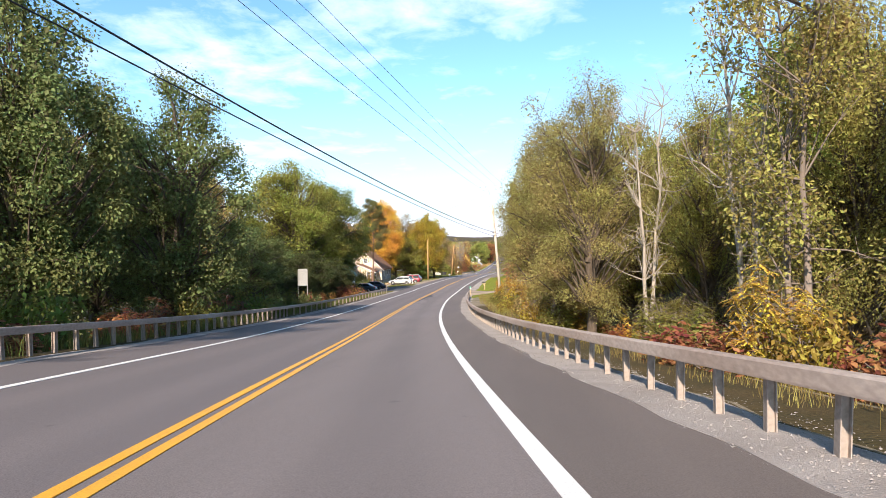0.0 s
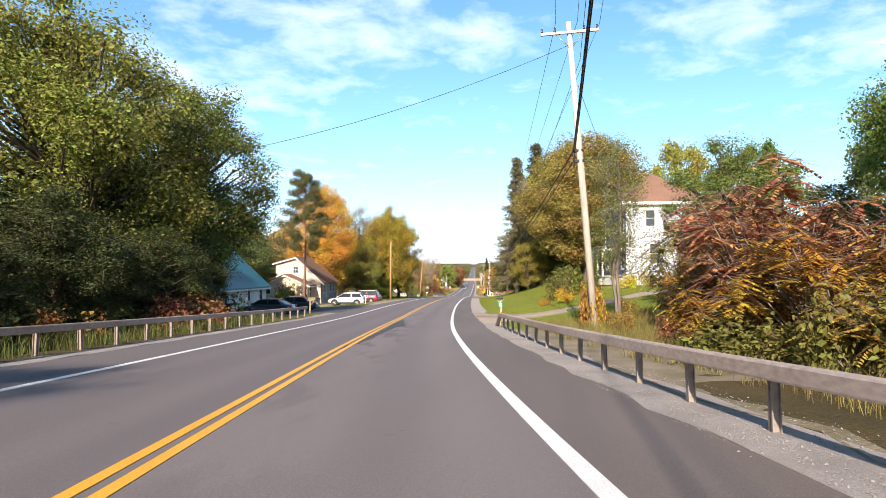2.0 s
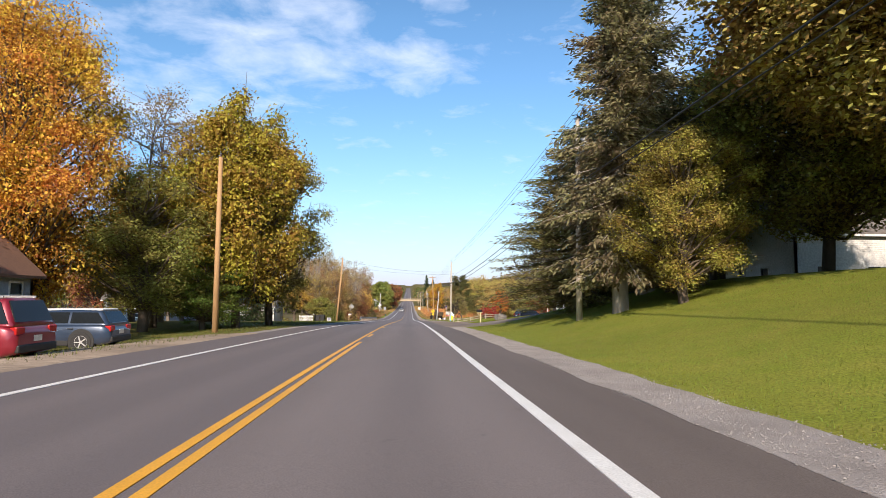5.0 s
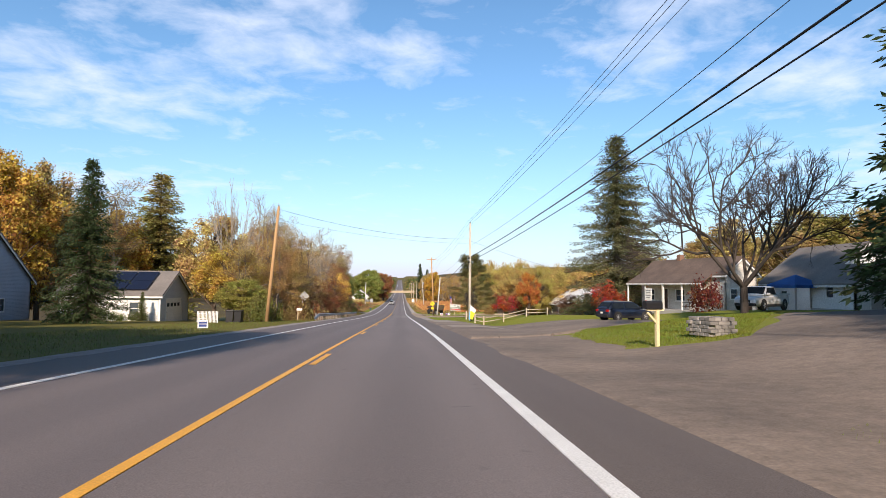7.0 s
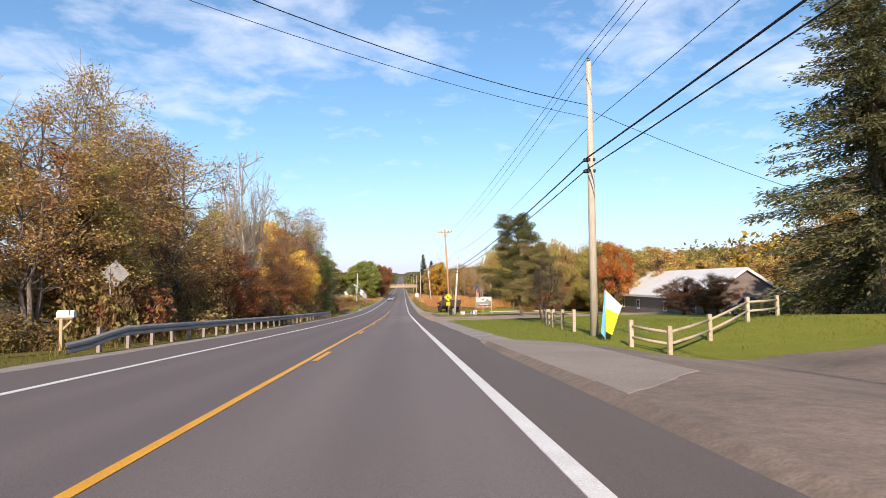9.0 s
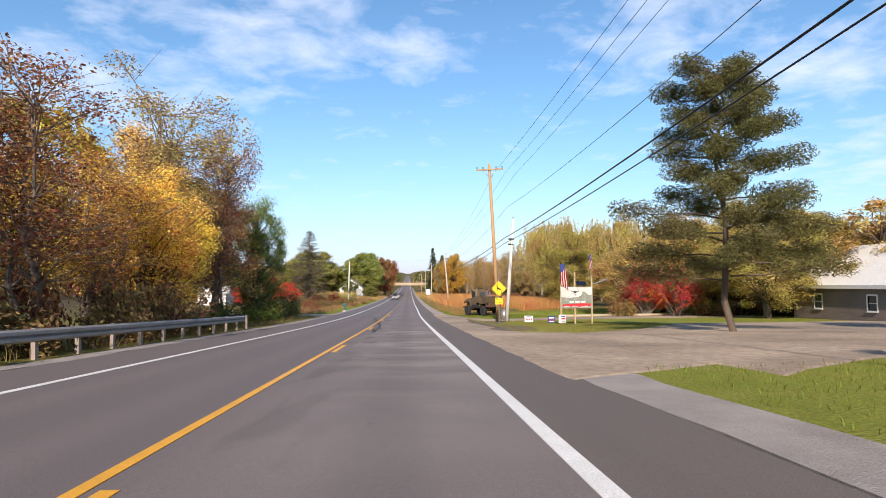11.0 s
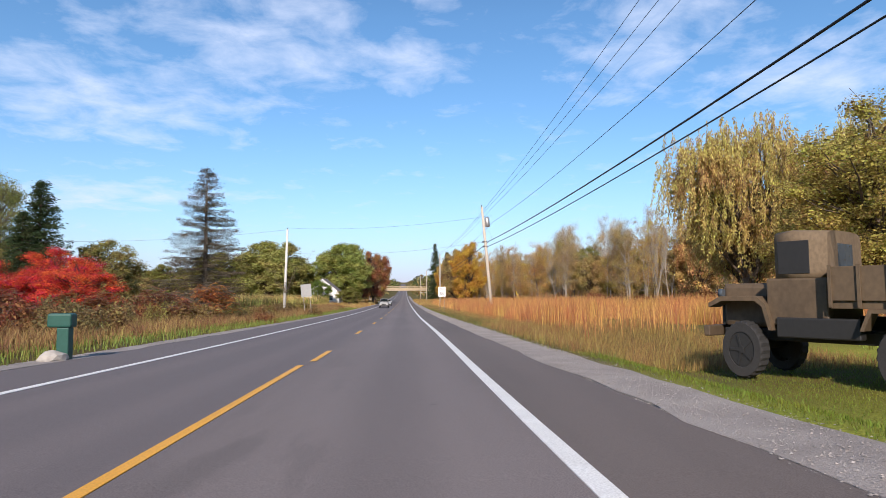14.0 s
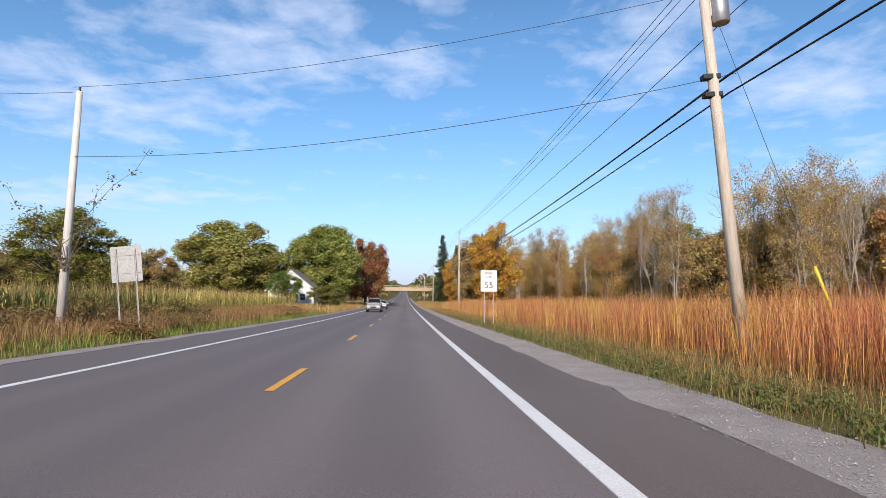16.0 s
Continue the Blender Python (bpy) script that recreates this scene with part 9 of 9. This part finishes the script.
# ---- grasses ----
def blade_field(name, spots, h0, h1, w, colour, label, bend=0.35, category="grass"):
    """Standing blades at the given plan spots, one triangle pair each, as one body of grass."""
    rs = np.random.RandomState(len(spots) % 9973)
    p = np.asarray(spots, float)
    n = len(p)
    z = ground_z(p[:, 0], p[:, 1])
    hh = rs.uniform(h0, h1, n)
    a = rs.uniform(0, math.tau, n)
    side = np.stack([np.cos(a), np.sin(a), 0 * a], 1)
    lean = rs.normal(size=(n, 3)) * bend
    lean[:, 2] = 0
    base = np.stack([p[:, 0], p[:, 1], z - 0.02], 1)
    mid = base + lean * hh[:, None] * 0.3 + np.stack([0 * a, 0 * a, hh * 0.6], 1)
    tip = base + lean * hh[:, None] + np.stack([0 * a, 0 * a, hh], 1)
    ww = (w * rs.uniform(0.6, 1.3, n))[:, None]
    v = np.stack([base - side * ww, base + side * ww, mid + side * ww * 0.7, mid - side * ww * 0.7, tip], 1).reshape(-1, 3)
    k = np.arange(n)[:, None] * 5
    tri = np.concatenate([k + np.array([[0, 1, 2]]), k + np.array([[0, 2, 3]]), k + np.array([[3, 2, 4]])])
    ob = new(name, raw_mesh(name, v, tri, LEAF))
    ob.color = (*colour, 1)
    return tagged(ob, label, category, kind="stuff")


def scatter(n, u0, u1, y0, y1, seed, clump=0.0):
    rs = np.random.RandomState(seed)
    y = rs.uniform(y0, y1, n)
    u = rs.uniform(0, 1, n)
    u = u0 + (u1 - u0) * u
    x = centre(y) + u
    if clump:
        keep = np.array([noise.noise((a * clump, b * clump, seed)) > -0.12 for a, b in zip(x, y)])
        x, y = x[keep], y[keep]
    return np.stack([x, y], 1)


LAWN, STRAW, CATTAIL = (0.125, 0.155, 0.022), (0.33, 0.22, 0.08), (0.41, 0.205, 0.075)
blade_field("lawn_right", scatter(120000, 6.1, 17, -62, 6, 1), 0.03, 0.085, 0.006, LAWN, "short green lawn grass beside the road")
SX, SY = zip(*DRIVE_SOUTH)
NX, NY = zip(*DRIVE_NORTH)
blade_field("lawn_drive", np.array([q for q in scatter(60000, 5.9, 19, -86, -61.5, 41) if (q[1] < np.interp(q[0], SX, SY) - 0.25 and q[1] > -87 + 0.25 * (q[0] - 5)) or q[1] > np.interp(q[0], NX, NY) + 0.25]), 0.04, 0.13, 0.006, LAWN, "green lawn grass on both sides of the driveway")
blade_field("lawn_island", np.array([q for q in scatter(60000, 8.4, 20, 15.5, 33, 2) if q[1] > (16.2 + (q[0] - 9.5) * 1.42 if q[0] > 9.5 else 17.0 - (q[0] - 6.5) * 0.3) and q[1] < (24.2 + (q[0] - 6.9) * 2.76 if q[0] < 9 else 30 + (q[0] - 9) * 0.34)]), 0.04, 0.11, 0.008, LAWN, "short green grass round the planter")
blade_field("lawn_fence", scatter(16000, 6.4, 20, 63.5, 100, 3), 0.05, 0.14, 0.009, LAWN, "short green grass beside the fence")
blade_field("lawn_signs", np.array([q for q in scatter(50000, 7.0, 17, 114, 138, 4) if q[1] > 113.5 + 0.95 * (q[0] - 7.5)]), 0.04, 0.12, 0.007, (0.19, 0.18, 0.045), "short green grass under the signs")
blade_field("lawn_truck", scatter(90000, 6.2, 18, 147, 168.5, 5), 0.03, 0.09, 0.006, LAWN, "green grass under the army truck")
blade_field("verge_left", scatter(26000, -14, -6.4, -46, 62, 6), 0.05, 0.16, 0.009, (0.11, 0.125, 0.03), "green verge grass beside the road")
blade_field("weeds_rail", np.concatenate([scatter(9000, 7.2, 12, -117, -97, 7, 0.6), scatter(28000, 6.9, 15, -98, -81, 27, 0.5)]), 0.12, 0.6, 0.005, (0.19, 0.16, 0.05), "tall weeds behind the guard rail")
blade_field("weeds_bend", scatter(12000, 6.8, 10, -165, -117, 8, 0.6), 0.06, 0.32, 0.004, (0.19, 0.15, 0.05), "tall weeds behind the guard rail")
# left weeds: the shade is put into their darker green
blade_field("weeds_left", scatter(16000, -10, -6.7, -165, -74, 9, 0.6), 0.2, 0.7, 0.012, (0.08, 0.09, 0.025), "weeds behind the guard rail, coloured darker as shade")
blade_field("weeds_rail_far", scatter(16000, -11, -7.0, 62, 150, 10, 0.5), 0.12, 0.45, 0.008, (0.17, 0.13, 0.045), "weeds behind the guard rail")
blade_field("straw_left", scatter(64000, -17, -7.6, 160, 262, 11), 0.25, 0.8, 0.011, (0.25, 0.155, 0.065), "dry rust brown roadside grass")
blade_field("straw_left_green", scatter(9000, -8.6, -6.3, 158, 262, 12), 0.12, 0.4, 0.012, (0.16, 0.19, 0.04), "low green grass along the verge")
blade_field("cattails", scatter(155000, 8.9, 27, 176, 300, 13, 0.12), 1.0, 2.05, 0.0075, CATTAIL, "tall orange brown cattails and reeds", 0.16)
blade_field("reeds_pale", scatter(30000, 8.4, 27, 178, 300, 14, 0.3), 0.8, 1.9, 0.008, (0.46, 0.25, 0.09), "pale dry reeds among the cattails", 0.2)
blade_field("verge_right_tall", np.concatenate([scatter(30000, 6.2, 10.0, 167, 300, 15), scatter(26000, 6.2, 15.0, 167, 186, 35)]), 0.12, 0.48, 0.005, (0.25, 0.165, 0.06), "yellow brown grass along the verge")
blade_field("verge_right_low", scatter(16000, 5.9, 7.6, 166, 280, 16), 0.06, 0.26, 0.006, (0.15, 0.145, 0.045), "low green weeds along the gravel")
rs = np.random.RandomState(31)
wy = rs.uniform(186, 250, 900)
wx = centre(wy) + 6.2 + 1.6 * rs.beta(1.2, 2.0, 900)
v, f = leaves(rs, np.stack([wx, wy, ground_z(wx, wy) + 0.08, rs.uniform(0.10, 0.24, 900)], 1), 42000, 1.0, 0.05, 0.6, 0.6, 0.0, 0.7)
weeds = new("verge_weeds", raw_mesh("verge_weeds", v, f, LEAF))
weeds.color = (0.11, 0.125, 0.04, 1)
tagged(weeds, "low leafy green weeds between gravel and reeds", "weeds", kind="stuff")
blade_field("straw_far", scatter(16000, 5.8, 16, 300, 420, 17), 0.4, 1.2, 0.03, STRAW, "dry grass along the road ahead")
blade_field("straw_far_left", scatter(12000, -16, -6.2, 262, 420, 18), 0.3, 0.9, 0.03, STRAW, "dry grass along the road ahead")
blade_field("meadow_edge", scatter(12000, 18, 40, 150, 178, 19), 0.1, 0.35, 0.02, (0.17, 0.21, 0.04), "rough meadow grass before the willows")
rr = random.Random(29)
for i in range(26):
    y = -97 + i * 0.72
    tree("shrub", float(centre(y)) + rr.uniform(8.5, 15), y, rr.uniform(0.5, 1.1), rr.uniform(0.9, 1.8), rr.choice([OLIVE, GREEN, (0.28, 0.18, 0.04), (0.2, 0.15, 0.04), RUST]), "low wild flowers and weeds on the bank", "shrub", variant=i % 3, group="bank weeds")
bn_ = thing("metal_bin", "grey metal barrel beside the utility poles", "barrel", (8.35, 140.6, gz(8.35, 140.6)), 0)
bm = bmesh.new()
tube(bm, [(0, 0, 0), (0, 0, 0.3), (0, 0, 0.32), (0, 0, 0.6), (0, 0, 0.62), (0, 0, 0.9)], [0.29, 0.29, 0.305, 0.305, 0.29, 0.29], 20)
part("body", bm, GREY_METAL, bn_)
bm = bmesh.new()
tube(bm, [(0, 0, 0.9), (0, 0, 0.93), (0, 0, 0.98)], [0.31, 0.31, 0.12], 20)
part("lid", bm, GREY_METAL, bn_)
rr = random.Random(23)
for i in range(20):
    y = 178 + i * 4.2 + rr.uniform(-1, 1)
    tree("shrub", -rr.uniform(9.2, 15.5), y, rr.uniform(0.6, 1.5), rr.uniform(1.3, 2.6), rr.choice([OLIVE, RUST, (0.2, 0.13, 0.05), (0.2, 0.17, 0.05)]), "low brown and green roadside brush", "shrub", variant=i % 3, group="roadside brush")
# corn
rs = np.random.RandomState(21)
pts = []
for row in range(46):
    y0 = 224 + row * 1.4
    for k in range(64):
        pts.append((-16.5 - k * 0.62 + rs.normal() * 0.08, y0 + rs.normal() * 0.12))
pts = np.array(pts)
blade_field("corn_stalks", np.repeat(pts, 7, axis=0) + rs.normal(size=(len(pts) * 7, 2)) * 0.07, 1.0, 2.0, 0.05, (0.21, 0.195, 0.05), "field of ripening corn", 0.28, "corn field")
blade_field("corn_tassels", np.repeat(pts, 3, axis=0) + rs.normal(size=(len(pts) * 3, 2)) * 0.05, 2.1, 2.6, 0.018, (0.45, 0.33, 0.12), "dry golden corn tassels", 0.08, "corn field")
